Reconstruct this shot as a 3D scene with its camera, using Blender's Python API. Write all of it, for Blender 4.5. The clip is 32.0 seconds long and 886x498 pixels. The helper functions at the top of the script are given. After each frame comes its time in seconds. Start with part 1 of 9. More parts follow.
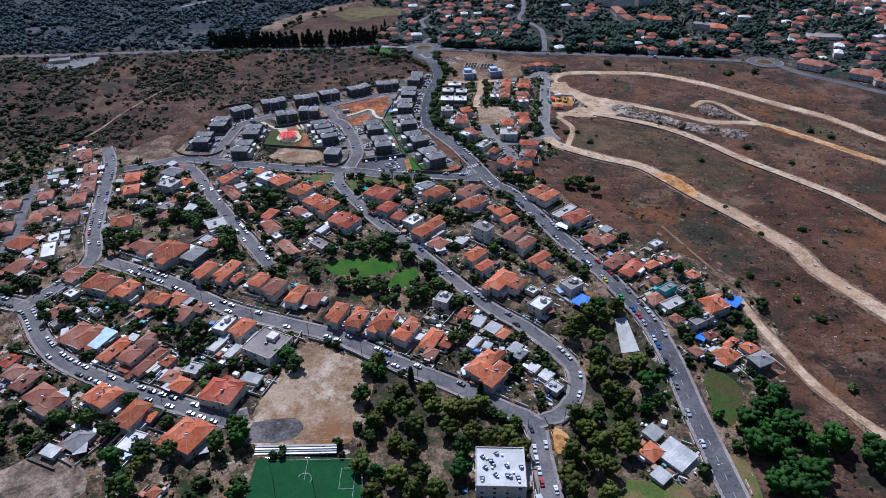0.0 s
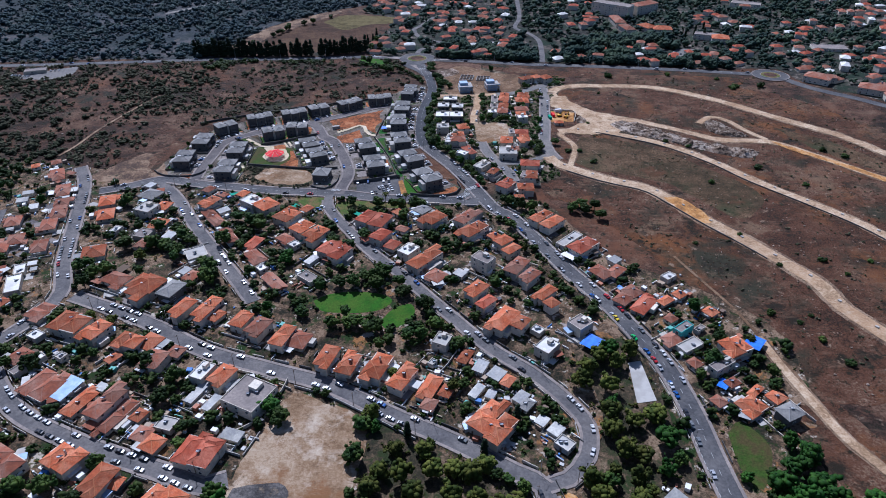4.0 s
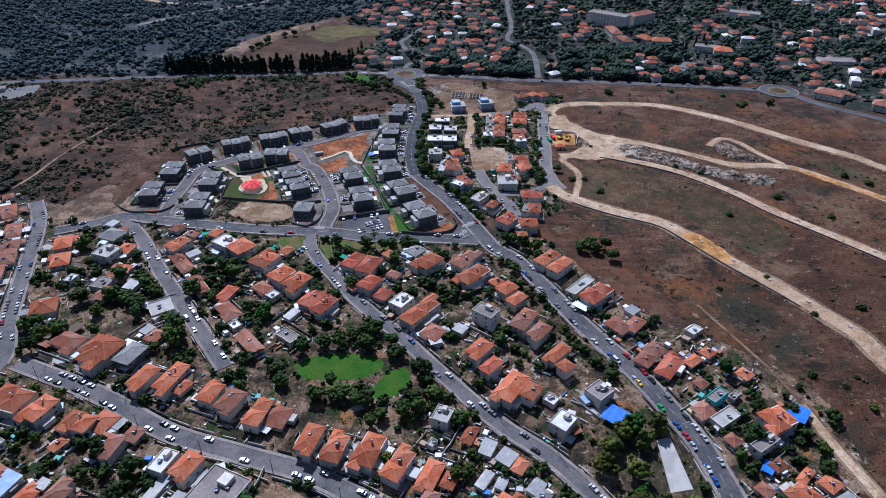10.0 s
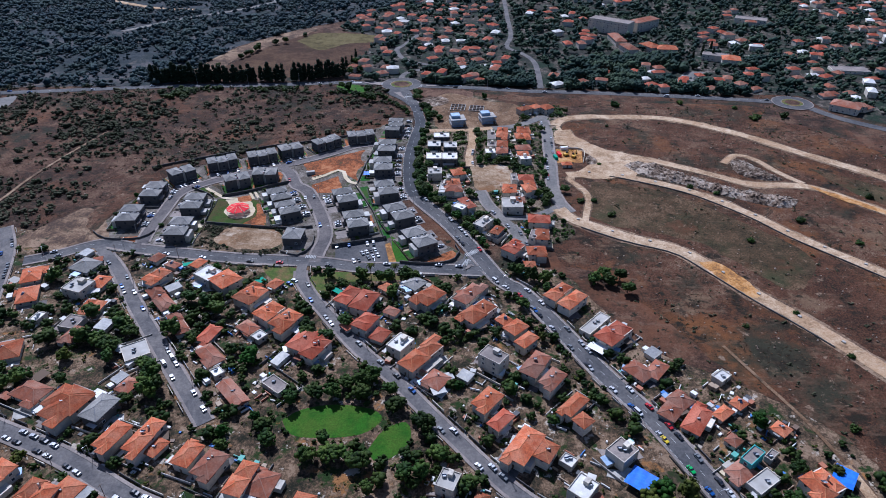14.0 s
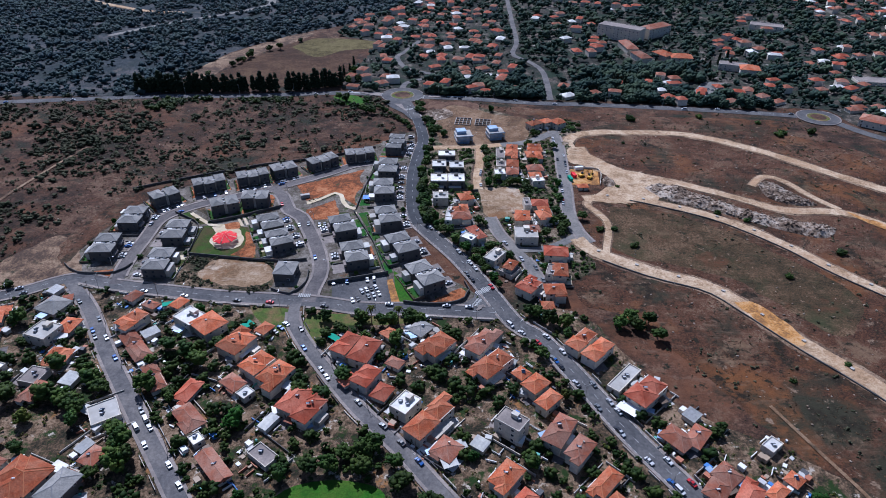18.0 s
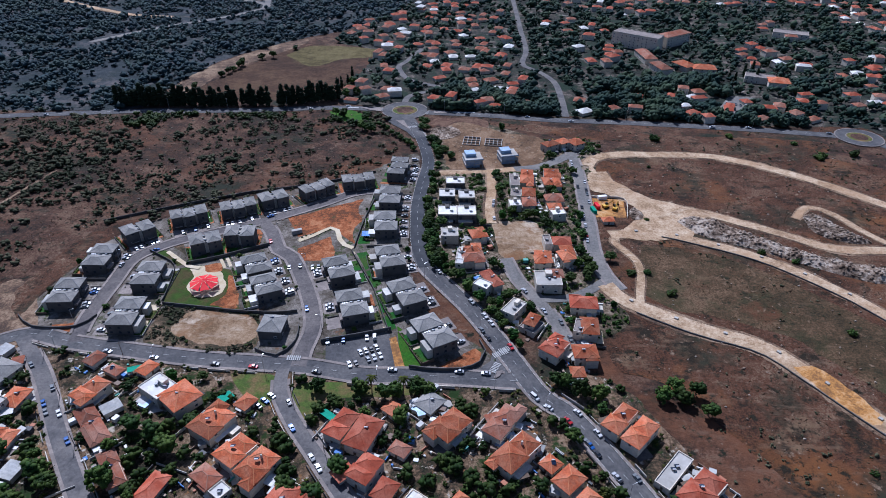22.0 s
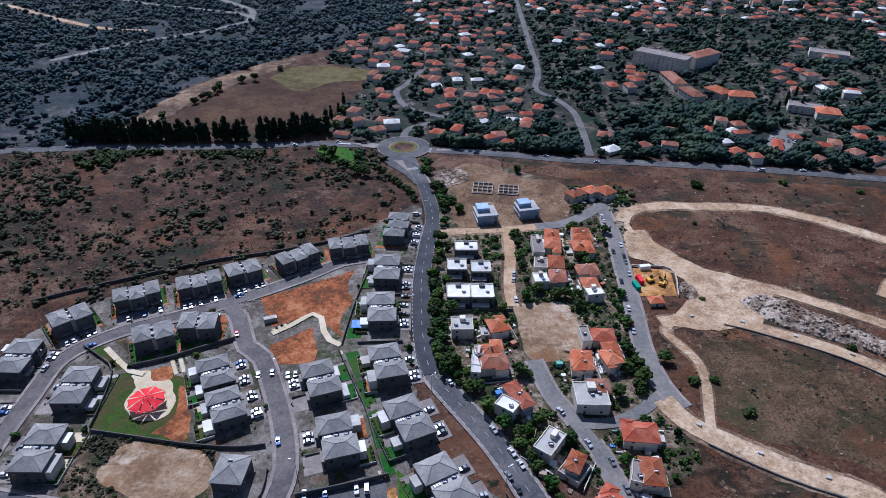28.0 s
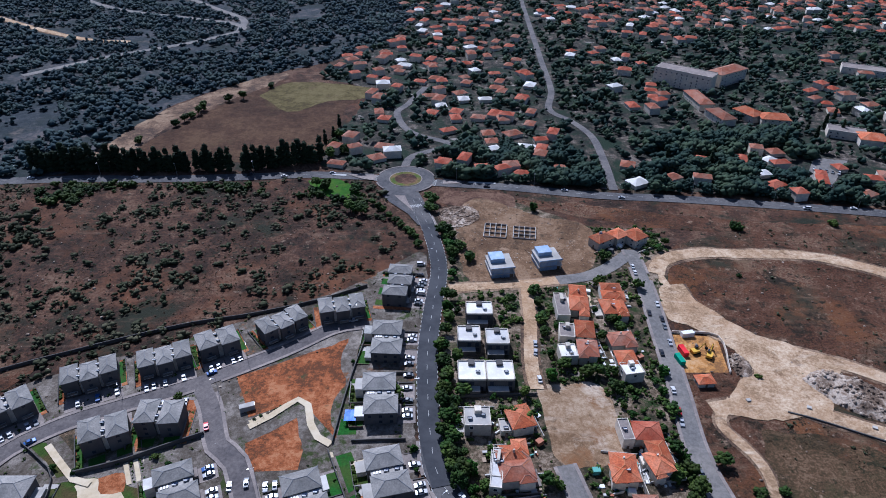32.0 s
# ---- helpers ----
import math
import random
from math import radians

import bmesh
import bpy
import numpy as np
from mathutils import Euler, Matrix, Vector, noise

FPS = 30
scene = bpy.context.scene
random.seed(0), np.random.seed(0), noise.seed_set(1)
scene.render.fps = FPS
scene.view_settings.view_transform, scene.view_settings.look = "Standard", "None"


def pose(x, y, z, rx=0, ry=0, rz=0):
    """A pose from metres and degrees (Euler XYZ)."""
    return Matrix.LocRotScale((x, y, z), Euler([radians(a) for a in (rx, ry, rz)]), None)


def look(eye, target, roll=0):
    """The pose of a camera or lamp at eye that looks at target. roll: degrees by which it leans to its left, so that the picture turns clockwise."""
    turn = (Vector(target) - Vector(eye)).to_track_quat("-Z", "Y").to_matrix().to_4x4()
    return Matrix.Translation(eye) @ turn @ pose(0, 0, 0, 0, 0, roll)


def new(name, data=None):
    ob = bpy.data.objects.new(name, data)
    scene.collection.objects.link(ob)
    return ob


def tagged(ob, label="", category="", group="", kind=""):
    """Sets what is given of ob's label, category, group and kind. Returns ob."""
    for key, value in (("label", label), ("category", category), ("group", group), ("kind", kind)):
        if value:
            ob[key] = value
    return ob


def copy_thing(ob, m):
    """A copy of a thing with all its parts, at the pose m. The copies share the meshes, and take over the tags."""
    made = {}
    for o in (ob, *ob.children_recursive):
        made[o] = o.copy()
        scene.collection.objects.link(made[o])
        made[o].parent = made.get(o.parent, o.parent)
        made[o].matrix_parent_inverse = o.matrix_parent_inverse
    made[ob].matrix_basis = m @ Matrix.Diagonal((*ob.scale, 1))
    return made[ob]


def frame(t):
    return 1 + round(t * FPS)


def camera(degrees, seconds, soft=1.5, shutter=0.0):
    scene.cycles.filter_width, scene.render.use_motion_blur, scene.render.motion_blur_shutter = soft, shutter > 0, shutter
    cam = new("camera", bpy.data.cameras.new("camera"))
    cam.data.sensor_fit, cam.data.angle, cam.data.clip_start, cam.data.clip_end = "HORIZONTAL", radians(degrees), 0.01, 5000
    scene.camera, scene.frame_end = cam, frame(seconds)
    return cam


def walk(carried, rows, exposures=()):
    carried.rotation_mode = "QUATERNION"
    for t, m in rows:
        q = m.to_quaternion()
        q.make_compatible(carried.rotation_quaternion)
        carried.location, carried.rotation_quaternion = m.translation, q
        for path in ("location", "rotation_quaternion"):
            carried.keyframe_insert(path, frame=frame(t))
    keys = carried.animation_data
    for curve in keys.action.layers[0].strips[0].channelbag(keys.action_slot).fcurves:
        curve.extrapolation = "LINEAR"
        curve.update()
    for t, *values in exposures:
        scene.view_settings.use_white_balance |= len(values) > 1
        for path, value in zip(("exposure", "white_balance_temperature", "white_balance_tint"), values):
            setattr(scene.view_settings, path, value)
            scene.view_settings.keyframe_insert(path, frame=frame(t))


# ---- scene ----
cam = camera(68.73, 32.0, 0.95)
PATH = [
    (0, (56.13, -760.17, 219.99), (51.97, -676.74, 165.03), -1.065),
    (1, (54.79, -751.81, 219.88), (50.94, -668.29, 165.02), -0.944),
    (2, (53.47, -743.53, 219.76), (49.94, -659.94, 164.99), -0.822),
    (3, (52.19, -735.35, 219.64), (48.99, -651.71, 164.93), -0.704),
    (4.5, (50.34, -723.19, 219.42), (47.81, -639.48, 164.78), -0.563),
    (6, (48.54, -711.01, 219.15), (46.70, -627.23, 164.57), -0.466),
    (7.5, (46.69, -698.59, 218.78), (45.35, -614.75, 164.29), -0.411),
    (9, (44.96, -686.10, 218.35), (44.11, -602.23, 163.91), -0.397),
    (10.5, (43.39, -673.21, 217.89), (42.86, -589.26, 163.56), -0.380),
    (12, (41.86, -660.28, 217.36), (41.68, -576.30, 163.08), -0.333),
    (13, (40.76, -651.42, 216.95), (40.78, -567.43, 162.69), -0.270),
    (14.5, (38.93, -637.54, 216.20), (39.27, -553.55, 161.93), -0.148),
    (15.5, (37.50, -627.50, 215.58), (37.97, -543.51, 161.30), -0.059),
    (16.5, (35.96, -616.85, 214.84), (36.54, -532.87, 160.55), 0.027),
    (18, (33.47, -599.20, 213.45), (34.24, -515.27, 159.09), 0.138),
    (19, (31.84, -586.29, 212.36), (32.70, -502.39, 157.95), 0.199),
    (20, (30.28, -572.75, 211.19), (31.20, -488.90, 156.72), 0.257),
    (21, (28.85, -558.61, 209.99), (29.83, -474.76, 155.50), 0.318),
    (22, (27.51, -544.05, 208.77), (28.54, -460.21, 154.27), 0.375),
    (23, (26.31, -529.22, 207.57), (27.45, -445.39, 153.05), 0.429),
    (24, (25.21, -514.28, 206.45), (26.47, -430.46, 151.93), 0.488),
    (25, (24.16, -499.44, 205.44), (25.56, -415.60, 150.94), 0.540),
    (25.5, (23.63, -492.07, 204.98), (25.08, -408.22, 150.50), 0.568),
    (26.7, (22.39, -474.58, 203.98), (24.00, -390.68, 149.60), 0.637),
    (28, (21.09, -455.79, 203.05), (22.86, -371.82, 148.77), 0.709),
    (29, (20.08, -441.24, 202.34), (21.92, -357.24, 148.11), 0.754),
    (30, (19.09, -426.63, 201.61), (21.00, -342.64, 147.37), 0.796),
    (31, (18.13, -411.86, 200.87), (20.03, -327.85, 146.67), 0.845),
    (32, (17.20, -397.10, 200.11), (19.09, -313.08, 145.92), 0.892),
]
walk(cam, [(t, look(eye, target, roll)) for t, eye, target, roll in PATH], [(0, 0.12, 5080, 18), (32, 0.12, 5080, 18)])

# ---- light ----
SUN_TO = Vector((-0.30, 0.80, 1.02)).normalized()
world = bpy.data.worlds.new("sky_world")
scene.world = world
world.use_nodes = True
wn = world.node_tree.nodes
sky = wn.new("ShaderNodeTexSky")
sky.sky_type = "NISHITA"
sky.sun_disc = False
sky.sun_elevation = math.asin(SUN_TO.z)
sky.sun_rotation = math.atan2(SUN_TO.x, SUN_TO.y)
wn["Background"].inputs["Strength"].default_value = 0.062
world.node_tree.links.new(sky.outputs[0], wn["Background"].inputs["Color"])
sun = new("sun", bpy.data.lights.new("sun", "SUN"))
sun.data.energy = 5.0
sun.data.angle = radians(0.53)
sun.data.color = (1.0, 0.95, 0.87)
sun.matrix_world = look(SUN_TO * 500, (0, 0, 0))
scene.view_settings.exposure = 0.0

# ---- materials ----


def mat(name, a, b=None, scale=1.0, rough=0.85, bump=0.0, bump_scale=None, c=None, scale2=0.1, metal=0.0, vary=0.0, detail=6.0, fine=0.0, fine_scale=1.6):
    """Two colours mixed by noise at one scale, a third by broad stains, and a shift of value from thing to thing."""
    m = bpy.data.materials.new(name)
    m.use_nodes = True
    nt = m.node_tree
    n, l = nt.nodes, nt.links
    p = n["Principled BSDF"]
    p.inputs["Roughness"].default_value = rough
    p.inputs["Metallic"].default_value = metal
    if rough > 0.6:
        p.inputs["Specular IOR Level"].default_value = 0.12
    geo = n.new("ShaderNodeNewGeometry")
    b = b or tuple(v * 0.75 for v in a)

    def noise_at(s, d=detail, r=0.66):
        t = n.new("ShaderNodeTexNoise")
        t.inputs["Scale"].default_value = s
        t.inputs["Detail"].default_value = d
        t.inputs["Roughness"].default_value = r
        l.new(geo.outputs["Position"], t.inputs["Vector"])
        return t.outputs["Fac"]

    def ramp(src, lo, hi):
        r = n.new("ShaderNodeMapRange")
        r.inputs["From Min"].default_value, r.inputs["From Max"].default_value = lo, hi
        l.new(src, r.inputs["Value"])
        return r.outputs["Result"]

    def mix(f, x, y):
        k = n.new("ShaderNodeMix")
        k.data_type = "RGBA"
        l.new(f, k.inputs[0])
        for v, i in ((x, 6), (y, 7)):
            if isinstance(v, tuple):
                k.inputs[i].default_value = (*v, 1)
            else:
                l.new(v, k.inputs[i])
        return k.outputs[2]

    col = mix(ramp(noise_at(scale), 0.35, 0.65), a, b)
    if c:
        col = mix(ramp(noise_at(scale2, 4.0), 0.42, 0.62), col, c)
    if fine:
        hs = n.new("ShaderNodeHueSaturation")
        l.new(col, hs.inputs["Color"])
        r = n.new("ShaderNodeMapRange")
        r.inputs["From Min"].default_value, r.inputs["From Max"].default_value = 0.34, 0.66
        r.inputs["To Min"].default_value, r.inputs["To Max"].default_value = 1 - fine, 1 + fine
        l.new(noise_at(fine_scale, 5.0, 0.7), r.inputs["Value"])
        l.new(r.outputs["Result"], hs.inputs["Value"])
        col = hs.outputs["Color"]
    if vary:
        oi = n.new("ShaderNodeObjectInfo")
        hsv = n.new("ShaderNodeHueSaturation")
        l.new(col, hsv.inputs["Color"])
        r = n.new("ShaderNodeMapRange")
        r.inputs["To Min"].default_value, r.inputs["To Max"].default_value = 1 - vary, 1 + vary * 0.7
        l.new(oi.outputs["Random"], r.inputs["Value"])
        l.new(r.outputs["Result"], hsv.inputs["Value"])
        col = hsv.outputs["Color"]
    l.new(col, p.inputs["Base Color"])
    if bump:
        bn = n.new("ShaderNodeBump")
        bn.inputs["Strength"].default_value = min(bump, 1.0)
        bn.inputs["Distance"].default_value = max(bump, 0.02)
        l.new(noise_at(bump_scale or scale * 2), bn.inputs["Height"])
        l.new(bn.outputs["Normal"], p.inputs["Normal"])
    return m


def plain(name, a, rough=0.5, metal=0.0, vary=0.0):
    return mat(name, a, tuple(v * 0.92 for v in a), 3.0, rough, 0.0, None, None, 0.1, metal, vary, 2.0)


def earth(name, stops, patches=(), s1=0.012, s2=0.07, s3=0.4, streak=None, weights=(0.34, 0.33, 0.33), bump=0.5):
    """Ground: a run of soil colours over three scales of noise, then broken patches of other cover and stretched pale streaks."""
    m = bpy.data.materials.new(name)
    m.use_nodes = True
    n, l = m.node_tree.nodes, m.node_tree.links
    p = n["Principled BSDF"]
    p.inputs["Roughness"].default_value = 0.95
    p.inputs["Specular IOR Level"].default_value = 0.15
    geo = n.new("ShaderNodeNewGeometry")

    def noise_at(s, d, shift=0.0, squash=None, r=0.68):
        mp = n.new("ShaderNodeMapping")
        mp.inputs["Location"].default_value = (shift, shift * 0.7, 0)
        if squash:
            mp.inputs["Rotation"].default_value = (0, 0, squash[0])
            mp.inputs["Scale"].default_value = (squash[1], 1, 1)
        l.new(geo.outputs["Position"], mp.inputs["Vector"])
        t = n.new("ShaderNodeTexNoise")
        t.inputs["Scale"].default_value, t.inputs["Detail"].default_value, t.inputs["Roughness"].default_value = s, d, r
        l.new(mp.outputs[0], t.inputs["Vector"])
        return t.outputs["Fac"]

    def spread(src, lo, hi, to=1.0):
        r = n.new("ShaderNodeMapRange")
        r.inputs["From Min"].default_value, r.inputs["From Max"].default_value, r.inputs["To Max"].default_value = lo, hi, to
        l.new(src, r.inputs["Value"])
        return r.outputs["Result"]

    def add(x, y):
        k = n.new("ShaderNodeMath")
        l.new(x, k.inputs[0])
        l.new(y, k.inputs[1])
        return k.outputs[0]

    f = add(add(spread(noise_at(s1, 3.0), 0.42, 0.58, weights[0]), spread(noise_at(s2, 5.0, 31.0), 0.42, 0.58, weights[1])), spread(noise_at(s3, 8.0, 77.0, None, 0.8), 0.43, 0.57, weights[2]))
    cr = n.new("ShaderNodeValToRGB")
    els = cr.color_ramp.elements
    while len(els) < len(stops):
        els.new(0.5)
    for e, (at, c) in zip(els, stops):
        e.position, e.color = at, (*c, 1)
    l.new(f, cr.inputs[0])
    col = cr.outputs[0]
    for k, (c, s, lo, hi) in enumerate(patches):
        mx = n.new("ShaderNodeMix")
        mx.data_type = "RGBA"
        l.new(spread(noise_at(s, 9.0, 140.0 + 55 * k, None, 0.72), lo, hi), mx.inputs[0])
        l.new(col, mx.inputs[6])
        mx.inputs[7].default_value = (*c, 1)
        col = mx.outputs[2]
    if streak:
        mx = n.new("ShaderNodeMix")
        mx.data_type = "RGBA"
        l.new(spread(noise_at(streak[1], 6.0, 9.0, (streak[2], 0.3)), 0.56, 0.72, 0.6), mx.inputs[0])
        l.new(col, mx.inputs[6])
        mx.inputs[7].default_value = (*streak[0], 1)
        col = mx.outputs[2]
    l.new(col, p.inputs["Base Color"])
    bn = n.new("ShaderNodeBump")
    bn.inputs["Strength"].default_value, bn.inputs["Distance"].default_value = 0.9, bump
    l.new(noise_at(1.1, 5.0), bn.inputs["Height"])
    l.new(bn.outputs["Normal"], p.inputs["Normal"])
    return m


M = {
    "scrub": earth("dry_scrub", ((0.1, (0.013, 0.010, 0.007)), (0.38, (0.036, 0.021, 0.015)), (0.62, (0.072, 0.036, 0.022)), (0.9, (0.135, 0.084, 0.055))),
                   (((0.117, 0.050, 0.025), 0.013, 0.52, 0.66), ((0.020, 0.022, 0.014), 0.02, 0.53, 0.62), ((0.013, 0.015, 0.009), 0.16, 0.56, 0.63), ((0.171, 0.122, 0.086), 0.2, 0.6, 0.68)), 0.014, 0.06, 0.6, ((0.153, 0.099, 0.068), 0.1, 0.5)),
    "verge": earth("dry_verge_grass", ((0.2, (0.06, 0.04, 0.03)), (0.5, (0.15, 0.095, 0.06)), (0.8, (0.27, 0.19, 0.125))), (((0.035, 0.034, 0.022), 0.12, 0.58, 0.68),), 0.02, 0.1, 0.8),
    "field": earth("dry_brown_field", ((0.08, (0.020, 0.012, 0.008)), (0.34, (0.050, 0.024, 0.014)), (0.54, (0.092, 0.038, 0.019)), (0.7, (0.078, 0.042, 0.027)), (0.92, (0.165, 0.105, 0.066))),
                   (((0.135, 0.055, 0.020), 0.012, 0.52, 0.64), ((0.030, 0.028, 0.017), 0.014, 0.53, 0.62), ((0.150, 0.098, 0.058), 0.02, 0.58, 0.68), ((0.018, 0.014, 0.009), 0.05, 0.54, 0.62), ((0.017, 0.015, 0.009), 0.17, 0.56, 0.62), ((0.200, 0.140, 0.095), 0.15, 0.6, 0.66)), 0.012, 0.04, 0.9, ((0.165, 0.105, 0.066), 0.16, -0.35), (0.26, 0.28, 0.46)),
    "weedfield": earth("olive_weedy_field", ((0.1, (0.022, 0.017, 0.009)), (0.4, (0.052, 0.036, 0.018)), (0.65, (0.086, 0.050, 0.026)), (0.92, (0.155, 0.10, 0.06))), (((0.038, 0.040, 0.017), 0.02, 0.5, 0.64), ((0.09, 0.04, 0.02), 0.03, 0.55, 0.66), ((0.02, 0.02, 0.010), 0.15, 0.56, 0.63), ((0.19, 0.13, 0.085), 0.15, 0.61, 0.67)), 0.015, 0.05, 0.9, ((0.15, 0.095, 0.055), 0.16, -0.3), (0.26, 0.28, 0.46)),
    "tan": earth("trodden_tan_soil", ((0.1, (0.08, 0.046, 0.026)), (0.5, (0.15, 0.09, 0.05)), (0.9, (0.24, 0.16, 0.10))), (((0.05, 0.035, 0.022), 0.06, 0.55, 0.66), ((0.27, 0.185, 0.12), 0.1, 0.58, 0.66)), 0.02, 0.08, 0.7),
    "yard": earth("dry_yard_soil", ((0.15, (0.014, 0.015, 0.009)), (0.38, (0.048, 0.035, 0.022)), (0.58, (0.11, 0.07, 0.042)), (0.85, (0.23, 0.16, 0.105))),
                  (((0.017, 0.034, 0.008), 0.1, 0.53, 0.6), ((0.24, 0.115, 0.042), 0.07, 0.58, 0.64), ((0.38, 0.33, 0.27), 0.15, 0.585, 0.62)), 0.04, 0.14, 0.8),
    "stubble": earth("yellow_stubble", ((0.2, (0.055, 0.042, 0.016)), (0.5, (0.095, 0.076, 0.027)), (0.8, (0.13, 0.105, 0.045))), (((0.07, 0.043, 0.025), 0.05, 0.58, 0.7),), 0.02, 0.1, 0.4),
    "darkbank": earth("dark_brown_bank", ((0.2, (0.045, 0.026, 0.02)), (0.5, (0.085, 0.045, 0.03)), (0.8, (0.15, 0.09, 0.06))), (), 0.02, 0.1, 0.4),
    "dust": earth("dusty_pale_soil", ((0.15, (0.07, 0.052, 0.038)), (0.5, (0.19, 0.14, 0.10)), (0.85, (0.34, 0.27, 0.20))), (((0.03, 0.04, 0.014), 0.11, 0.58, 0.66), ((0.2, 0.095, 0.04), 0.08, 0.6, 0.68)), 0.03, 0.12, 0.6),
    # bluish cast mixed into the floor colours stands for distance haze
    "woodland": earth("hazed_woodland_floor", ((0.15, (0.018, 0.026, 0.032)), (0.5, (0.036, 0.043, 0.050)), (0.9, (0.10, 0.088, 0.086))), (((0.018, 0.026, 0.026), 0.02, 0.46, 0.58), ((0.13, 0.105, 0.09), 0.012, 0.60, 0.66)), 0.008, 0.04, 0.2),
    "estate": earth("estate_soil_and_paving", ((0.1, (0.05, 0.04, 0.03)), (0.45, (0.10, 0.084, 0.068)), (0.7, (0.16, 0.14, 0.12)), (0.95, (0.24, 0.21, 0.18))), (((0.035, 0.05, 0.014), 0.08, 0.55, 0.62), ((0.16, 0.078, 0.038), 0.07, 0.6, 0.66)), 0.03, 0.1, 0.5),
    "redtile": mat("dull_red_clay_tile", (0.34, 0.075, 0.038), (0.24, 0.055, 0.03), 0.4, 0.85, 0.15, 3.0, (0.38, 0.13, 0.08), 0.12, 0.0, 0.3, 9.0, 0.25, 1.6),
    "plough": earth("ploughed_earth", ((0.15, (0.032, 0.017, 0.010)), (0.5, (0.058, 0.030, 0.017)), (0.85, (0.09, 0.052, 0.028))), (((0.075, 0.056, 0.024), 0.012, 0.54, 0.66),), 0.01, 0.05, 0.3, ((0.10, 0.062, 0.034), 0.3, 0.9)),
    "asphalt": mat("grey_asphalt", (0.084, 0.083, 0.087), (0.056, 0.056, 0.06), 0.35, 0.85, 0.0, None, (0.112, 0.107, 0.106), 0.05, 0.0, 0.0, 6.0, 0.2, 0.8),
    "darkasphalt": mat("fresh_dark_asphalt", (0.042, 0.045, 0.052), (0.032, 0.034, 0.04), 0.6, 0.8, 0.0, None, (0.058, 0.06, 0.067), 0.06),
    "paleasphalt": mat("worn_pale_asphalt", (0.165, 0.157, 0.15), (0.115, 0.109, 0.104), 0.3, 0.9, 0.0, None, (0.19, 0.175, 0.16), 0.06, 0.0, 0.0, 6.0, 0.2, 0.8),
    "street": mat("worn_grey_street_asphalt", (0.118, 0.112, 0.113), (0.08, 0.077, 0.079), 0.3, 0.88, 0.0, None, (0.15, 0.138, 0.132), 0.07, 0.0, 0.0, 6.0, 0.22, 0.8),
    "paving": mat("grey_block_paving", (0.112, 0.101, 0.1), (0.075, 0.068, 0.069), 0.3, 0.9, 0.0, None, (0.14, 0.124, 0.118), 0.08, 0.0, 0.0, 6.0, 0.22, 0.8),
    "pavement": mat("grey_concrete_pavement", (0.22, 0.19, 0.175), (0.15, 0.13, 0.12), 0.4, 0.9, 0.0, None, (0.26, 0.222, 0.2), 0.1, 0.0, 0.0, 6.0, 0.2, 0.8),
    "concrete": mat("bare_concrete", (0.36, 0.34, 0.31), (0.28, 0.265, 0.24), 0.6, 0.9, 0.0, None, (0.43, 0.41, 0.38), 0.15),
    "dirt": earth("pale_packed_dirt", ((0.1, (0.22, 0.14, 0.078)), (0.5, (0.39, 0.27, 0.165)), (0.9, (0.55, 0.43, 0.30))), (((0.36, 0.225, 0.125), 0.014, 0.5, 0.68), ((0.17, 0.105, 0.06), 0.12, 0.57, 0.66)), 0.03, 0.12, 0.7, ((0.62, 0.52, 0.39), 0.3, -0.9), (0.3, 0.3, 0.4)),
    "sandpath": mat("cream_paving", (0.52, 0.43, 0.29), (0.42, 0.34, 0.22), 0.5, 0.9, 0.0, None, (0.56, 0.48, 0.35), 0.1),
    "ochre": earth("ochre_earth", ((0.2, (0.20, 0.10, 0.04)), (0.5, (0.42, 0.20, 0.055)), (0.8, (0.50, 0.31, 0.15))), (), 0.04, 0.15, 0.6),
    "sand": earth("pale_sand", ((0.1, (0.14, 0.085, 0.045)), (0.5, (0.25, 0.165, 0.098)), (0.9, (0.37, 0.28, 0.19))), (((0.19, 0.095, 0.042), 0.035, 0.5, 0.6), ((0.48, 0.395, 0.30), 0.04, 0.53, 0.63), ((0.09, 0.06, 0.036), 0.1, 0.59, 0.68)), 0.03, 0.1, 0.7, ((0.48, 0.40, 0.31), 0.2, 1.1)),
    "blockyard": earth("garden_soil_between_blocks", ((0.15, (0.025, 0.026, 0.014)), (0.45, (0.075, 0.056, 0.036)), (0.65, (0.15, 0.11, 0.075)), (0.9, (0.27, 0.215, 0.16))), (((0.02, 0.035, 0.010), 0.1, 0.52, 0.6), ((0.2, 0.17, 0.14), 0.12, 0.6, 0.64)), 0.04, 0.14, 0.7),
    "redsoil": earth("red_soil", ((0.2, (0.10, 0.042, 0.02)), (0.5, (0.27, 0.085, 0.03)), (0.8, (0.36, 0.16, 0.075))), (((0.06, 0.055, 0.025), 0.14, 0.6, 0.68),), 0.04, 0.15, 0.6),
    "greysoil": earth("grey_gravel", ((0.15, (0.04, 0.037, 0.036)), (0.5, (0.085, 0.079, 0.076)), (0.85, (0.16, 0.145, 0.135))), (((0.24, 0.18, 0.12), 0.08, 0.58, 0.68),), 0.04, 0.15, 0.7),
    "lawn": mat("mown_lawn", (0.028, 0.105, 0.006), (0.018, 0.07, 0.005), 0.2, 0.9, 0.1, 2.0, (0.05, 0.10, 0.010), 0.07, 0.0, 0.0, 6.0, 0.35, 1.5),
    "drylawn": mat("patchy_lawn", (0.075, 0.115, 0.02), (0.05, 0.07, 0.018), 0.3, 0.9, 0.1, 2.0, (0.15, 0.10, 0.045), 0.1, 0.0, 0.0, 6.0, 0.3, 1.5),
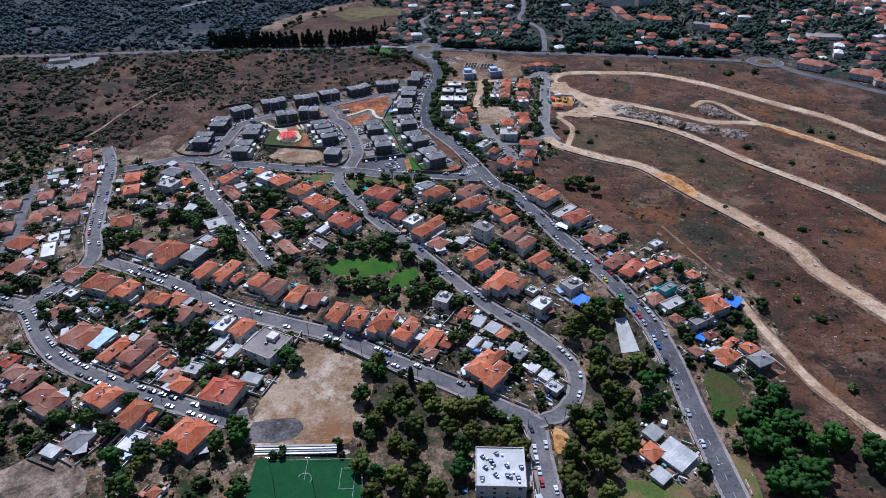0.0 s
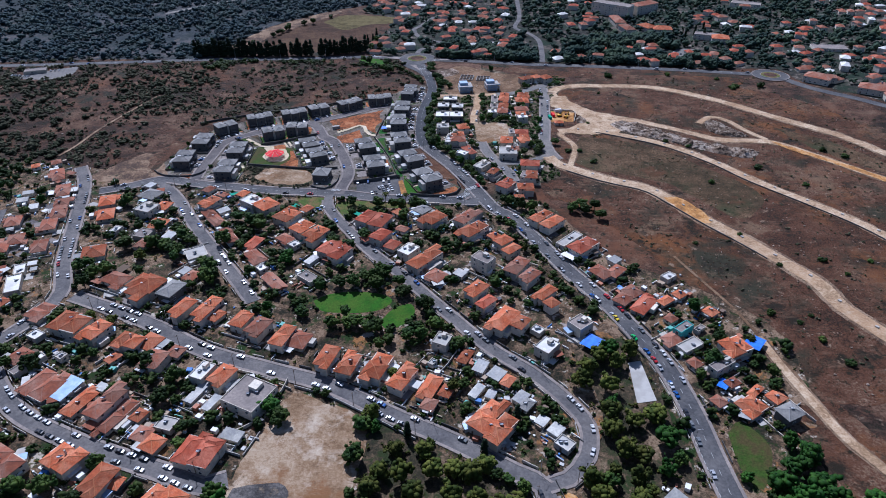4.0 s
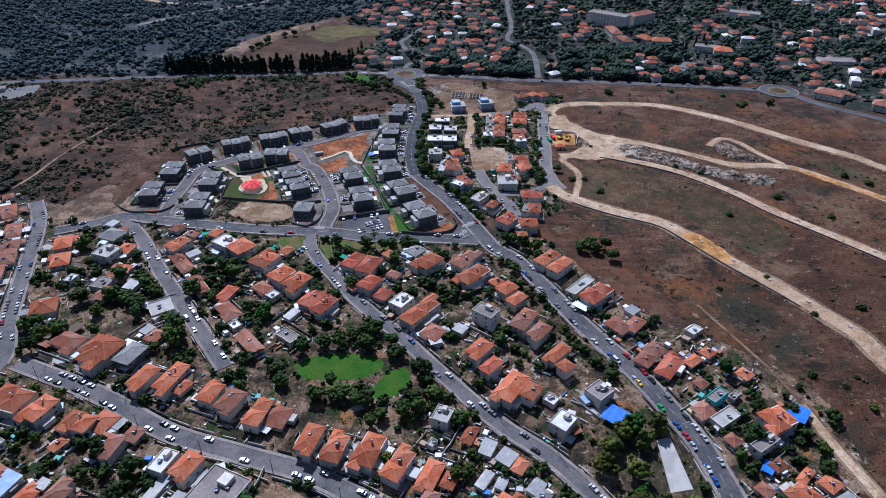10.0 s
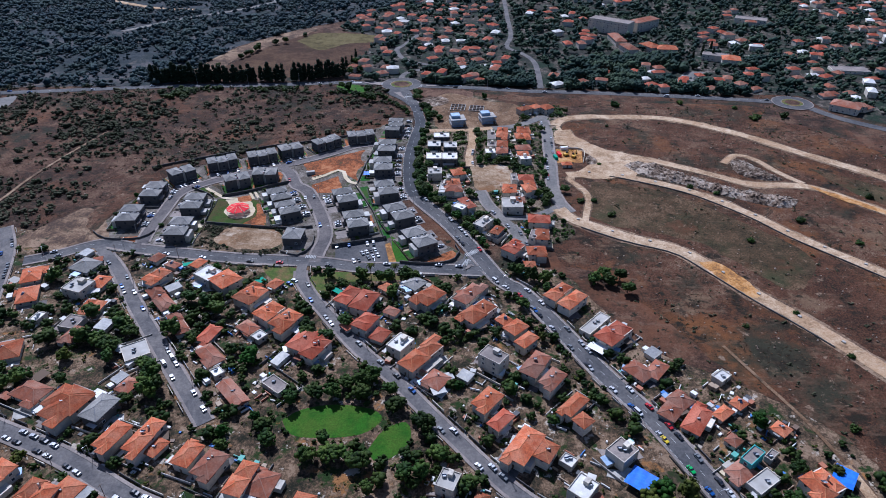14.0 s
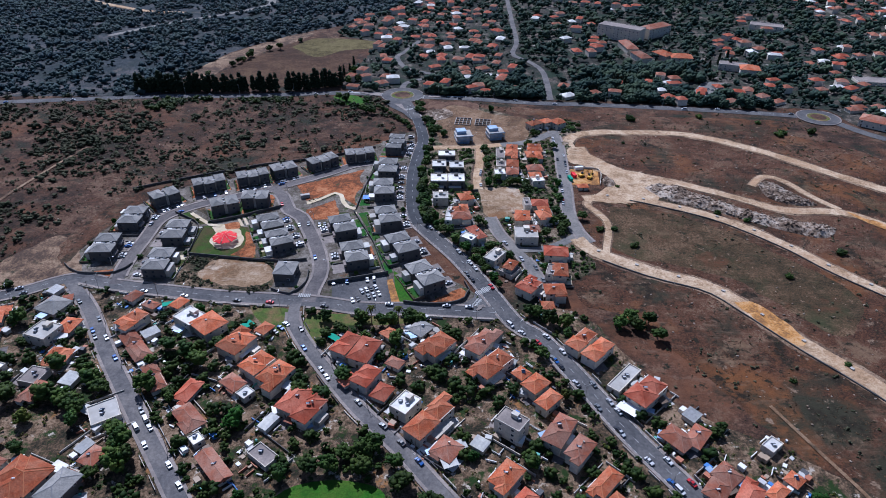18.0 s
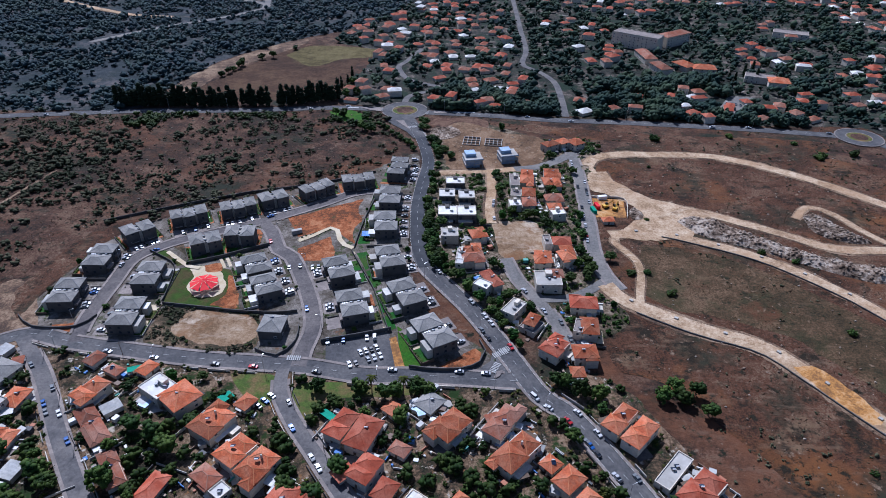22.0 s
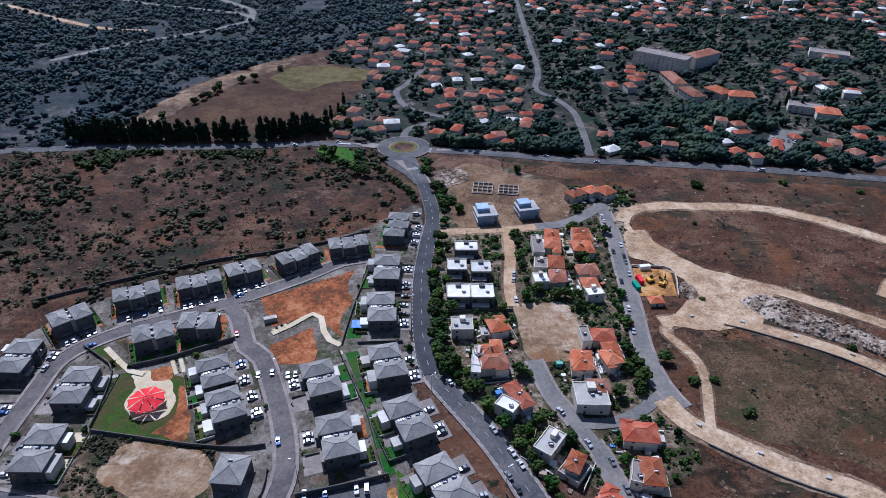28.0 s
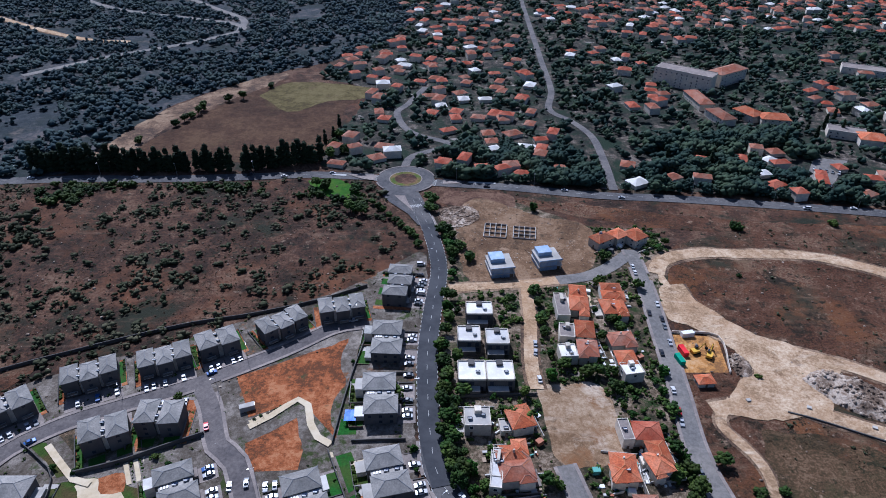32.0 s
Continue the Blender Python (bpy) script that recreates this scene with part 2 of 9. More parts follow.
    "gardenlawn": mat("garden_lawn", (0.04, 0.075, 0.010), (0.026, 0.05, 0.008), 0.25, 0.9, 0.1, 2.0, (0.06, 0.048, 0.018), 0.12, 0.0, 0.0, 6.0, 0.35, 1.5),
    "turf": mat("artificial_turf", (0.018, 0.095, 0.012), (0.012, 0.065, 0.009), 0.4, 0.9, 0.0, None, (0.04, 0.075, 0.014), 0.1, 0.0, 0.0, 6.0, 0.3, 1.2),
    "wall": mat("white_render", (0.56, 0.52, 0.46), (0.42, 0.385, 0.33), 0.5, 0.9, 0.0, None, (0.60, 0.53, 0.43), 0.1, 0.0, 0.25, 6.0, 0.1, 0.8),
    "stone": mat("grey_stone_cladding", (0.095, 0.092, 0.09), (0.068, 0.066, 0.065), 0.8, 0.85, 0.0, None, (0.115, 0.108, 0.104), 0.2, 0.0, 0.12),
    "tile": mat("orange_clay_tile", (0.43, 0.113, 0.045), (0.28, 0.07, 0.032), 0.5, 0.85, 0.15, 3.0, (0.40, 0.155, 0.085), 0.16, 0.0, 0.4, 9.0, 0.3, 1.6),
    "oldtile": mat("weathered_clay_tile", (0.30, 0.10, 0.055), (0.19, 0.07, 0.045), 0.4, 0.9, 0.15, 3.0, (0.29, 0.155, 0.11), 0.12, 0.0, 0.3, 9.0, 0.25, 1.6),
    "greytile": mat("grey_concrete_tile", (0.235, 0.228, 0.215), (0.165, 0.16, 0.15), 0.4, 0.85, 0.15, 3.0, (0.275, 0.26, 0.24), 0.15, 0.0, 0.15, 9.0, 0.25, 1.6),
    "pitchturf": mat("dark_pitch_turf", (0.011, 0.062, 0.018), (0.008, 0.045, 0.014), 0.2, 0.9, 0.0, None, None, 0.1, 0.0, 0.0, 6.0, 0.15, 1.0),
    "grove": earth("dry_grove_floor", ((0.1, (0.02, 0.02, 0.012)), (0.45, (0.06, 0.046, 0.028)), (0.65, (0.12, 0.08, 0.05)), (0.9, (0.22, 0.16, 0.105))), (((0.024, 0.034, 0.012), 0.09, 0.52, 0.6),), 0.03, 0.1, 0.6),
    "roofwhite": mat("whitewashed_roof", (0.60, 0.58, 0.54), (0.40, 0.385, 0.35), 0.3, 0.85, 0.0, None, (0.70, 0.69, 0.67), 0.15, 0.0, 0.25),
    "metalroof": mat("corrugated_metal_sheet", (0.30, 0.30, 0.30), (0.19, 0.19, 0.19), 0.3, 0.65, 0.0, None, (0.40, 0.39, 0.36), 0.15, 0.15, 0.3, 6.0, 0.15, 0.8),
    "bluemetal": mat("pale_blue_metal_sheet", (0.22, 0.32, 0.47), (0.16, 0.24, 0.37), 0.7, 0.5, 0.0, None, (0.29, 0.37, 0.49), 0.2, 0.2),
    "teal": plain("teal_render", (0.10, 0.42, 0.40), 0.8),
    "glass": plain("dark_window_glass", (0.03, 0.04, 0.055), 0.15),
    "white": plain("white_enamel", (0.75, 0.75, 0.75), 0.45),
    "panel": plain("solar_panel_glass", (0.02, 0.03, 0.06), 0.12),
    "leaf": mat("dark_green_leaves", (0.026, 0.058, 0.008), (0.010, 0.024, 0.006), 0.3, 0.7, 0.0, None, (0.052, 0.078, 0.013), 0.1, 0.0, 0.5, 6.0, 0.4, 0.8),
    # leaf colours lightened and shifted to blue to stand for distance haze
    "farleaf": mat("hazed_woodland_leaves", (0.026, 0.048, 0.056), (0.014, 0.028, 0.037), 0.12, 0.8, 0.0, None, (0.046, 0.068, 0.062), 0.03, 0.0, 0.0, 6.0, 0.45, 0.25),
    # slight blue put into these dark leaves for the haze of distance
    "townleaf": mat("hazed_garden_tree_leaves", (0.022, 0.047, 0.036), (0.010, 0.022, 0.020), 0.15, 0.8, 0.0, None, (0.044, 0.066, 0.036), 0.04, 0.0, 0.0, 6.0, 0.5, 0.3),
    "townsoil": earth("dark_town_soil", ((0.15, (0.012, 0.014, 0.012)), (0.45, (0.03, 0.03, 0.025)), (0.7, (0.075, 0.06, 0.048)), (0.92, (0.17, 0.145, 0.125))), (((0.014, 0.026, 0.016), 0.04, 0.48, 0.58), ((0.22, 0.20, 0.18), 0.05, 0.61, 0.65)), 0.02, 0.08, 0.3),
    "pine": mat("olive_green_needles", (0.05, 0.068, 0.009), (0.02, 0.033, 0.006), 0.5, 0.8, 0.0, None, (0.085, 0.09, 0.015), 0.2, 0.0, 0.45, 6.0, 0.3, 0.8),
    "bright": mat("fresh_green_leaves", (0.017, 0.062, 0.006), (0.007, 0.03, 0.004), 0.7, 0.7, 0.0, None, (0.032, 0.08, 0.009), 0.3, 0.0, 0.35, 6.0, 0.35, 0.8),
    "cypress": mat("blackish_cypress_leaves", (0.017, 0.028, 0.013), (0.01, 0.018, 0.009), 1.0, 0.8, 0.0, None, None, 0.3, 0.0, 0.25),
    "bush": mat("dusty_shrub_leaves", (0.048, 0.055, 0.027), (0.026, 0.032, 0.017), 0.2, 0.85, 0.0, None, (0.078, 0.075, 0.044), 0.04, 0.0, 0.3, 6.0, 0.35, 0.6),
    "thatch": mat("dry_thistle", (0.075, 0.046, 0.026), (0.035, 0.022, 0.013), 0.1, 0.9, 0.0, None, (0.12, 0.08, 0.045), 0.03, 0.0, 0.0, 6.0, 0.4, 0.5),
    "bark": plain("grey_brown_bark", (0.13, 0.095, 0.07), 0.95),
    "redcloth": mat("red_shade_cloth", (0.62, 0.02, 0.035), (0.52, 0.016, 0.028), 0.5, 0.75, 0.0, None, (0.68, 0.05, 0.05), 0.2),
    "bluecloth": mat("blue_tarpaulin", (0.015, 0.13, 0.62), (0.012, 0.10, 0.5), 0.8, 0.55, 0.0, None, (0.03, 0.18, 0.66), 0.4),
    "greencloth": mat("green_shade_net", (0.02, 0.28, 0.18), (0.016, 0.22, 0.14), 0.8, 0.7),
    "tyre": plain("black_rubber", (0.02, 0.02, 0.02), 0.9),
    "paint": plain("white_road_paint", (0.42, 0.42, 0.41), 0.85),
    "yellow": plain("yellow_machine_paint", (0.62, 0.36, 0.03), 0.5),
    "rock": earth("pale_limestone_rubble", ((0.15, (0.07, 0.048, 0.034)), (0.5, (0.20, 0.145, 0.105)), (0.85, (0.44, 0.37, 0.30))), (((0.08, 0.055, 0.04), 0.07, 0.55, 0.63),), 0.04, 0.2, 0.7),
    "steel": plain("galvanised_steel", (0.45, 0.46, 0.48), 0.4, 0.7),
}
CAR_PAINT = [plain("car_paint_" + k, v, 0.28, 0.1) for k, v in (
    ("white", (0.6, 0.6, 0.6)), ("silver", (0.42, 0.43, 0.45)), ("grey", (0.16, 0.17, 0.18)), ("black", (0.03, 0.03, 0.035)),
    ("blue", (0.02, 0.09, 0.30)), ("red", (0.42, 0.02, 0.025)), ("green", (0.03, 0.38, 0.09)), ("yellow", (0.70, 0.50, 0.03)))]

# ---- ground ----


def ter(x, y):
    """The height of the ground."""
    return (7.2 * math.exp(-((x - 12) / 114) ** 2 - ((y + 222) / 102) ** 2)
            - 7.2 * math.exp(-((x - 60) / 144) ** 2 - ((y + 546) / 78) ** 2))


def mesh_of(name, verts, faces, material, smooth=False):
    me = bpy.data.meshes.new(name)
    me.from_pydata(verts, [], faces)
    me.materials.append(material)
    if smooth:
        me.polygons.foreach_set("use_smooth", [True] * len(me.polygons))
    me.update()
    return me


def part(name, me, parent, label="", m=None):
    """One mesh under a thing or under a part."""
    ob = new(name, me)
    ob.parent = parent
    if m is not None:
        ob.matrix_local = m
    return tagged(ob, label) if label else ob


def structure(name, me, label):
    return tagged(new(name, me), label, name.split("_")[-1], "", "structure")


def grid_axis(lo, hi, near_lo, near_hi, step):
    a = list(np.arange(near_lo, near_hi + 1, step))
    return [lo, lo * 0.5 + near_lo * 0.5] + a + [hi * 0.5 + near_hi * 0.5, hi]


def build_ground():
    xs, ys = grid_axis(-3500, 3500, -600, 600, 7.5), grid_axis(-3000, 3500, -720, 0, 7.5)
    vs = [(x, y, ter(x, y)) for y in ys for x in xs]
    w = len(xs)
    fs = [(j * w + i, j * w + i + 1, (j + 1) * w + i + 1, (j + 1) * w + i) for j in range(len(ys) - 1) for i in range(w - 1)]
    structure("ground", mesh_of("ground", vs, fs, M["scrub"], True), "dry brown scrubland with grey-green patches")


build_ground()


def catmull(pts, step):
    """Points along a smooth line through pts."""
    p = [Vector(a) for a in pts]
    p = [2 * p[0] - p[1]] + p + [2 * p[-1] - p[-2]]
    out = []
    for i in range(1, len(p) - 2):
        n = max(1, int((p[i + 1] - p[i]).length / step))
        for k in range(n):
            t = k / n
            out.append(0.5 * (2 * p[i] + (p[i + 1] - p[i - 1]) * t + (2 * p[i - 1] - 5 * p[i] + 4 * p[i + 1] - p[i + 2]) * t * t
                              + (3 * p[i] - p[i - 1] - 3 * p[i + 1] + p[i + 2]) * t ** 3))
    out.append(p[-2])
    return out


LINES = []   # (points, half width) of every road


def road_gap(x, y, skip=None):
    """Metres from (x, y) to the nearest road's edge."""
    best = 1e9
    for line, half, box, _ in LINES:
        if line is skip or not (box[0] - 30 < x < box[1] + 30 and box[2] - 30 < y < box[3] + 30):
            continue
        d = np.hypot(line[:, 0] - x, line[:, 1] - y).min() - half
        best = min(best, d)
    return best


def ribbon(line, normals, o1, o2, lift, thick=0.0, keep=None, wobble=0.0):
    """A strip beside a line, between the offsets o1 and o2, draped on the ground."""
    cross = [o1 + (o2 - o1) * k / 3 for k in range(4)] if abs(o2 - o1) > 5 else [o1, o2]
    vs, fs = [], []
    for i, (p, nn) in enumerate(zip(line, normals)):
        for o in cross:
            k = o * (1 + wobble * (noise.noise((p[0] * 0.05, p[1] * 0.05, 3 if o > 0 else 9)) + 0.6 * noise.noise((p[0] * 0.23, p[1] * 0.23, 5 if o > 0 else 1))))
            x, y = p[0] + nn[0] * k, p[1] + nn[1] * k
            vs.append((x, y, ter(x, y) + lift))
    w = len(cross)
    for i in range(len(line) - 1):
        if keep is not None and not keep[i]:
            continue
        for k in range(w - 1):
            a = i * w + k
            fs.append((a, a + 1, a + w + 1, a + w))
    if thick:
        n0 = len(vs)
        vs += [(x, y, z - thick) for x, y, z in vs]
        for i in range(len(line) - 1):
            if keep is not None and not keep[i]:
                continue
            for k in (0, w - 1):
                a = i * w + k
                fs.append((a, a + w, a + w + n0, a + n0))
    return vs, fs


PENDING = []


def road(name, width, material, walks, *pts):
    line = np.array([(p.x, p.y) for p in catmull([(a, b) for a, b in pts], 2.5 if material == "dirt" else 5.0)])
    tan = np.gradient(line, axis=0)
    tan /= np.linalg.norm(tan, axis=1)[:, None]
    nor = np.stack([-tan[:, 1], tan[:, 0]], 1)
    lift = 0.3 + 0.006 * len(LINES)
    vs, fs = ribbon(line, nor, -width / 2, width / 2, lift, 0.0, None, 0.15 if material == "dirt" else 0.0)
    if material == "dirt":
        for f, up, cover in ((0.72, 0.22, "verge"),):
            v2, f2 = ribbon(line, nor, -width * f, width * f, up, 0.0, None, 0.26)
            structure("verge", mesh_of("verge", v2, f2, M[cover]), "worn pale earth along the dirt track")
    words = {"asphalt": "grey worn asphalt street", "street": "pale grey worn asphalt street", "darkasphalt": "dark smooth asphalt avenue", "paleasphalt": "pale worn asphalt street",
             "paving": "grey paved estate street", "dirt": "pale packed dirt track over dry ground", "concrete": "narrow pale concrete path", "sandpath": "cream sand-coloured garden path", "tan": "worn tan footpath over the dry field", "verge": "faint worn footpath through the scrub"}
    structure(name, mesh_of(name, vs, fs, M[material]), words[material])
    LINES.append((line, width / 2, (line[:, 0].min(), line[:, 0].max(), line[:, 1].min(), line[:, 1].max()), nor))
    if walks:
        PENDING.append((line, nor, width / 2))
    return line, nor


def patch(name, material, lift, label, *pts, smooth=True):
    """A flat area of ground with its own cover, draped on the ground."""
    from mathutils.geometry import delaunay_2d_cdt
    line = [(p.x, p.y) for p in catmull(list(pts) + [pts[0]], 2.5)][:-1] if smooth else list(pts)
    if smooth and "lawn" not in name:
        line = [(x + 1.6 * noise.noise((x * 0.11, y * 0.11, 2)) + 0.9 * noise.noise((x * 0.4, y * 0.4, 6)), y + 1.6 * noise.noise((x * 0.11, y * 0.11, 8)) + 0.9 * noise.noise((x * 0.4, y * 0.4, 4))) for x, y in line]
    xs, ys = [p[0] for p in line], [p[1] for p in line]
    inner = []
    step = max(6.0, (max(xs) - min(xs)) / 70)
    for x in np.arange(min(xs), max(xs), step):
        for y in np.arange(min(ys), max(ys), step):
            if inside(x, y, line):
                inner.append((x, y))
    v, _, f, _, _, _ = delaunay_2d_cdt([Vector(p) for p in line + inner], [], [list(range(len(line)))], 1, 0.001)
    structure(name, mesh_of(name, [(a.x, a.y, ter(a.x, a.y) + lift + 0.08) for a in v], f, M[material]), label)
    return line


MOUND_AT = {}


def edge_gap(x, y, poly):
    """Metres from (x, y) to the nearest point of an outline."""
    q = np.array(poly)
    return float(np.hypot(q[:, 0] - x, q[:, 1] - y).min())


def mound(name, material, height, label, *pts):
    """A heaped bank of ground: it rises from its outline to an uneven crest."""
    from mathutils.geometry import delaunay_2d_cdt
    line = [(p.x, p.y) for p in catmull(list(pts) + [pts[0]], 1.5)][:-1]
    xs, ys = [p[0] for p in line], [p[1] for p in line]
    inner = [(x, y) for x in np.arange(min(xs), max(xs), 1.8) for y in np.arange(min(ys), max(ys), 1.8) if inside(x, y, line) and edge_gap(x, y, line) > 0.8]
    v, _, f, _, _, _ = delaunay_2d_cdt([Vector(p) for p in line + inner], [], [list(range(len(line)))], 1, 0.001)

    def rise(x, y):
        g = edge_gap(x, y, line) if inside(x, y, line) else 0.0
        return min(g * 0.75, height) * (0.75 + 0.5 * noise.noise((x * 0.13, y * 0.13, 4))) + 0.1 * min(g, 1.0) * noise.noise((x * 0.6, y * 0.6, 7))

    MOUND_AT[line[0]] = rise
    structure(name, mesh_of(name, [(a.x, a.y, ter(a.x, a.y) + 0.1 + rise(a.x, a.y)) for a in v], f, M[material]), label)
    return line


def inside(x, y, poly):
    c = False
    j = len(poly) - 1
    for i in range(len(poly)):
        if (poly[i][1] > y) != (poly[j][1] > y) and x < (poly[j][0] - poly[i][0]) * (y - poly[i][1]) / (poly[j][1] - poly[i][1]) + poly[i][0]:
            c = not c
        j = i
    return c


# ---- streets and open ground ----
road("avenue", 8.7, "asphalt", 1, (161.1, -602.2), (159.8, -575.8), (157.9, -546.7), (156.5, -519.2), (151.6, -491.2), (143.2, -469.6), (131.6, -443.9), (115.5, -416.2), (99.8, -383.7), (85.0, -355.0), (72.7, -342.1), (60.3, -315.9), (45.2, -286.7), (22.0, -251.2), (17.6, -231.1), (16.2, -207.7), (16.0, -179.3), (18.6, -143.9), (21.7, -112.1), (19.0, -82.0), (12.9, -51.7), (3.7, -24.2))
road("highway", 9.9, "asphalt", 0, (-532.8, -29.2), (-395.9, -19.9), (-234.4, -2.3), (-178.2, -1.7), (-122.2, 1.5), (-65.5, 6.5), (-22.6, 3.5))
road("highway", 9.9, "asphalt", 0, (20.0, -4.5), (69.2, -10.6), (124.0, -21.2), (178.6, -26.0), (249.0, -35.2), (305.5, -44.2), (372.6, -58.0))
road("highway", 9.9, "asphalt", 0, (376.2, -64.1), (395.3, -97.5), (423.9, -125.6), (444.2, -149.1), (490.0, -196.0), (560.0, -262.0))
road("collector_road", 8.2, "asphalt", 1, (67.5, -334.5), (52.0, -333.5), (23.7, -331.3), (-5.4, -330.6), (-30.6, -325.1), (-55.9, -322.0), (-84.3, -318.6), (-119.7, -311.8), (-148.2, -305.8), (-172.2, -299.8), (-194.8, -311.9), (-211.1, -318.8))
road("estate_road", 7.2, "paving", 1, (-146.1, -305.8), (-148.2, -286.1), (-147.3, -259.4), (-145.3, -235.1), (-129.1, -219.0), (-106.3, -208.3), (-82.2, -198.0), (-48.6, -178.4), (-28.1, -162.8), (-12.6, -158.8))
road("estate_road", 7.2, "paving", 1, (-81.3, -194.9), (-71.4, -211.0), (-62.7, -231.4), (-53.8, -239.7), (-39.0, -273.6), (-32.9, -297.8), (-34.9, -314.0), (-35.5, -325.0))
road("middle_street", 5.9, "street", 1, (-42.1, -326.2), (-40.9, -339.8), (-32.6, -355.7), (-22.3, -370.5), (-3.2, -397.1), (17.9, -420.6), (39.0, -446.8), (65.2, -477.1), (85.9, -494.5), (100.6, -511.5), (108.2, -526.2), (105.5, -542.6), (96.2, -554.1), (86.9, -557.5))
road("west_street", 6.6, "street", 1, (-172.8, -302.4), (-163.5, -312.9), (-148.7, -330.5), (-126.6, -362.6), (-97.3, -401.7), (-75.9, -429.7), (-64.0, -445.7))
road("south_street", 7.1, "street", 1, (-166.6, -442.5), (-118.0, -463.2), (-78.0, -484.7), (-44.0, -495.5), (-11.9, -505.0), (19.3, -521.1), (48.0, -535.1), (74.5, -550.9), (85.6, -558.2), (87.3, -576.0), (89.7, -603.3))
road("left_street", 7.5, "street", 1, (-244.7, -278.9), (-225.8, -310.5), (-206.3, -363.4), (-189.7, -409.0), (-175.7, -438.4), (-177.2, -459.2), (-185.9, -479.9), (-190.5, -488.6))
road("sw_street", 7.1, "street", 1, (-220.7, -481.8), (-190.5, -488.6), (-166.1, -513.5), (-145.5, -529.6), (-113.8, -543.5), (-73.5, -556.3), (-53.1, -562.9), (-44.0, -559.0))
road("far_left_street", 7.7, "street", 0, (-245.5, -454.8), (-236.5, -430.0), (-252.9, -384.1), (-266.6, -346.7))
road("connector_street", 7.0, "dirt", 0, (26.7, -129.6), (42.9, -127.1), (66.9, -123.6), (88.0, -119.1))
road("connector_street", 8.0, "paleasphalt", 0, (84.0, -120.1), (100.7, -115.7), (114.0, -107.0), (128.6, -92.8))
road("inner_street", 6.1, "dirt", 0, (66.9, -122.2), (64.7, -156.8), (61.4, -185.7), (61.4, -203.3))
road("inner_street", 6.4, "paleasphalt", 1, (66.5, -241.5), (71.3, -261.0), (79.1, -276.2), (86.1, -291.3), (91.2, -313.5))
road("east_street", 7.4, "paleasphalt", 1, (130.7, -88.2), (130.0, -112.2), (129.0, -131.5), (126.2, -160.4), (122.7, -197.0), (118.9, -231.8), (120.8, -254.7), (125.5, -267.4))
road("inner_street", 5.4, "paleasphalt", 0, (78.5, -277.1), (95.1, -275.5), (107.1, -269.4), (119.5, -259.0))
road("north_street", 6.0, "street", 0, (139.2, -14.0), (142.7, 32.3), (143.1, 75.8), (132.5, 108.6), (118.6, 134.1), (127.9, 184.9), (131.4, 272.3), (135.3, 359.3), (142.6, 532.3), (150.0, 660.0))
road("north_street", 6.0, "street", 0, (-1.7, 17.0), (4.0, 38.0), (31.0, 58.9), (7.0, 76.9), (-4.6, 93.9), (-11.5, 124.9), (-3.0, 145.2), (12.0, 190.0))
road("dirt_road", 9.0, "dirt", 0, (139.0, -112.2), (145.8, -99.8), (162.0, -92.0), (188.3, -91.1), (240.5, -96.0), (287.8, -128.0), (326.6, -170.6), (361.6, -208.1), (375.6, -229.7), (391.0, -259.5), (430.0, -320.0), (470.0, -390.0))
road("dirt_road", 7.6, "dirt", 0, (146.5, -122.0), (151.0, -146.0), (163.7, -162.0), (180.0, -173.0), (205.0, -184.0), (239.8, -206.5), (263.7, -223.0), (304.0, -228.1), (328.2, -253.6), (351.1, -281.9), (369.0, -303.9), (410.0, -360.0), (450.0, -420.0))
road("dirt_road", 7.6, "dirt", 0, (132.7, -211.4), (159.6, -206.7), (187.3, -217.3), (217.9, -235.6), (246.0, -266.7), (263.4, -294.9), (289.3, -327.9), (311.5, -358.2), (325.8, -387.6), (350.0, -440.0), (380.0, -510.0))
road("dirt_track", 4.6, "dirt", 0, (257.2, -187.9), (271.5, -173.5), (284.3, -182.2), (292.2, -204.2), (302.4, -222.9))
road("dirt_track", 4.6, "dirt", 0, (163.7, -166.0), (158.0, -185.0), (152.0, -203.0))
road("dirt_road", 9.9, "dirt", 0, (118.6, -262.5), (126.1, -275.6), (155.5, -295.9), (183.9, -310.2), (198.2, -330.3), (214.3, -357.6), (231.1, -382.9), (253.0, -421.7), (257.8, -446.7), (276.0, -484.2), (288.9, -507.9))
road("dirt_track", 4.4, "dirt", 0, (143.4, -205.8), (133.5, -219.2), (141.9, -242.0), (133.6, -277.8))
road("trail", 1.7, "tan", 0, (179.8, -398.1), (189.3, -423.3), (198.8, -448.7), (206.8, -481.5), (211.2, -495.9), (214.7, -523.8), (219.3, -539.1), (228.5, -571.4))
road("trail", 2.4, "verge", 0, (-272.8, -259.5), (-268.2, -238.7), (-265.7, -205.8), (-258.1, -168.0), (-246.4, -119.1))
road("far_road", 7.7, "dirt", 0, (-560.4, 467.7), (-448.5, 387.6), (-368.9, 341.4), (-315.3, 331.8))
road("far_road", 8.8, "paleasphalt", 0, (-529.5, 610.1), (-398.9, 490.6), (-288.7, 443.4), (-225.9, 417.7), (-207.3, 383.9), (-251.9, 327.2), (-312.0, 278.6), (-369.8, 212.7))
road("far_road", 8.8, "paleasphalt", 0, (-362.3, 599.0), (-268.5, 496.5), (-217.2, 437.7), (-207.3, 383.9))
road("avenue_upper", 8.4, "darkasphalt", 0, (22.0, -251.2), (17.6, -231.1), (16.2, -207.7), (16.0, -179.3), (18.6, -143.9), (21.7, -112.1), (19.0, -82.0), (12.9, -51.7), (9.2, -39.4))
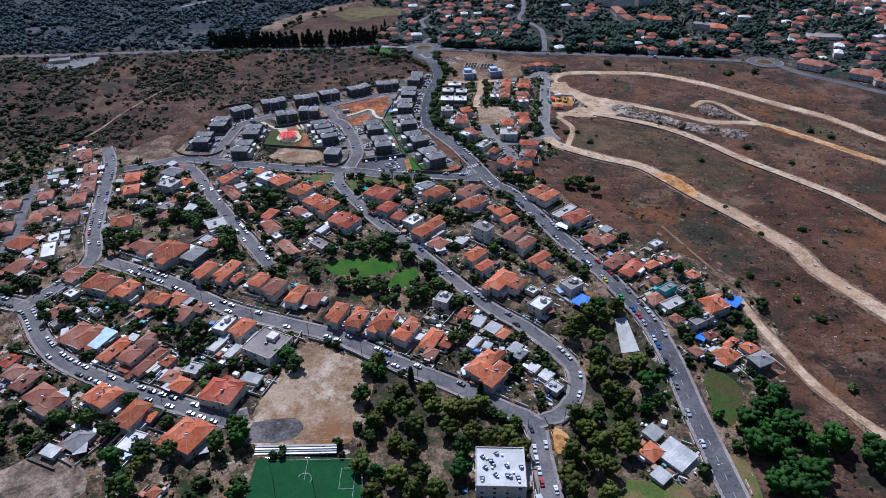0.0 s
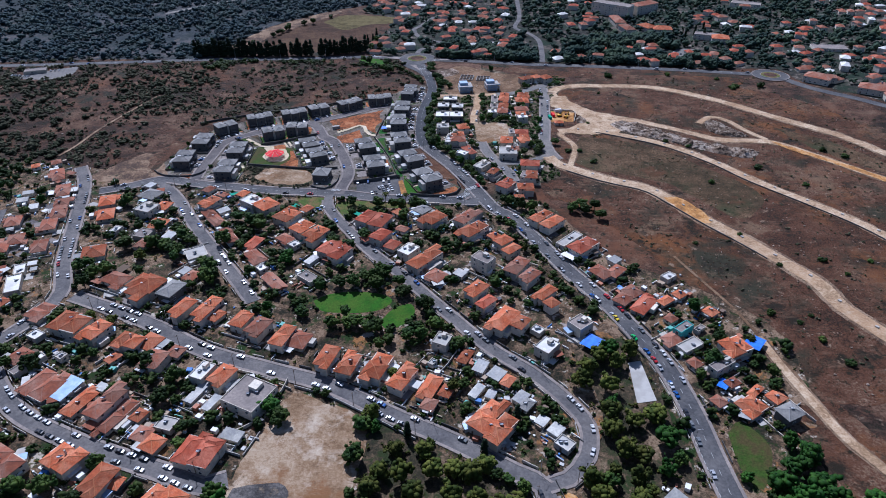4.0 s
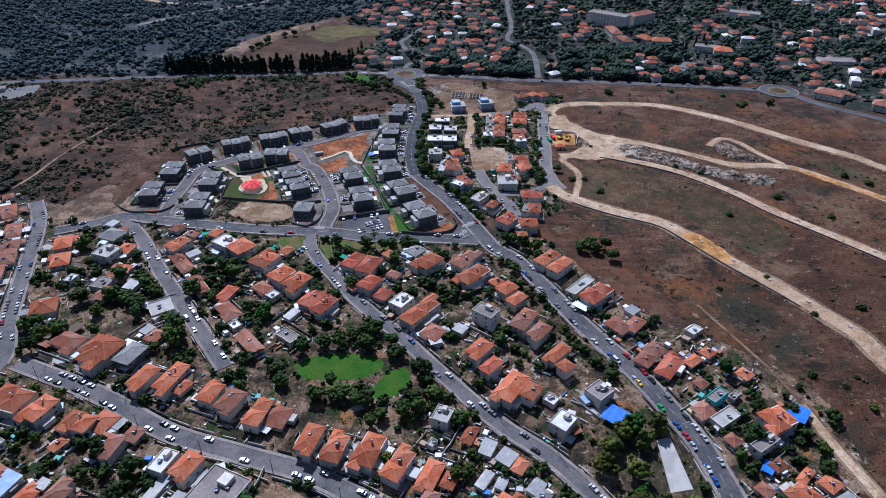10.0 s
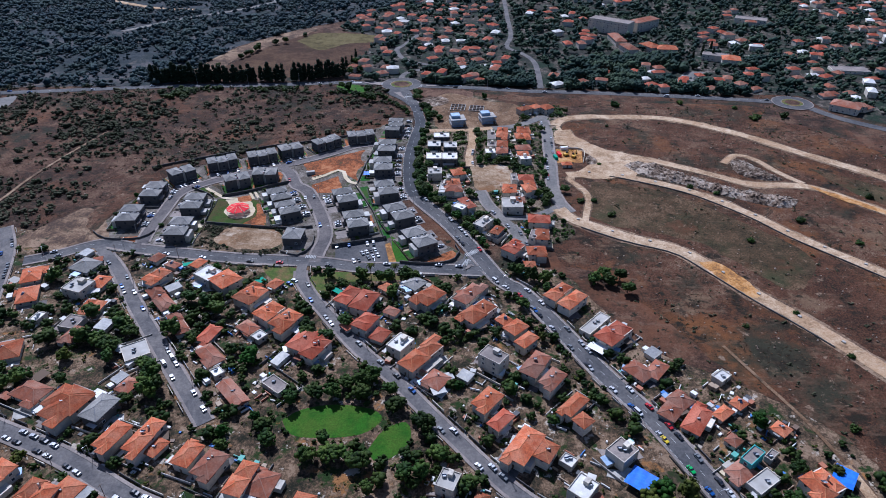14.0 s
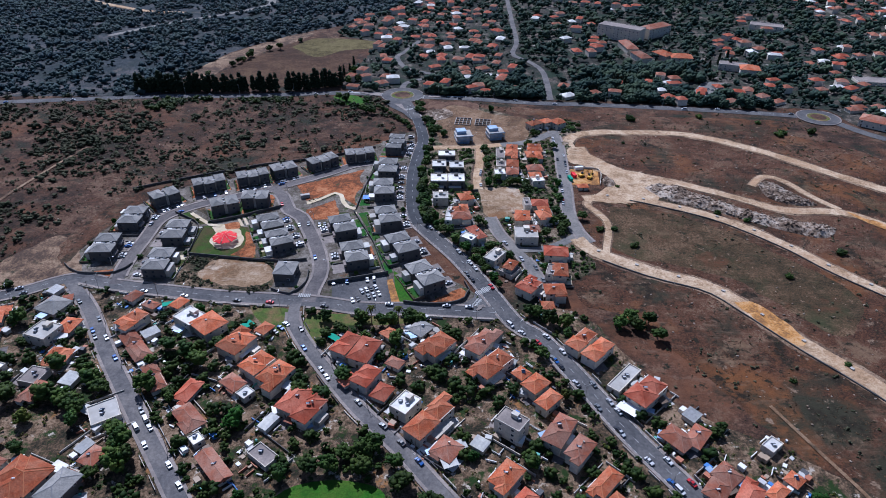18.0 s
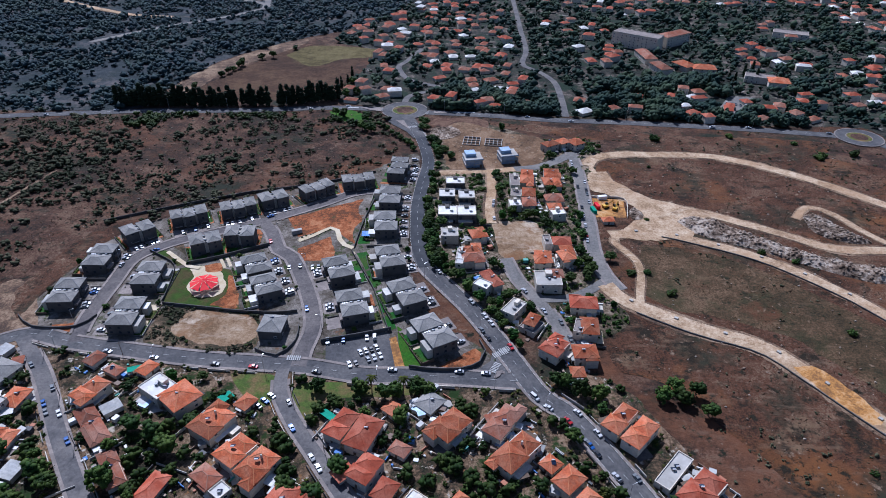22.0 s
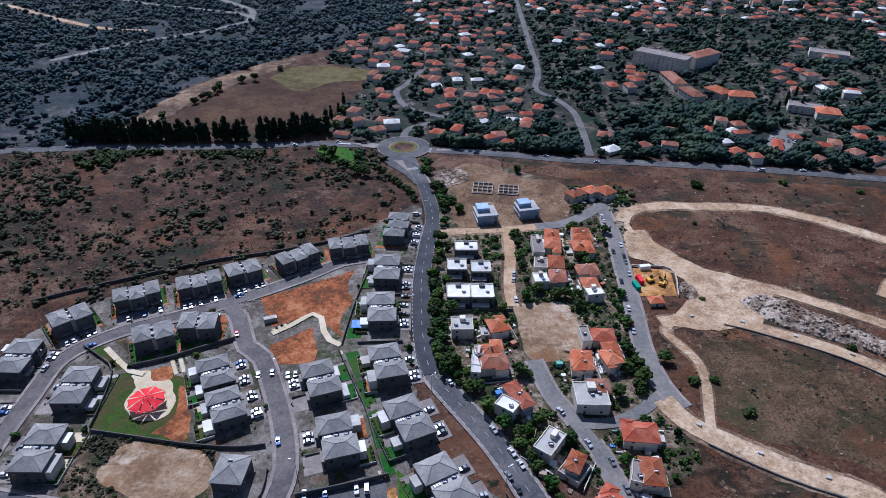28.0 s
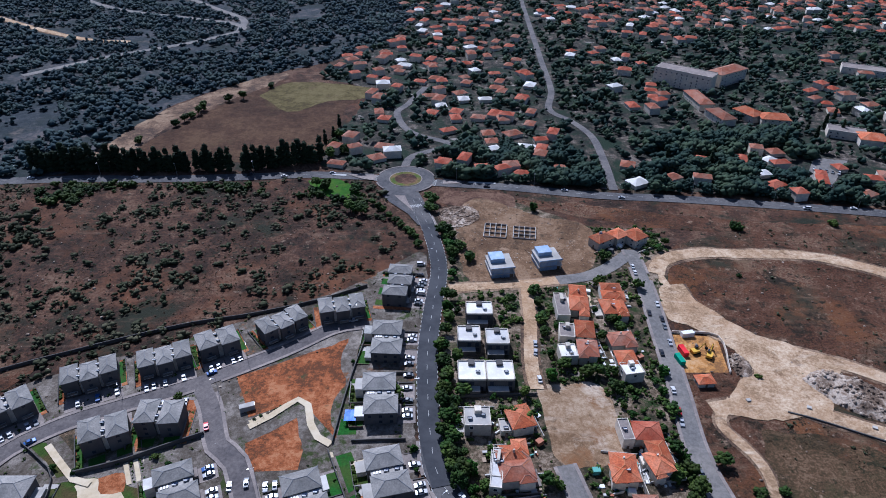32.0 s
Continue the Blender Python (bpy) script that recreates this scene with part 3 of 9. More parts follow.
road("path", 2.9, "sandpath", 0, (-53.0, -222.9), (-45.4, -217.5), (-36.2, -209.1), (-31.7, -212.4), (-29.0, -222.5), (-25.4, -229.0), (-20.0, -232.6))
road("path", 2.6, "sandpath", 0, (-128.1, -228.6), (-118.2, -238.0), (-111.1, -244.4), (-104.0, -246.6))
road("dirt_track", 4.6, "dirt", 0, (203.0, -470.0), (207.0, -492.0), (211.5, -512.0), (216.0, -532.0), (224.0, -550.0), (237.0, -572.0))
FIELD_ROADS = [k for k, g in enumerate(LINES) if min(abs(g[0][0][0] - 132.7), abs(g[0][0][0] - 118.6)) < 0.01]
OPEN, OPEN_NAMES = [], []
YARDS = patch("ground_yards", "yard", 0.03, "dry yard soil between the houses", (-313.9, -265.5), (-239.0, -278.9), (-161.1, -303.6), (-43.4, -321.3), (63.2, -330.9), (108.4, -336.0), (139.6, -397.2), (176.7, -422.9), (215.4, -467.2), (204.6, -534.9), (173.0, -574.4), (159.0, -602.2), (71.4, -618.7), (-138.3, -626.6), (-216.3, -554.8), (-315.1, -403.7))
ESTATE = patch("ground_estate", "estate", 0.035, "pale soil and paving of the estate", (-183.1, -289.7), (-180.4, -263.4), (-167.1, -213.4), (-149.0, -192.0), (-99.7, -169.9), (-24.8, -127.7), (11.3, -93.1), (14.5, -137.6), (12.1, -237.3), (23.3, -287.1), (53.2, -326.0), (-40.3, -325.6), (-148.2, -305.8), (-175.9, -297.8))
EASTSIDE = patch("ground_blocks", "blockyard", 0.035, "garden soil and paving round the houses", (28.0, -75.5), (49.6, -21.3), (112.2, -60.9), (153.3, -73.4), (129.1, -166.7), (123.3, -253.3), (124.0, -277.9), (121.0, -297.1), (97.3, -308.0), (66.6, -300.7), (42.0, -280.9), (27.7, -257.4), (22.6, -207.7), (23.5, -153.4))
FIELD = patch("ground_field", "field", 0.02, "dry reddish brown open field", (134.9, -154.6), (152.7, -88.1), (235.8, -66.8), (348.8, -110.4), (394.4, -176.7), (434.5, -235.7), (398.8, -353.6), (280.1, -498.7), (202.2, -511.1), (200.5, -487.3), (182.9, -435.8), (159.3, -382.4), (129.6, -335.3), (109.6, -323.8), (112.6, -277.8), (112.1, -238.7))
WOODS = patch("ground_woods", "woodland", 0.02, "dark woodland floor with dry gaps, tinted bluish for haze", (-1050.0, -24.0), (-540.0, -14.0), (-375.2, -2.0), (-222.6, 13.4), (-205.1, 134.0), (-133.1, 227.6), (-78.6, 275.7), (-24.6, 373.0), (13.2, 834.4), (-1050.0, 771.7))
TOWN = patch("ground_town", "townsoil", 0.022, "dark garden soil of the far town", (-84.3, 211.8), (-68.0, 286.1), (-12.5, 404.4), (73.3, 838.4), (1240.5, 916.0), (1300.0, -220.0), (640.0, -318.0), (500.0, -186.0), (456.0, -144.0), (430.0, -112.0), (396.0, -78.0), (389.0, -46.0), (374.0, -36.0), (300.0, -33.0), (218.5, -19.3), (145.0, -12.1), (31.6, 0.7), (-47.2, 15.6), (-61.0, 44.0), (-40.7, 173.1))
patch("ground_verge", "field", 0.024, "dry brown roadside verge", (27.3, -21.6), (103.4, -32.3), (205.3, -52.9), (295.9, -60.3), (336.5, -68.6), (321.3, -90.4), (281.3, -84.7), (198.6, -69.7), (143.4, -60.4), (87.5, -41.4))
OPEN_NAMES.append("ground_plough")
OPEN.append(patch("ground_plough", "plough", 0.04, "brown ploughed field with a yellowish end", (-205.6, 34.0), (-180.9, 102.6), (-150.2, 163.2), (-120.1, 202.6), (-39.1, 185.4), (-55.8, 134.4), (-61.6, 39.0), (-128.9, 26.5)))
OPEN_NAMES.append("ground_drygrass")
OPEN.append(patch("ground_drygrass", "verge", 0.045, "strip of dry yellow grass beside the ploughed field", (-230.8, 31.8), (-204.2, 131.3), (-137.8, 224.0), (-123.7, 207.4), (-183.6, 111.1), (-203.9, 39.9)))
OPEN_NAMES.append("lawn_park")
OPEN.append(patch("lawn_park", "lawn", 0.06, "bright mown park lawn", (-30.7, -443.9), (-22.8, -437.8), (-7.6, -435.1), (8.3, -437.9), (12.9, -443.9), (4.5, -451.6), (-12.7, -453.5), (-25.4, -451.7)))
OPEN_NAMES.append("lawn_park")
OPEN.append(patch("lawn_park", "lawn", 0.065, "bright mown park lawn", (8.2, -459.6), (14.3, -449.4), (23.7, -445.2), (26.0, -454.1), (18.9, -463.1), (11.1, -464.8)))
OPEN_NAMES.append("pitch")
OPEN.append(patch("pitch", "pitchturf", 0.07, "dark green artificial turf football pitch", (-33.2, -583.2), (10.2, -580.8), (16.0, -613.3), (-31.9, -615.4), smooth=False))
GROVE_EAST = patch("ground_grove", "grove", 0.05, "dry leaf-strewn floor under the pines", (108.3, -480.4), (135.6, -472.0), (145.6, -519.0), (148.6, -574.3), (142.8, -609.9), (93.1, -610.9), (102.5, -554.7), (116.1, -522.5))
GROVE_WEST = patch("ground_grove", "grove", 0.05, "dry leaf-strewn floor under the pines", (9.3, -520.8), (37.3, -538.4), (74.2, -557.7), (83.9, -564.9), (82.4, -611.1), (15.8, -613.3), (9.9, -573.9))
OPEN_NAMES.append("ground_sandlot")
OPEN.append(patch("ground_sandlot", "sand", 0.06, "bare pale sandy building plot", (-27.5, -508.8), (5.3, -523.0), (9.7, -539.7), (5.9, -564.4), (1.2, -573.7), (-36.5, -575.9), (-42.5, -562.3), (-39.3, -542.7), (-32.5, -519.3)))
OPEN_NAMES.append("ground_gravel")
OPEN.append(patch("ground_gravel", "greysoil", 0.075, "dark grey gravel on the sandy plot", (-40.7, -563.2), (-23.1, -560.0), (-17.1, -565.7), (-22.6, -572.5), (-39.5, -574.2)))
OPEN_NAMES.append("ground_bed")
OPEN.append(patch("ground_bed", "ochre", 0.2, "orange soil bed at the street corner", (92.3, -561.9), (97.3, -562.2), (101.4, -568.4), (97.7, -576.4), (93.2, -573.1)))
OPEN_NAMES.append("lawn_side")
OPEN.append(patch("lawn_side", "gardenlawn", 0.06, "watered lawn beside the avenue", (168.2, -530.9), (175.8, -524.5), (183.3, -539.7), (172.5, -559.6), (167.3, -549.7)))
OPEN_NAMES.append("lawn_side")
OPEN.append(patch("lawn_side", "drylawn", 0.06, "patchy lawn under the trees", (164.9, -574.3), (172.2, -583.2), (168.9, -609.5), (160.6, -609.6)))
OPEN_NAMES.append("lawn_side")
OPEN.append(patch("lawn_side", "drylawn", 0.06, "patchy lawn behind the low building", (120.8, -589.1), (140.8, -590.3), (144.9, -609.9), (112.2, -610.5)))
OPEN_NAMES.append("ground_dust")
OPEN.append(patch("ground_dust", "field", 0.03, "worn dusty ground", (196.3, -525.6), (214.7, -508.8), (225.5, -522.0), (239.1, -556.4), (237.1, -574.3), (220.4, -571.4), (203.9, -566.8), (200.4, -549.0)))
OPEN_NAMES.append("ground_redplot")
OPEN.append(patch("ground_redplot", "redsoil", 0.06, "bare red soil plot", (-65.0, -194.2), (-50.8, -187.9), (-36.0, -179.8), (-20.1, -170.5), (-18.0, -200.0), (-18.4, -229.7), (-27.7, -218.5), (-35.5, -207.8), (-45.7, -214.0), (-54.3, -217.8), smooth=False))
OPEN_NAMES.append("ground_redplot")
OPEN.append(patch("ground_redplot", "redsoil", 0.06, "bare red soil plot", (-52.4, -230.7), (-43.5, -225.2), (-35.0, -218.8), (-30.0, -234.9), (-30.5, -243.4), (-49.5, -243.7), smooth=False))
OPEN_NAMES.append("lawn_garden")
OPEN.append(patch("lawn_garden", "gardenlawn", 0.06, "uneven green lawn of the playground garden", (-118.0, -246.0), (-104.0, -243.6), (-86.0, -249.0), (-76.6, -272.0), (-72.6, -284.5), (-92.7, -281.0), (-114.8, -276.0), smooth=False))
OPEN_NAMES.append("ground_plaza")
OPEN.append(patch("ground_plaza", "sandpath", 0.085, "cream sand plaza under the red awning", (-106.6, -264.3), (-105.0, -255.0), (-109.5, -247.0), (-103.0, -244.0), (-92.0, -249.5), (-87.5, -257.0), (-85.0, -266.0), (-89.3, -272.3), (-98.3, -272.5)))
OPEN_NAMES.append("ground_flowerbed")
OPEN.append(patch("ground_flowerbed", "redsoil", 0.09, "red flower bed", (-101.9, -243.7), (-94.3, -241.3), (-91.3, -248.7), (-98.5, -250.4)))
OPEN_NAMES.append("ground_flowerbed")
OPEN.append(patch("ground_flowerbed", "redsoil", 0.09, "red flower bed", (-89.2, -280.3), (-83.3, -270.4), (-85.9, -253.9), (-82.8, -256.0), (-74.4, -281.8)))
OPEN_NAMES.append("ground_sandlot")
OPEN.append(patch("ground_sandlot", "sand", 0.07, "empty pale sandy plot", (-102.0, -292.8), (-97.2, -284.5), (-85.0, -284.8), (-73.7, -286.9), (-62.3, -291.9), (-60.7, -304.9), (-70.2, -310.8), (-90.7, -306.1), (-102.8, -299.4)))
patch("lawn_garden", "gardenlawn", 0.07, "green triangle of lawn beside the estate street", (-136.5, -227.5), (-129.7, -226.9), (-113.9, -242.1), (-117.6, -243.4), (-124.4, -236.6), smooth=False)
patch("ground_bed", "grove", 0.07, "brown planted bed beside the grey houses", (-128.5, -221.7), (-122.9, -217.8), (-116.7, -230.5), (-109.2, -236.7), (-111.2, -237.6), (-120.4, -228.7), smooth=False)
patch("ground_bed", "redsoil", 0.09, "red soil bed at the street corner", (-83.0, -213.6), (-84.2, -205.9), (-79.1, -207.3), (-76.0, -213.0), smooth=False)
for quad in (((-17.5, -238.0), (-12.0, -236.0), (-6.0, -250.0), (-11.0, -253.5)), ((-10.5, -255.0), (-6.0, -252.5), (-1.5, -266.0), (-6.0, -270.0)), ((-5.0, -273.0), (-1.0, -270.0), (4.0, -286.0), (0.0, -290.0)), ((0.6, -293.0), (4.5, -289.0), (8.0, -300.0), (4.5, -302.0)), ((-18.0, -228.0), (-11.0, -228.0), (-11.0, -221.0), (-17.5, -220.0)), ((-17.0, -205.0), (-10.5, -205.0), (-10.0, -198.0), (-16.0, -198.0)), ((-15.0, -188.0), (-10.5, -188.0), (-9.5, -178.0), (-13.6, -178.0)), ((-12.5, -172.0), (-8.5, -172.0), (-7.0, -160.0), (-9.8, -159.0))):
    patch("lawn_garden", "turf", 0.08, "green garden lawn between the grey houses", *quad, smooth=False)
patch("path_estate", "sandpath", 0.1, "cream path along the garden wall", (-19.9, -236.0), (-18.9, -236.0), (3.6, -303.0), (2.6, -303.0), smooth=False)
WEEDS = patch("ground_weeds", "grove", 0.05, "dry weedy margin round the sandy plot", (-114.0, -305.5), (-111.6, -281.7), (-89.9, -284.0), (-62.9, -288.7), (-58.7, -311.1), (-68.5, -315.8), (-91.3, -314.3), (-108.3, -310.8))
OPEN_NAMES.append("ground_carpark")
OPEN.append(patch("ground_carpark", "asphalt", 0.09, "grey asphalt car park", (-25.4, -306.1), (4.8, -303.5), (9.0, -327.1), (-22.8, -328.4), smooth=False))
OPEN_NAMES.append("ground_drive")
OPEN.append(patch("ground_drive", "ochre", 0.1, "ochre earth strip beside the car park", (4.9, -307.0), (8.1, -305.6), (13.6, -327.7), (9.2, -328.2), smooth=False))
OPEN_NAMES.append("ground_bed")
OPEN.append(patch("ground_bed", "redsoil", 0.1, "red soil bed behind the estate wall", (-163.7, -293.0), (-151.6, -291.5), (-151.4, -297.5), (-160.5, -299.7)))
OPEN_NAMES.append("ground_forecourt")
OPEN.append(patch("ground_forecourt", "paleasphalt", 0.1, "pale forecourt of the filling station", (-431.5, -63.6), (-390.3, -36.5), (-372.7, -30.1), (-368.1, -60.1), (-384.8, -70.4), (-407.9, -70.7)))
OPEN_NAMES.append("ground_brow")
OPEN.append(patch("ground_brow", "dust", 0.05, "worn pale slope below the houses", (-136.9, -594.3), (-125.0, -586.1), (-104.0, -590.9), (-98.7, -604.8), (-114.0, -612.0), (-133.4, -608.5)))
OPEN_NAMES.append("lawn_garden")
OPEN.append(patch("lawn_garden", "lawn", 0.08, "green garden lawn at the corner house", (8.3, -298.6), (13.5, -304.1), (22.3, -320.3), (18.7, -326.2), (11.7, -323.0)))
OPEN_NAMES.append("ground_redbed")
OPEN.append(patch("ground_redbed", "redsoil", 0.09, "red soil bed behind the corner wall", (28.6, -325.6), (46.4, -314.4), (48.1, -320.2), (43.3, -326.1), (33.4, -327.8)))
OPEN_NAMES.append("lawn_corner")
OPEN.append(patch("lawn_corner", "drylawn", 0.09, "patchy corner lawn", (-65.2, -329.0), (-46.8, -329.6), (-41.2, -338.1), (-48.3, -349.2), (-60.9, -336.3)))
OPEN_NAMES.append("lawn_corner")
OPEN.append(patch("lawn_corner", "drylawn", 0.09, "patchy corner lawn", (-35.6, -342.7), (-33.1, -335.8), (-14.6, -334.8), (9.5, -338.0), (23.7, -340.2), (9.7, -343.1), (-13.5, -343.8), (-21.5, -344.9), (-29.5, -360.7), (-34.5, -355.5)))
OPEN_NAMES.append("ground_slope")
OPEN.append(patch("ground_slope", "field", 0.05, "bare dark brown slope above the estate", (-196.6, -265.6), (-193.4, -238.3), (-181.2, -203.9), (-160.9, -183.5), (-154.5, -186.4), (-169.6, -215.1), (-181.6, -261.1), (-184.2, -287.6)))
OPEN_NAMES.append("ground_site")
OPEN.append(patch("ground_site", "tan", 0.07, "rubble-strewn building site", (32.3, -42.1), (49.2, -26.8), (83.0, -48.8), (111.3, -62.2), (102.3, -109.1), (52.1, -121.6), (35.2, -114.8)))
OPEN_NAMES.append("ground_lot")
OPEN.append(patch("ground_lot", "sand", 0.06, "bare dusty lot between the blocks", (61.8, -200.6), (88.4, -199.3), (92.1, -223.4), (91.2, -237.4), (66.7, -240.9), (62.5, -224.6)))
OPEN_NAMES.append("ground_works")
OPEN.append(patch("ground_works", "ochre", 0.06, "ochre ground of the works yard", (131.5, -163.3), (152.2, -164.6), (148.5, -188.9), (128.6, -189.7), smooth=False))
OPEN_NAMES.append("ground_works")
OPEN.append(patch("ground_works", "dirt", 0.302, "wide pale dirt turning area", (142.9, -105.6), (144.3, -124.9), (158.0, -144.0), (169.7, -161.2), (187.4, -171.0), (186.3, -180.4), (175.1, -186.9), (176.9, -200.6), (174.3, -213.6), (144.1, -215.6), (140.0, -208.9), (163.3, -196.4), (161.8, -176.8), (156.9, -160.0), (134.5, -152.9), (135.5, -130.6)))
patch("ground_works", "dirt", 0.296, "pale packed dirt between the tracks", (141.0, -156.0), (158.0, -158.5), (176.0, -170.0), (200.0, -184.0), (188.0, -198.0), (180.0, -213.0), (141.0, -212.0), (150.0, -196.0), (159.0, -190.0), (158.0, -176.0))
OPEN_NAMES.append("ground_heap")
OPEN.append(mound("ground_heap", "rock", 1.6, "small heap of broken stone beside the works yard", (152.6, -178.0), (158.0, -176.5), (160.5, -183.0), (159.0, -191.0), (153.5, -192.5), (151.0, -186.0)))
patch("ground_weeds", "weedfield", 0.035, "olive-brown weedy stretch of the open field", (149.4, -221.8), (183.4, -226.7), (212.7, -248.2), (236.7, -276.8), (262.0, -318.0), (238.0, -352.0), (219.9, -331.6), (202.7, -305.4), (172.5, -288.4), (149.2, -281.6), (136.1, -263.4))
patch("ground_weeds", "weedfield", 0.035, "olive-brown weedy stretch of the open field", (318.0, -196.0), (350.0, -222.0), (372.0, -258.0), (392.0, -300.0), (366.0, -282.0), (335.0, -242.0))
OPEN_NAMES.append("ground_rubble")
OPEN.append(mound("ground_rubble", "rock", 3.6, "long bank of pale limestone rubble", (178.4, -192.2), (190.0, -186.4), (204.5, -191.8), (216.9, -204.0), (236.0, -220.4), (256.2, -233.5), (274.5, -241.7), (286.8, -247.1), (276.5, -258.4), (262.2, -254.9), (243.8, -243.5), (218.7, -225.8), (189.7, -209.4)))
OPEN_NAMES.append("ground_rubble")
OPEN.append(mound("ground_rubble", "rock", 2.4, "pale limestone rubble mound inside the track's bend", (262.8, -186.2), (270.2, -181.6), (275.2, -187.9), (283.8, -206.8), (290.0, -217.0), (275.5, -216.2), (262.0, -205.6)))
OPEN_NAMES.append("ground_ochre")
OPEN.append(patch("ground_ochre", "ochre", 0.42, "ochre stretch of the dirt road", (191.8, -324.2), (203.8, -326.0), (216.5, -352.2), (210.7, -358.6), (198.3, -339.7)))
OPEN_NAMES.append("ground_ochre")
OPEN.append(patch("ground_ochre", "ochre", 0.42, "ochre stretch of the dirt road", (303.9, -224.2), (322.5, -243.6), (346.5, -271.9), (366.0, -296.0), (362.0, -301.0), (340.3, -272.7), (312.4, -241.6)))
OPEN_NAMES.append("ground_carpark")
OPEN.append(patch("ground_carpark", "paleasphalt", 0.06, "grey car park under the trees", (276.3, 2.0), (300.9, 39.3), (323.9, 34.7), (287.6, -10.5), smooth=False))
OPEN_NAMES.append("slab")
OPEN.append(patch("slab", "concrete", 0.2, "bare concrete slab beside the avenue", (133.8, -488.0), (140.0, -486.7), (142.1, -511.9), (132.8, -513.4), smooth=False))
OPEN_NAMES.append("lawn_round")
OPEN.append(patch("lawn_round", "lawn", 0.07, "green lawn beside the roundabout", (-66.1, -2.1), (-45.3, -0.2), (-28.0, -22.1), (-42.0, -27.7), (-57.9, -18.4)))
OPEN_NAMES.append("ground_stubble")
OPEN.append(patch("ground_stubble", "stubble", 0.07, "yellowish stubble at the end of the ploughed field", (-136.1, 165.0), (-110.4, 201.2), (-39.3, 187.0), (-42.1, 159.8), (-72.9, 150.6), (-102.2, 125.5)))
patch("road_junction", "asphalt", 0.24, "wide asphalt junction of collector road and avenue", (38.4, -331.1), (46.2, -327.6), (52.5, -321.9), (55.5, -308.8), (62.6, -317.3), (69.7, -331.5), (64.3, -339.0), (58.2, -337.4), (38.2, -338.2), smooth=False)
patch("island_splitter", "pavement", 0.62, "pale traffic island in the junction", (53.1, -331.3), (55.1, -328.9), (58.8, -327.5), (59.5, -328.5), (57.0, -330.9), (54.3, -332.3))
patch("road_mouth", "asphalt", 0.46, "wide asphalt mouth of the avenue at the roundabout", (-13.5, -14.5), (-17.2, -19.0), (-9.0, -32.9), (2.7, -47.7), (9.6, -62.0), (18.5, -60.0), (17.0, -47.5), (13.4, -34.2), (10.3, -22.7), (8.5, -17.0), smooth=False)
patch("island_splitter", "pavement", 0.62, "paved splitter island at the roundabout", (-6.9, -23.5), (0.4, -24.2), (2.6, -33.5), (6.5, -45.3), smooth=False)
patch("island_splitter", "pavement", 0.62, "paved median island of the highway", (-40.4, 6.8), (-19.7, 6.2), (-21.0, -2.4), (-30.0, 0.0), smooth=False)
patch("island_splitter", "pavement", 0.62, "paved median island of the highway", (25.4, 0.7), (40.0, -2.6), (39.1, -6.0), (25.3, -7.0), smooth=False)
patch("marking_hatch", "paint", 0.56, "white hatched road paint before the roundabout", (-52.2, 8.0), (-41.1, 6.8), (-40.8, 4.2), (-49.9, 5.4), smooth=False)
patch("marking_hatch", "paint", 0.56, "white hatched road paint before the roundabout", (40.7, -3.0), (60.9, -4.9), (60.8, -6.5), (40.6, -5.9), smooth=False)
OPEN_NAMES.append("ground_bank")
OPEN.append(patch("ground_bank", "darkbank", 0.06, "bare dark brown bank beside the highway", (26.7, -16.0), (49.8, -18.1), (69.9, -21.9), (68.2, -38.7), (44.9, -39.0), (23.5, -31.7)))
OPEN_NAMES.append("ground_mound")
OPEN.append(patch("ground_mound", "rock", 0.3, "grey rubble mound on the building site", (19.8, -44.5), (30.6, -37.7), (44.1, -40.5), (45.7, -54.9), (35.0, -63.4), (24.9, -58.7)))
OPEN_NAMES.append("ground_slopewest")
OPEN.append(patch("ground_slopewest", "verge", 0.04, "worn bare slope above the houses", (-227.8, -287.6), (-201.5, -253.7), (-177.1, -279.2), (-171.3, -306.5), (-213.6, -303.4), (-229.6, -303.4)))


RUBBLE = [p for p, n in zip(OPEN, OPEN_NAMES) if n == "ground_rubble"]
SITE, MOUND = OPEN[OPEN_NAMES.index("ground_site")], OPEN[OPEN_NAMES.index("ground_mound")]


def lay_pavements():
    for line, nor, half in PENDING:
        for s in (-1, 1):
            mid = line + nor * s * (half + 0.7)
            keep = [road_gap(a[0], a[1], line) > 1.0 for a in mid]
            vs, fs = ribbon(line, nor, s * half, s * (half + 1.4), 0.5, 0.35, keep)
            if fs:
                structure("pavement", mesh_of("pavement", vs, fs, M["pavement"]), "pale concrete pavement with a raised kerb")


lay_pavements()

# ---- leafy meshes ----
_b = bmesh.new()
bmesh.ops.create_icosphere(_b, subdivisions=1, radius=1.0)
ICO_V = np.array([v.co[:] for v in _b.verts])
ICO_F = np.array([[v.index for v in f.verts] for f in _b.faces])
_b.free()
plant_rng = np.random.RandomState(11)


def fast_mesh(name, v, f, material):
    """A triangle mesh from arrays."""
    me = bpy.data.meshes.new(name)
    me.vertices.add(len(v))
    me.vertices.foreach_set("co", np.asarray(v, np.float32).ravel())
    me.loops.add(len(f) * 3)
    me.loops.foreach_set("vertex_index", np.asarray(f, np.int32).ravel())
    me.polygons.add(len(f))
    me.polygons.foreach_set("loop_start", np.arange(0, len(f) * 3, 3, dtype=np.int32))
    me.materials.append(material)
    me.polygons.foreach_set("use_smooth", np.ones(len(f), bool))
    me.update(calc_edges=True)
    return me


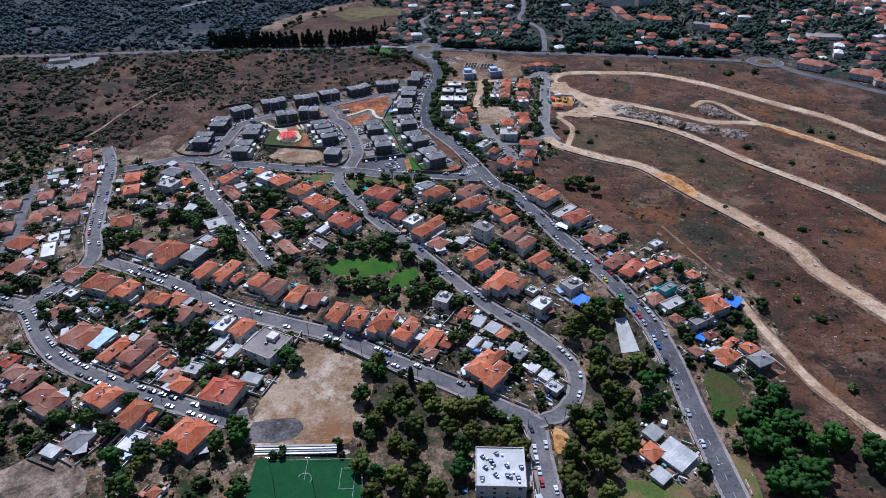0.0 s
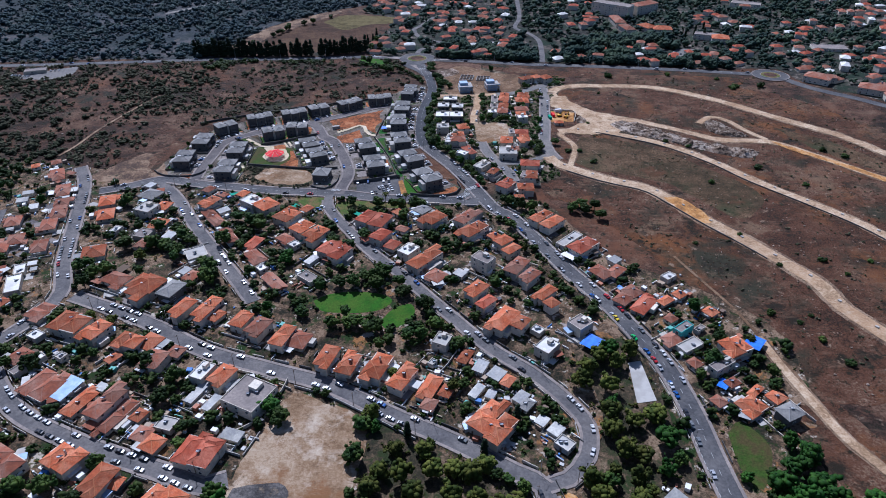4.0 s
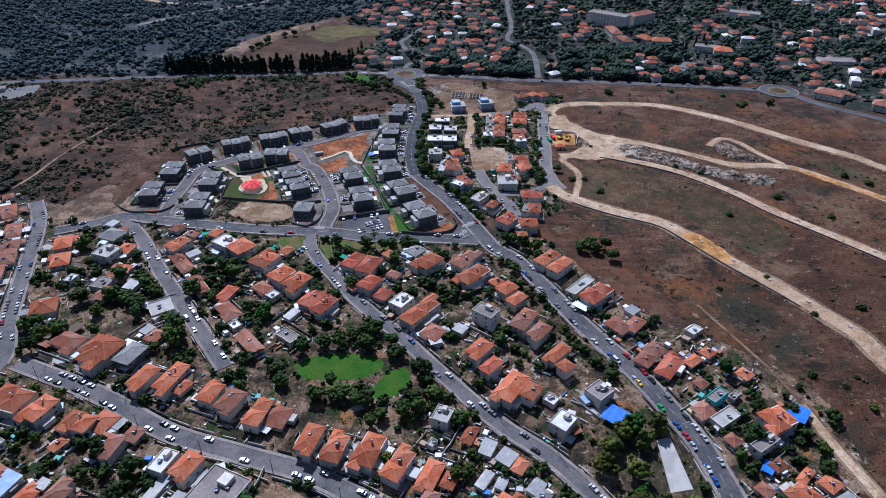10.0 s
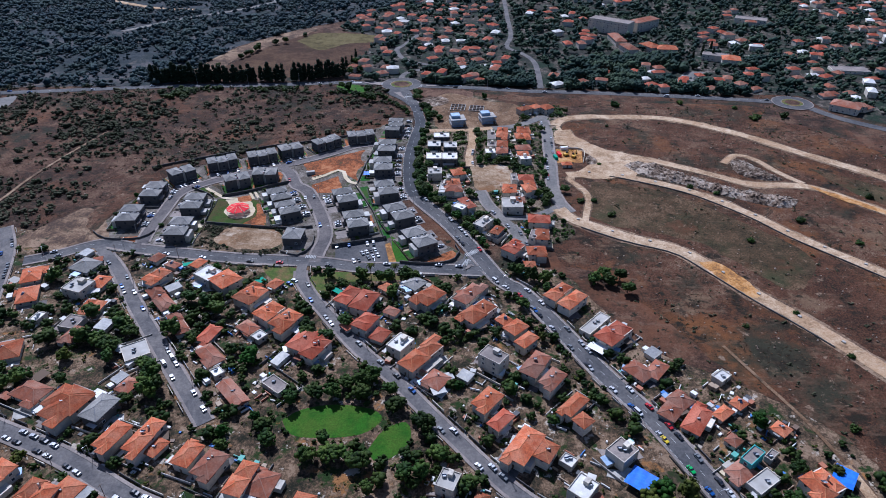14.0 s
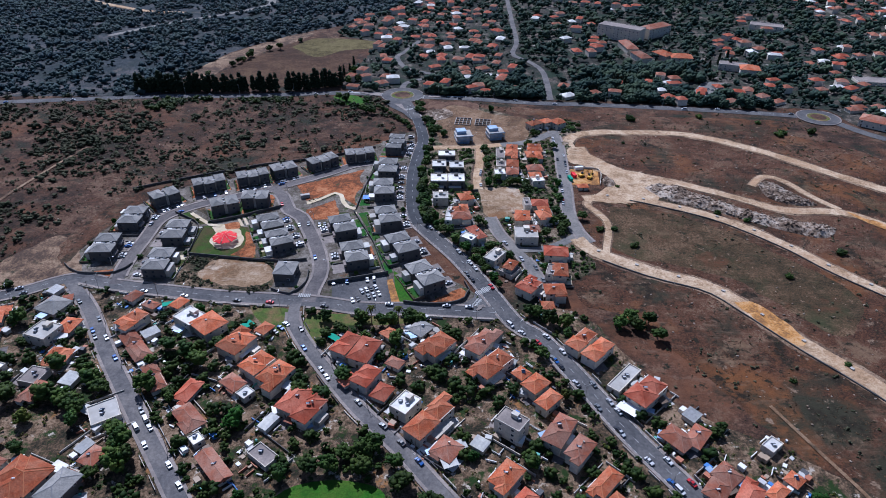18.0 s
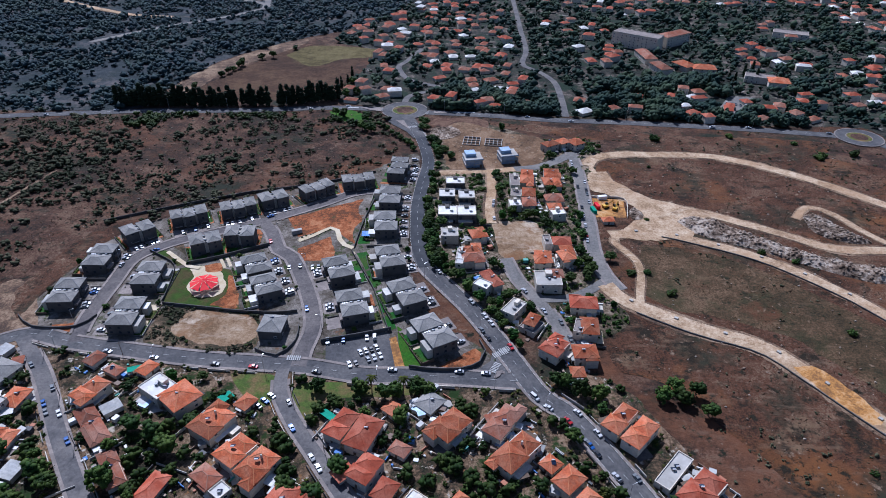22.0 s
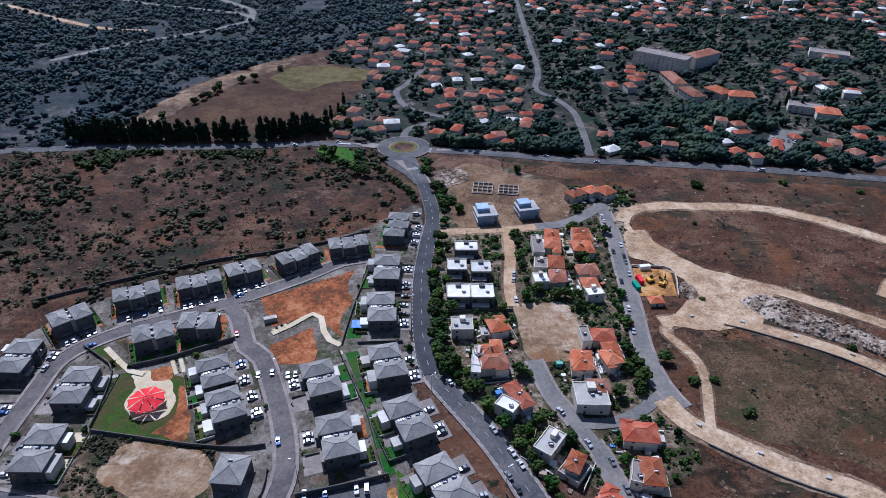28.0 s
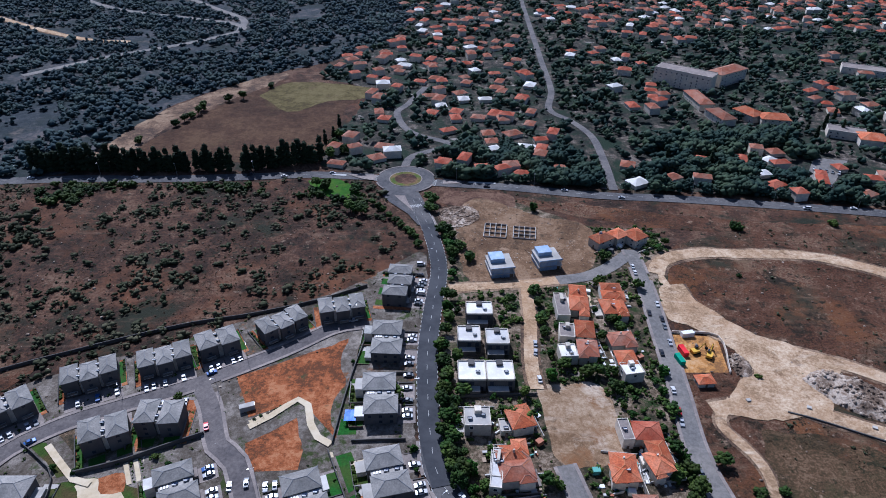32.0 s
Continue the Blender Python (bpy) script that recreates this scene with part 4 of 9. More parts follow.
OCT_V = np.array([(1, 0, 0), (0, 1, 0), (-1, 0, 0), (0, -1, 0), (0, 0, 1), (0, 0, -1)], float)
OCT_F = np.array([(0, 1, 4), (1, 2, 4), (2, 3, 4), (3, 0, 4), (1, 0, 5), (2, 1, 5), (3, 2, 5), (0, 3, 5)])


def coarse_clumps(c, r, flat=0.75, rough=0.35):
    """Clumps of eight faces each, turned at random, for far or tiny plants."""
    c, r = np.asarray(c, float), np.asarray(r, float)
    n = len(c)
    a = plant_rng.uniform(0, 6.283, n)
    v = OCT_V[None] * (1 + plant_rng.uniform(-rough, rough, (n, 6, 1))) * r[:, None, None] * 1.15
    x, y = v[:, :, 0].copy(), v[:, :, 1].copy()
    v[:, :, 0] = x * np.cos(a)[:, None] - y * np.sin(a)[:, None]
    v[:, :, 1] = x * np.sin(a)[:, None] + y * np.cos(a)[:, None]
    v[:, :, 2] *= flat
    v += c[:, None]
    f = OCT_F[None] + (np.arange(n) * 6)[:, None, None]
    return v.reshape(-1, 3), f.reshape(-1, 3)


def clumps(c, r, flat=0.75, rough=0.35):
    """Uneven leafy clumps at the centres c with the radii r."""
    c, r = np.asarray(c, float), np.asarray(r, float)
    n = len(c)
    k = 1 + plant_rng.uniform(-rough, rough, (n, 12, 1))
    v = ICO_V[None] * k * r[:, None, None]
    v[:, :, 2] *= flat
    v += c[:, None]
    f = ICO_F[None] + (np.arange(n) * 12)[:, None, None]
    return v.reshape(-1, 3), f.reshape(-1, 3)


# ---- houses ----
ROW_CARS, ROW_GREEN, ROW_PAVE, ROW_SIDE = [], [], [], []
PLOTS = []   # (x, y, turn, width, depth) of every house
FOOT = []   # (x, y, radius) of what stands on the ground


def box_vf(x0, x1, y0, y1, z0, z1, vs, fs):
    n = len(vs)
    vs += [(x0, y0, z0), (x1, y0, z0), (x1, y1, z0), (x0, y1, z0), (x0, y0, z1), (x1, y0, z1), (x1, y1, z1), (x0, y1, z1)]
    fs += [(n, n + 3, n + 2, n + 1), (n + 4, n + 5, n + 6, n + 7), (n, n + 1, n + 5, n + 4), (n + 1, n + 2, n + 6, n + 5),
           (n + 2, n + 3, n + 7, n + 6), (n + 3, n, n + 4, n + 7)]


def box_mesh(name, x0, x1, y0, y1, z0, z1, material):
    vs, fs = [], []
    box_vf(x0, x1, y0, y1, z0, z1, vs, fs)
    return mesh_of(name, vs, fs, material)


RIDGE = {"orange_clay_tile": mat("paler_ridge_tile", (0.52, 0.21, 0.10), (0.40, 0.15, 0.07), 0.8, 0.85, 0.0, None, None, 0.1, 0.0, 0.25),
         "weathered_clay_tile": mat("grey_ridge_tile", (0.34, 0.18, 0.13), (0.25, 0.13, 0.09), 0.8, 0.85, 0.0, None, None, 0.1, 0.0, 0.25),
         "grey_concrete_tile": mat("pale_ridge_tile", (0.24, 0.24, 0.245), (0.18, 0.18, 0.185), 0.8, 0.85)}


def hip_mesh(w, d, z, pitch, material, over=0.45, gable=False, cx=0.0, cy=0.0):
    """A hipped or gabled tiled roof with a fascia."""
    a, b = w / 2 + over, d / 2 + over
    rise = min(a, b) * pitch
    ins = 0.0 if gable else min(a, b)
    t = 0.22
    vs = [(-a, -b, z), (a, -b, z), (a, b, z), (-a, b, z), (-a, -b, z - t), (a, -b, z - t), (a, b, z - t), (-a, b, z - t)]
    if a >= b:
        vs += [(-a + ins, 0, z + rise), (a - ins, 0, z + rise)]
        fs = [(0, 1, 9, 8), (2, 3, 8, 9), (1, 2, 9), (3, 0, 8)]
    else:
        vs += [(0, -b + ins, z + rise), (0, b - ins, z + rise)]
        fs = [(1, 2, 9, 8), (3, 0, 8, 9), (0, 1, 8), (2, 3, 9)]
    fs += [(4, 5, 1, 0), (5, 6, 2, 1), (6, 7, 3, 2), (7, 4, 0, 3), (7, 6, 5, 4)]
    # ridge cap
    p, q = vs[8], vs[9]
    e = 0.16
    n = len(vs)
    if a >= b:
        vs += [(p[0], -e, p[2] - 0.02), (q[0], -e, q[2] - 0.02), (q[0], 0, q[2] + 0.12), (p[0], 0, p[2] + 0.12), (q[0], e, q[2] - 0.02), (p[0], e, p[2] - 0.02)]
    else:
        vs += [(-e, p[1], p[2] - 0.02), (-e, q[1], q[2] - 0.02), (0, q[1], q[2] + 0.12), (0, p[1], p[2] + 0.12), (e, q[1], q[2] - 0.02), (e, p[1], p[2] - 0.02)]
    fs += [(n, n + 1, n + 2, n + 3), (n + 3, n + 2, n + 4, n + 5)]
    plain_faces = len(fs) - 2
    if not gable:
        for i, j in ((0, 8), (3, 8), (1, 9), (2, 9)) if a >= b else ((0, 8), (1, 8), (3, 9), (2, 9)):
            u, v = Vector(vs[i]), Vector(vs[j])
            side = Vector((-(v - u).y, (v - u).x, 0)).normalized() * 0.17
            n = len(vs)
            vs += [tuple(u - side), tuple(v - side), tuple(v + Vector((0, 0, 0.13))), tuple(u + Vector((0, 0, 0.13))), tuple(v + side), tuple(u + side)]
            fs += [(n, n + 1, n + 2, n + 3), (n + 3, n + 2, n + 4, n + 5)]
    vs = [(x + cx, y + cy, k) for x, y, k in vs]
    me = mesh_of("roof", vs, fs, material)
    me.materials.append(RIDGE.get(material.name, material))
    for p in list(me.polygons)[plain_faces:]:
        p.material_index = 1
    return me


def window_mesh(name, w, h, material):
    """A window seen from outside: frame, sill and pane, standing 6 cm proud of a wall that faces -y."""
    vs, fs = [], []
    box_vf(-w / 2, w / 2, -0.06, 0.05, 0, h, vs, fs)
    return mesh_of(name, vs, fs, material)


def framed(name, w, h):
    vs, fs = [], []
    box_vf(-w / 2 - 0.12, w / 2 + 0.12, -0.045, 0.05, -0.12, h + 0.12, vs, fs)
    n = len(fs)
    box_vf(-w / 2, w / 2, -0.06, 0.04, 0, h, vs, fs)
    me = mesh_of(name, vs, fs, M["white"])
    me.materials.append(M["glass"])
    for p in list(me.polygons)[n:]:
        p.material_index = 1
    return me


WIN = {"dark": window_mesh("pane", 1.25, 1.25, M["glass"]), "window": framed("window", 1.3, 1.2), "tall": window_mesh("pane", 1.7, 2.1, M["glass"]),
       "door": box_mesh("door", -0.5, 0.5, -0.07, 0.05, 0, 2.1, M["bark"])}


def heater_mesh():
    """A solar water heater: white tank and tilted panel on a stand."""
    vs, fs = [], []
    for k in range(8):
        a = k * math.pi / 4
        vs += [(-0.65, 0.55 + 0.27 * math.cos(a), 0.95 + 0.27 * math.sin(a)), (0.65, 0.55 + 0.27 * math.cos(a), 0.95 + 0.27 * math.sin(a))]
    fs += [(2 * k, 2 * k + 1, (2 * k + 3) % 16, (2 * k + 2) % 16) for k in range(8)]
    fs += [tuple(range(0, 16, 2)), tuple(range(15, 0, -2))]
    for x in (-0.5, 0.5):
        box_vf(x - 0.03, x + 0.03, 0.5, 0.6, 0, 0.75, vs, fs)
    return mesh_of("water_tank", vs, fs, M["white"])


def panel_mesh():
    vs = [(-0.95, -1.1, 0.15), (0.95, -1.1, 0.15), (0.95, 0.35, 0.8), (-0.95, 0.35, 0.8),
          (-0.95, -1.08, 0.07), (0.95, -1.08, 0.07), (0.95, 0.37, 0.72), (-0.95, 0.37, 0.72)]
    fs = [(0, 1, 2, 3), (4, 7, 6, 5), (0, 4, 5, 1), (1, 5, 6, 2), (2, 6, 7, 3), (3, 7, 4, 0)]
    return mesh_of("solar_panel", vs, fs, M["panel"])


TANK, PANEL = heater_mesh(), panel_mesh()


def heater(parent, x, y, z, rot=0.0, base=Matrix()):
    t = part("water_tank", TANK, parent, "white solar water tank on a roof stand", base @ pose(x, y, z, 0, 0, rot))
    part("solar_panel", PANEL, t, "dark glass solar panel")


def windows(h, w, d, z0, storeys, rng, cx=0.0, cy=0.0, tall=False, every=5.0, sides=(0, 1, 3), base=Matrix(), dark=False):
    """Windows on the walls of a block; wall 0 faces -y, then +x, +y, -x."""
    for s in sides:
        length = w if s % 2 == 0 else d
        n = max(1, int(length / every))
        for st in range(storeys):
            for k in range(n):
                if rng.random() < 0.34:
                    continue
                u = (k + 0.5) / n * length - length / 2
                a = s * math.pi / 2
                r = (d if s % 2 == 0 else w) / 2
                x, y = cx + u * math.cos(a) + r * math.sin(a), cy + u * math.sin(a) - r * math.cos(a)
                m = base @ pose(x, y, z0 + st * 2.8 + (0.5 if tall else 0.95), 0, 0, math.degrees(a))
                if st == 0 and k == 0 and s == 0:
                    part("door", WIN["door"], h, "", base @ pose(x, y, z0 + 0.05, 0, 0, math.degrees(a)))
                else:
                    part("window", WIN["dark" if dark else "tall" if tall else "window"], h, "", m)


def house(kind, x, y, rot, w, d, storeys):
    """A house with one wing or two. kind: orange, weathered or grey tiles; flat; metal sheet."""
    rng = random.Random(int(x * 31 + y * 17))
    far = y > 48
    z = min(ter(x + i, y + j) for i in (-6, 6) for j in (-6, 6)) - 0.3
    top = storeys * 2.8 + 0.4
    roof_m = {"O": "tile", "T": "oldtile", "G": "greytile", "W": "oldtile", "F": "roofwhite", "C": "metalroof", "B": "bluemetal", "U": "roofwhite"}[kind]
    wall_m = M["teal"] if kind == "U" else M["stone"] if kind == "G" and storeys == 2 else M["wall"]
    h = new("house")
    h.matrix_world = pose(x, y, z, 0, 0, rot)
    words = {"O": "white rendered house with an orange tiled hip roof", "T": "low house with a weathered reddish tiled roof", "G": "house with a grey tiled hip roof",
             "W": "long white house with a worn tiled gable roof", "F": "flat-roofed house with a whitewashed parapet roof", "C": "low shed roofed with corrugated metal sheets",
             "B": "long house roofed with pale blue metal sheets", "U": "teal rendered house with a flat white roof"}
    tagged(h, words[kind], "shed" if kind == "C" else "house")
    FOOT.append((x, y, max(w, d) * 0.55 + 0.5))
    PLOTS.append((x, y, rot, w, d))
    if kind in "OTGW":
        gable = kind == "W"
        hw, hd = (w, d)
        part("wall", box_mesh("wall", -w / 2, w / 2, -d / 2, d / 2, 0, top - 0.1, wall_m), h)
        part("roof", hip_mesh(w, d, top, 0.42, M[roof_m], 0.5, gable), h)
        if gable:
            a, b = w / 2, d / 2
            rr = min(a, b) * 0.42
            vs = [(-a, -b, top - 0.1), (a, -b, top - 0.1), (a, b, top - 0.1), (-a, b, top - 0.1)]
            vs += [(0, -b, top + rr), (0, b, top + rr)] if b > a else [(-a, 0, top + rr), (a, 0, top + rr)]
            part("gable", mesh_of("gable", vs, [(0, 1, 4), (2, 3, 5)] if b > a else [(3, 0, 4), (1, 2, 5)], wall_m), h)
        if not far:
            windows(h, w, d, 0.6, storeys, rng)
            if w * d > 95 and rng.random() < 0.85:
                sx, sy = rng.choice((-1, 1)), rng.choice((-1, 1, -1))
                w2, d2 = w * rng.uniform(0.38, 0.55), d * rng.uniform(0.4, 0.55)
                cx, cy = sx * (w / 2 - w2 * 0.42), sy * (d / 2 + d2 * 0.1)
                t2 = top - rng.choice((0.35, 0.9, 2.2))
                part("wing_wall", box_mesh("wall", cx - w2 / 2, cx + w2 / 2, cy - d2 / 2, cy + d2 / 2, 0, t2 - 0.1, wall_m), h)
                part("wing_roof", hip_mesh(w2, d2, t2, 0.42, M[roof_m], 0.4, False, cx, cy), h)
            if rng.random() < 0.6:
                sx = rng.choice((-1, 1))
                c = rng.uniform(2.2, 3.6)
                part("porch", box_mesh("porch", sx * w / 2 - c / 2, sx * w / 2 + c / 2, -d * 0.3, d * 0.2, 2.6, 2.85, M[rng.choice(("roofwhite", "concrete", "metalroof"))]), h, "flat porch roof on the side of the house")
                for py in (-d * 0.25,):
                    part("porch_post", box_mesh("post", sx * (w / 2 + c / 2 - 0.2) - 0.1, sx * (w / 2 + c / 2 - 0.2) + 0.1, py - 0.1, py + 0.1, 0, 2.6, M["wall"]), h)
            if rng.random() < 0.55:
                heater(h, rng.uniform(-w * 0.2, w * 0.2), rng.uniform(-d * 0.12, d * 0.12), top + min(w, d) * 0.15, rng.choice((0, 180)) - rot)
    elif kind in "FU":
        part("wall", box_mesh("wall", -w / 2, w / 2, -d / 2, d / 2, 0, top, wall_m), h)
        part("roof", box_mesh("roof", -w / 2 + 0.25, w / 2 - 0.25, -d / 2 + 0.25, d / 2 - 0.25, top - 0.1, top + 0.06, M[roof_m]), h)
        vs, fs = [], []
        for x0, x1, y0, y1 in ((-w / 2 - 0.02, w / 2 + 0.02, -d / 2 - 0.02, -d / 2 + 0.25), (-w / 2 - 0.02, w / 2 + 0.02, d / 2 - 0.25, d / 2 + 0.02),
                               (-w / 2 - 0.02, -w / 2 + 0.25, -d / 2 + 0.25, d / 2 - 0.25), (w / 2 - 0.25, w / 2 + 0.02, -d / 2 + 0.25, d / 2 - 0.25)):
            box_vf(x0, x1, y0, y1, top - 0.05, top + 0.5, vs, fs)
        part("parapet", mesh_of("parapet", vs, fs, wall_m), h)
        if not far:
            windows(h, w, d, 0.6, storeys, rng)
            for k in range(rng.choice((1, 1, 2))):
                heater(h, rng.uniform(-w * 0.3, w * 0.3), rng.uniform(-d * 0.25, d * 0.25), top + 0.06, 180 - rot)
    else:
        top = 3.0
        part("wall", box_mesh("wall", -w / 2, w / 2, -d / 2, d / 2, 0, top, M["wall"]), h)
        a, b = w / 2 + 0.3, d / 2 + 0.3
        n = int(2 * a / 0.8)
        vs, fs = [], []
        for k in range(n + 1):
            u = -a + 2 * a * k / n
            zz = top + 0.08 + (0.03 if k % 2 else 0.0)
            vs += [(u, -b, zz), (u, b, zz + d * 0.07)]
        fs = [(2 * k, 2 * k + 2, 2 * k + 3, 2 * k + 1) for k in range(n)]
        part("roof", mesh_of("roof", vs, fs, M[roof_m]), h)
        part("roof_edge", box_mesh("roof_edge", -a, a, -b, -b + 0.12, top - 0.15, top + 0.08, M[roof_m]), h)
        if w * d > 60:
            windows(h, w, d, 0.0, 1, rng)
    return h


HOUSE_WORDS = {"O": "white rendered house with an orange tiled hip roof", "T": "low house with a weathered reddish tiled roof", "G": "house with a grey tiled hip roof",
               "W": "long white house with a worn tiled gable roof", "F": "flat-roofed house with a whitewashed parapet roof", "C": "low shed roofed with corrugated metal sheets",
               "B": "long house roofed with pale blue metal sheets", "U": "teal rendered house with a flat white roof"}
ROOF_OF = {"O": "tile", "T": "oldtile", "G": "greytile", "W": "oldtile", "F": "roofwhite", "C": "metalroof", "B": "bluemetal", "U": "roofwhite"}


def sheet_roof(w, d, top, material):
    a, b = w / 2 + 0.3, d / 2 + 0.3
    n = max(4, int(2 * a / 0.7))
    vs = []
    for k in range(n + 1):
        u = -a + 2 * a * k / n
        zz = top + 0.08 + (0.03 if k % 2 else 0.0)
        vs += [(u, -b, zz), (u, b, zz + d * 0.06)]
    return mesh_of("roof", vs, [(2 * k, 2 * k + 2, 2 * k + 3, 2 * k + 1) for k in range(n)], material)


def villa(*wings):
    """A house of one or more wings: kind, storeys, x, y, turn, width, depth."""
    kind, st, x, y, rot = wings[0][:5]
    rng = random.Random(int(x * 31 + y * 17))
    tone = rng.choice(("tile", "tile", "tile", "redtile", "tile", "tile", "redtile", "oldtile"))
    words = HOUSE_WORDS[kind] if kind != "O" or tone == "tile" else "white rendered house with a dull red tiled hip roof"
    two = ", two wings" if len(wings) > 1 else ""
    h = tagged(new("house"), words + two, "shed" if kind == "C" else "house")
    z = min(ter(x + i, y + j) for i in (-6, 6) for j in (-6, 6)) - 0.3
    here = pose(x, y, z, 0, 0, rot)
    h.matrix_world = here
    PLOTS.append((x, y, rot, wings[0][5], wings[0][6]))
    for k, (kd, s, wx, wy, wr, w, d) in enumerate(wings):
        base = here.inverted() @ pose(wx, wy, z, 0, 0, wr)
        FOOT.append((wx, wy, min(w, d) * 0.55))
        if max(w, d) > 1.5 * min(w, d):
            q = (max(w, d) - min(w, d)) / 2
            a = radians(wr + (0 if w > d else 90))
            FOOT.extend([(wx + q * math.cos(a), wy + q * math.sin(a), min(w, d) * 0.5), (wx - q * math.cos(a), wy - q * math.sin(a), min(w, d) * 0.5)])
        top = s * 2.8 + 0.4 + 0.006 * k
        wall_m = M["teal"] if kd == "U" else M["stone"] if kd == "G" and s == 2 else M["wall"]
        pre = "" if k == 0 else "wing_"
        if kd in "OTGW":
            part(pre + "wall", box_mesh("wall", -w / 2, w / 2, -d / 2, d / 2, 0, top - 0.1, wall_m), h, "", base)
            if kd in "OT" and w * d > 100 and rng.random() < 0.75:
                # two hips side by side, with a valley between them
                cut = rng.uniform(0.42, 0.58)
                for j, (lo, hi) in enumerate(((-0.5, cut - 0.5), (cut - 0.5, 0.5))):
                    span, mid, drop = hi - lo, (hi + lo) / 2, 0.03 + 0.3 * j * rng.random()
                    rw, rd, rx, ry = (w * span, d * (1.0 - 0.1 * j), w * mid, 0.0) if w >= d else (w * (1.0 - 0.1 * j), d * span, 0.0, d * mid)
                    part(pre + "roof", hip_mesh(rw, rd, top - drop, 0.44, M[tone if kd == "O" else ROOF_OF[kd]], 0.6, False, rx, ry), h, "", base)
            else:
                part(pre + "roof", hip_mesh(w, d, top, 0.4, M[tone if kd == "O" else ROOF_OF[kd]], 0.8, kd == "W"), h, "", base)
            if kd in "OT" and w * d > 58 and (len(wings) == 1 or rng.random() < 0.5):
                sx, sy = rng.choice((-1, 1)), rng.choice((-1, -1, 1))
                w2, d2 = w * rng.uniform(0.42, 0.58), d * rng.uniform(0.4, 0.55)
                cx, cy, t2 = sx * (w / 2 - w2 * 0.46), sy * (d / 2 - d2 * 0.12), top - rng.choice((0.0, 0.3, 0.6)) - 0.02
                part("wing_wall", box_mesh("wall", cx - w2 / 2, cx + w2 / 2, cy - d2 / 2, cy + d2 / 2, 0, t2 - 0.1, wall_m), h, "", base)
                part("wing_roof", hip_mesh(w2, d2, t2, 0.46, M[tone if kd == "O" else ROOF_OF[kd]], 0.4, False, cx, cy), h, "", base)
                if rng.random() < 0.7:
                    aw, ad = rng.uniform(2.6, 4.4), d * rng.uniform(0.3, 0.5)
                    ax, ay, ah = -sx * (w / 2 + aw * 0.4), sy * d * rng.uniform(0.0, 0.25), rng.choice((2.7, 2.9, 3.1))
                    part("annex_wall", box_mesh("annex_wall", ax - aw / 2, ax + aw / 2, ay - ad / 2, ay + ad / 2, 0, ah, M["wall"]), h, "", base)
                    part("annex_roof", sheet_roof(aw - 0.2, ad - 0.2, ah, M[rng.choice(("roofwhite", "metalroof", "roofwhite", "oldtile", "concrete"))]), h, "low sheet roof of an annex", base)
                if rng.random() < 0.4:
                    part("chimney", box_mesh("chimney", -0.35, 0.35, d * 0.16, d * 0.16 + 0.6, top, top + min(w, d) * 0.2 + 0.8, M["wall"]), h, "", base)
            if kd == "W":
                a, b = w / 2, d / 2
                rr = min(a, b) * 0.4
                vs = [(-a, -b, top - 0.1), (a, -b, top - 0.1), (a, b, top - 0.1), (-a, b, top - 0.1)]
                vs += [(0, -b, top + rr), (0, b, top + rr)] if b > a else [(-a, 0, top + rr), (a, 0, top + rr)]
                part("gable", mesh_of("gable", vs, [(0, 1, 4), (2, 3, 5)] if b > a else [(3, 0, 4), (1, 2, 5)], wall_m), h, "", base)
            if rng.random() < 0.5:
                heater(h, rng.uniform(-w * 0.15, w * 0.15), rng.uniform(-d * 0.1, d * 0.1), top + min(w, d) * 0.14, 180 - wr, base)
        elif kd in "FU":
            part(pre + "wall", box_mesh("wall", -w / 2, w / 2, -d / 2, d / 2, 0, top, wall_m), h, "", base)
            part(pre + "roof", box_mesh("roof", -w / 2 + 0.25, w / 2 - 0.25, -d / 2 + 0.25, d / 2 - 0.25, top - 0.1, top + 0.06, M["pavement" if w * d > 200 else rng.choice(("roofwhite", "concrete", "pavement", "roofwhite"))]), h, "", base)
            vs, fs = [], []
            for x0, x1, y0, y1 in ((-w / 2 - 0.02, w / 2 + 0.02, -d / 2 - 0.02, -d / 2 + 0.25), (-w / 2 - 0.02, w / 2 + 0.02, d / 2 - 0.25, d / 2 + 0.02),
                                   (-w / 2 - 0.02, -w / 2 + 0.25, -d / 2 + 0.25, d / 2 - 0.25), (w / 2 - 0.25, w / 2 + 0.02, -d / 2 + 0.25, d / 2 - 0.25)):
                box_vf(x0, x1, y0, y1, top - 0.05, top + 0.5, vs, fs)
            part(pre + "parapet", mesh_of("parapet", vs, fs, wall_m), h, "", base)
            for _ in range(1 if w * d < 90 else 2):
                heater(h, rng.uniform(-w * 0.3, w * 0.3), rng.uniform(-d * 0.25, d * 0.25), top + 0.06, 180 - wr, base)
            if s > 1 and w * d > 60:
                part("roof_hatch", box_mesh("roof_hatch", -w * 0.1, w * 0.16, d * 0.1, d * 0.38, top, top + 2.1, wall_m), h, "white stair hatch on the roof", base)
        else:
            part(pre + "wall", box_mesh("wall", -w / 2, w / 2, -d / 2, d / 2, 0, 3.0, M["wall"]), h, "", base)
            part(pre + "roof", sheet_roof(w, d, 3.0, M[ROOF_OF[kd]]), h, "", base)
        if kd != "C":
            sides = [q for q in range(4) if math.cos(radians(wr + 90 * q)) > 0.15]
            windows(h, w, d, 0.5, s, rng, 0, 0, False, 5.0, sides, base)
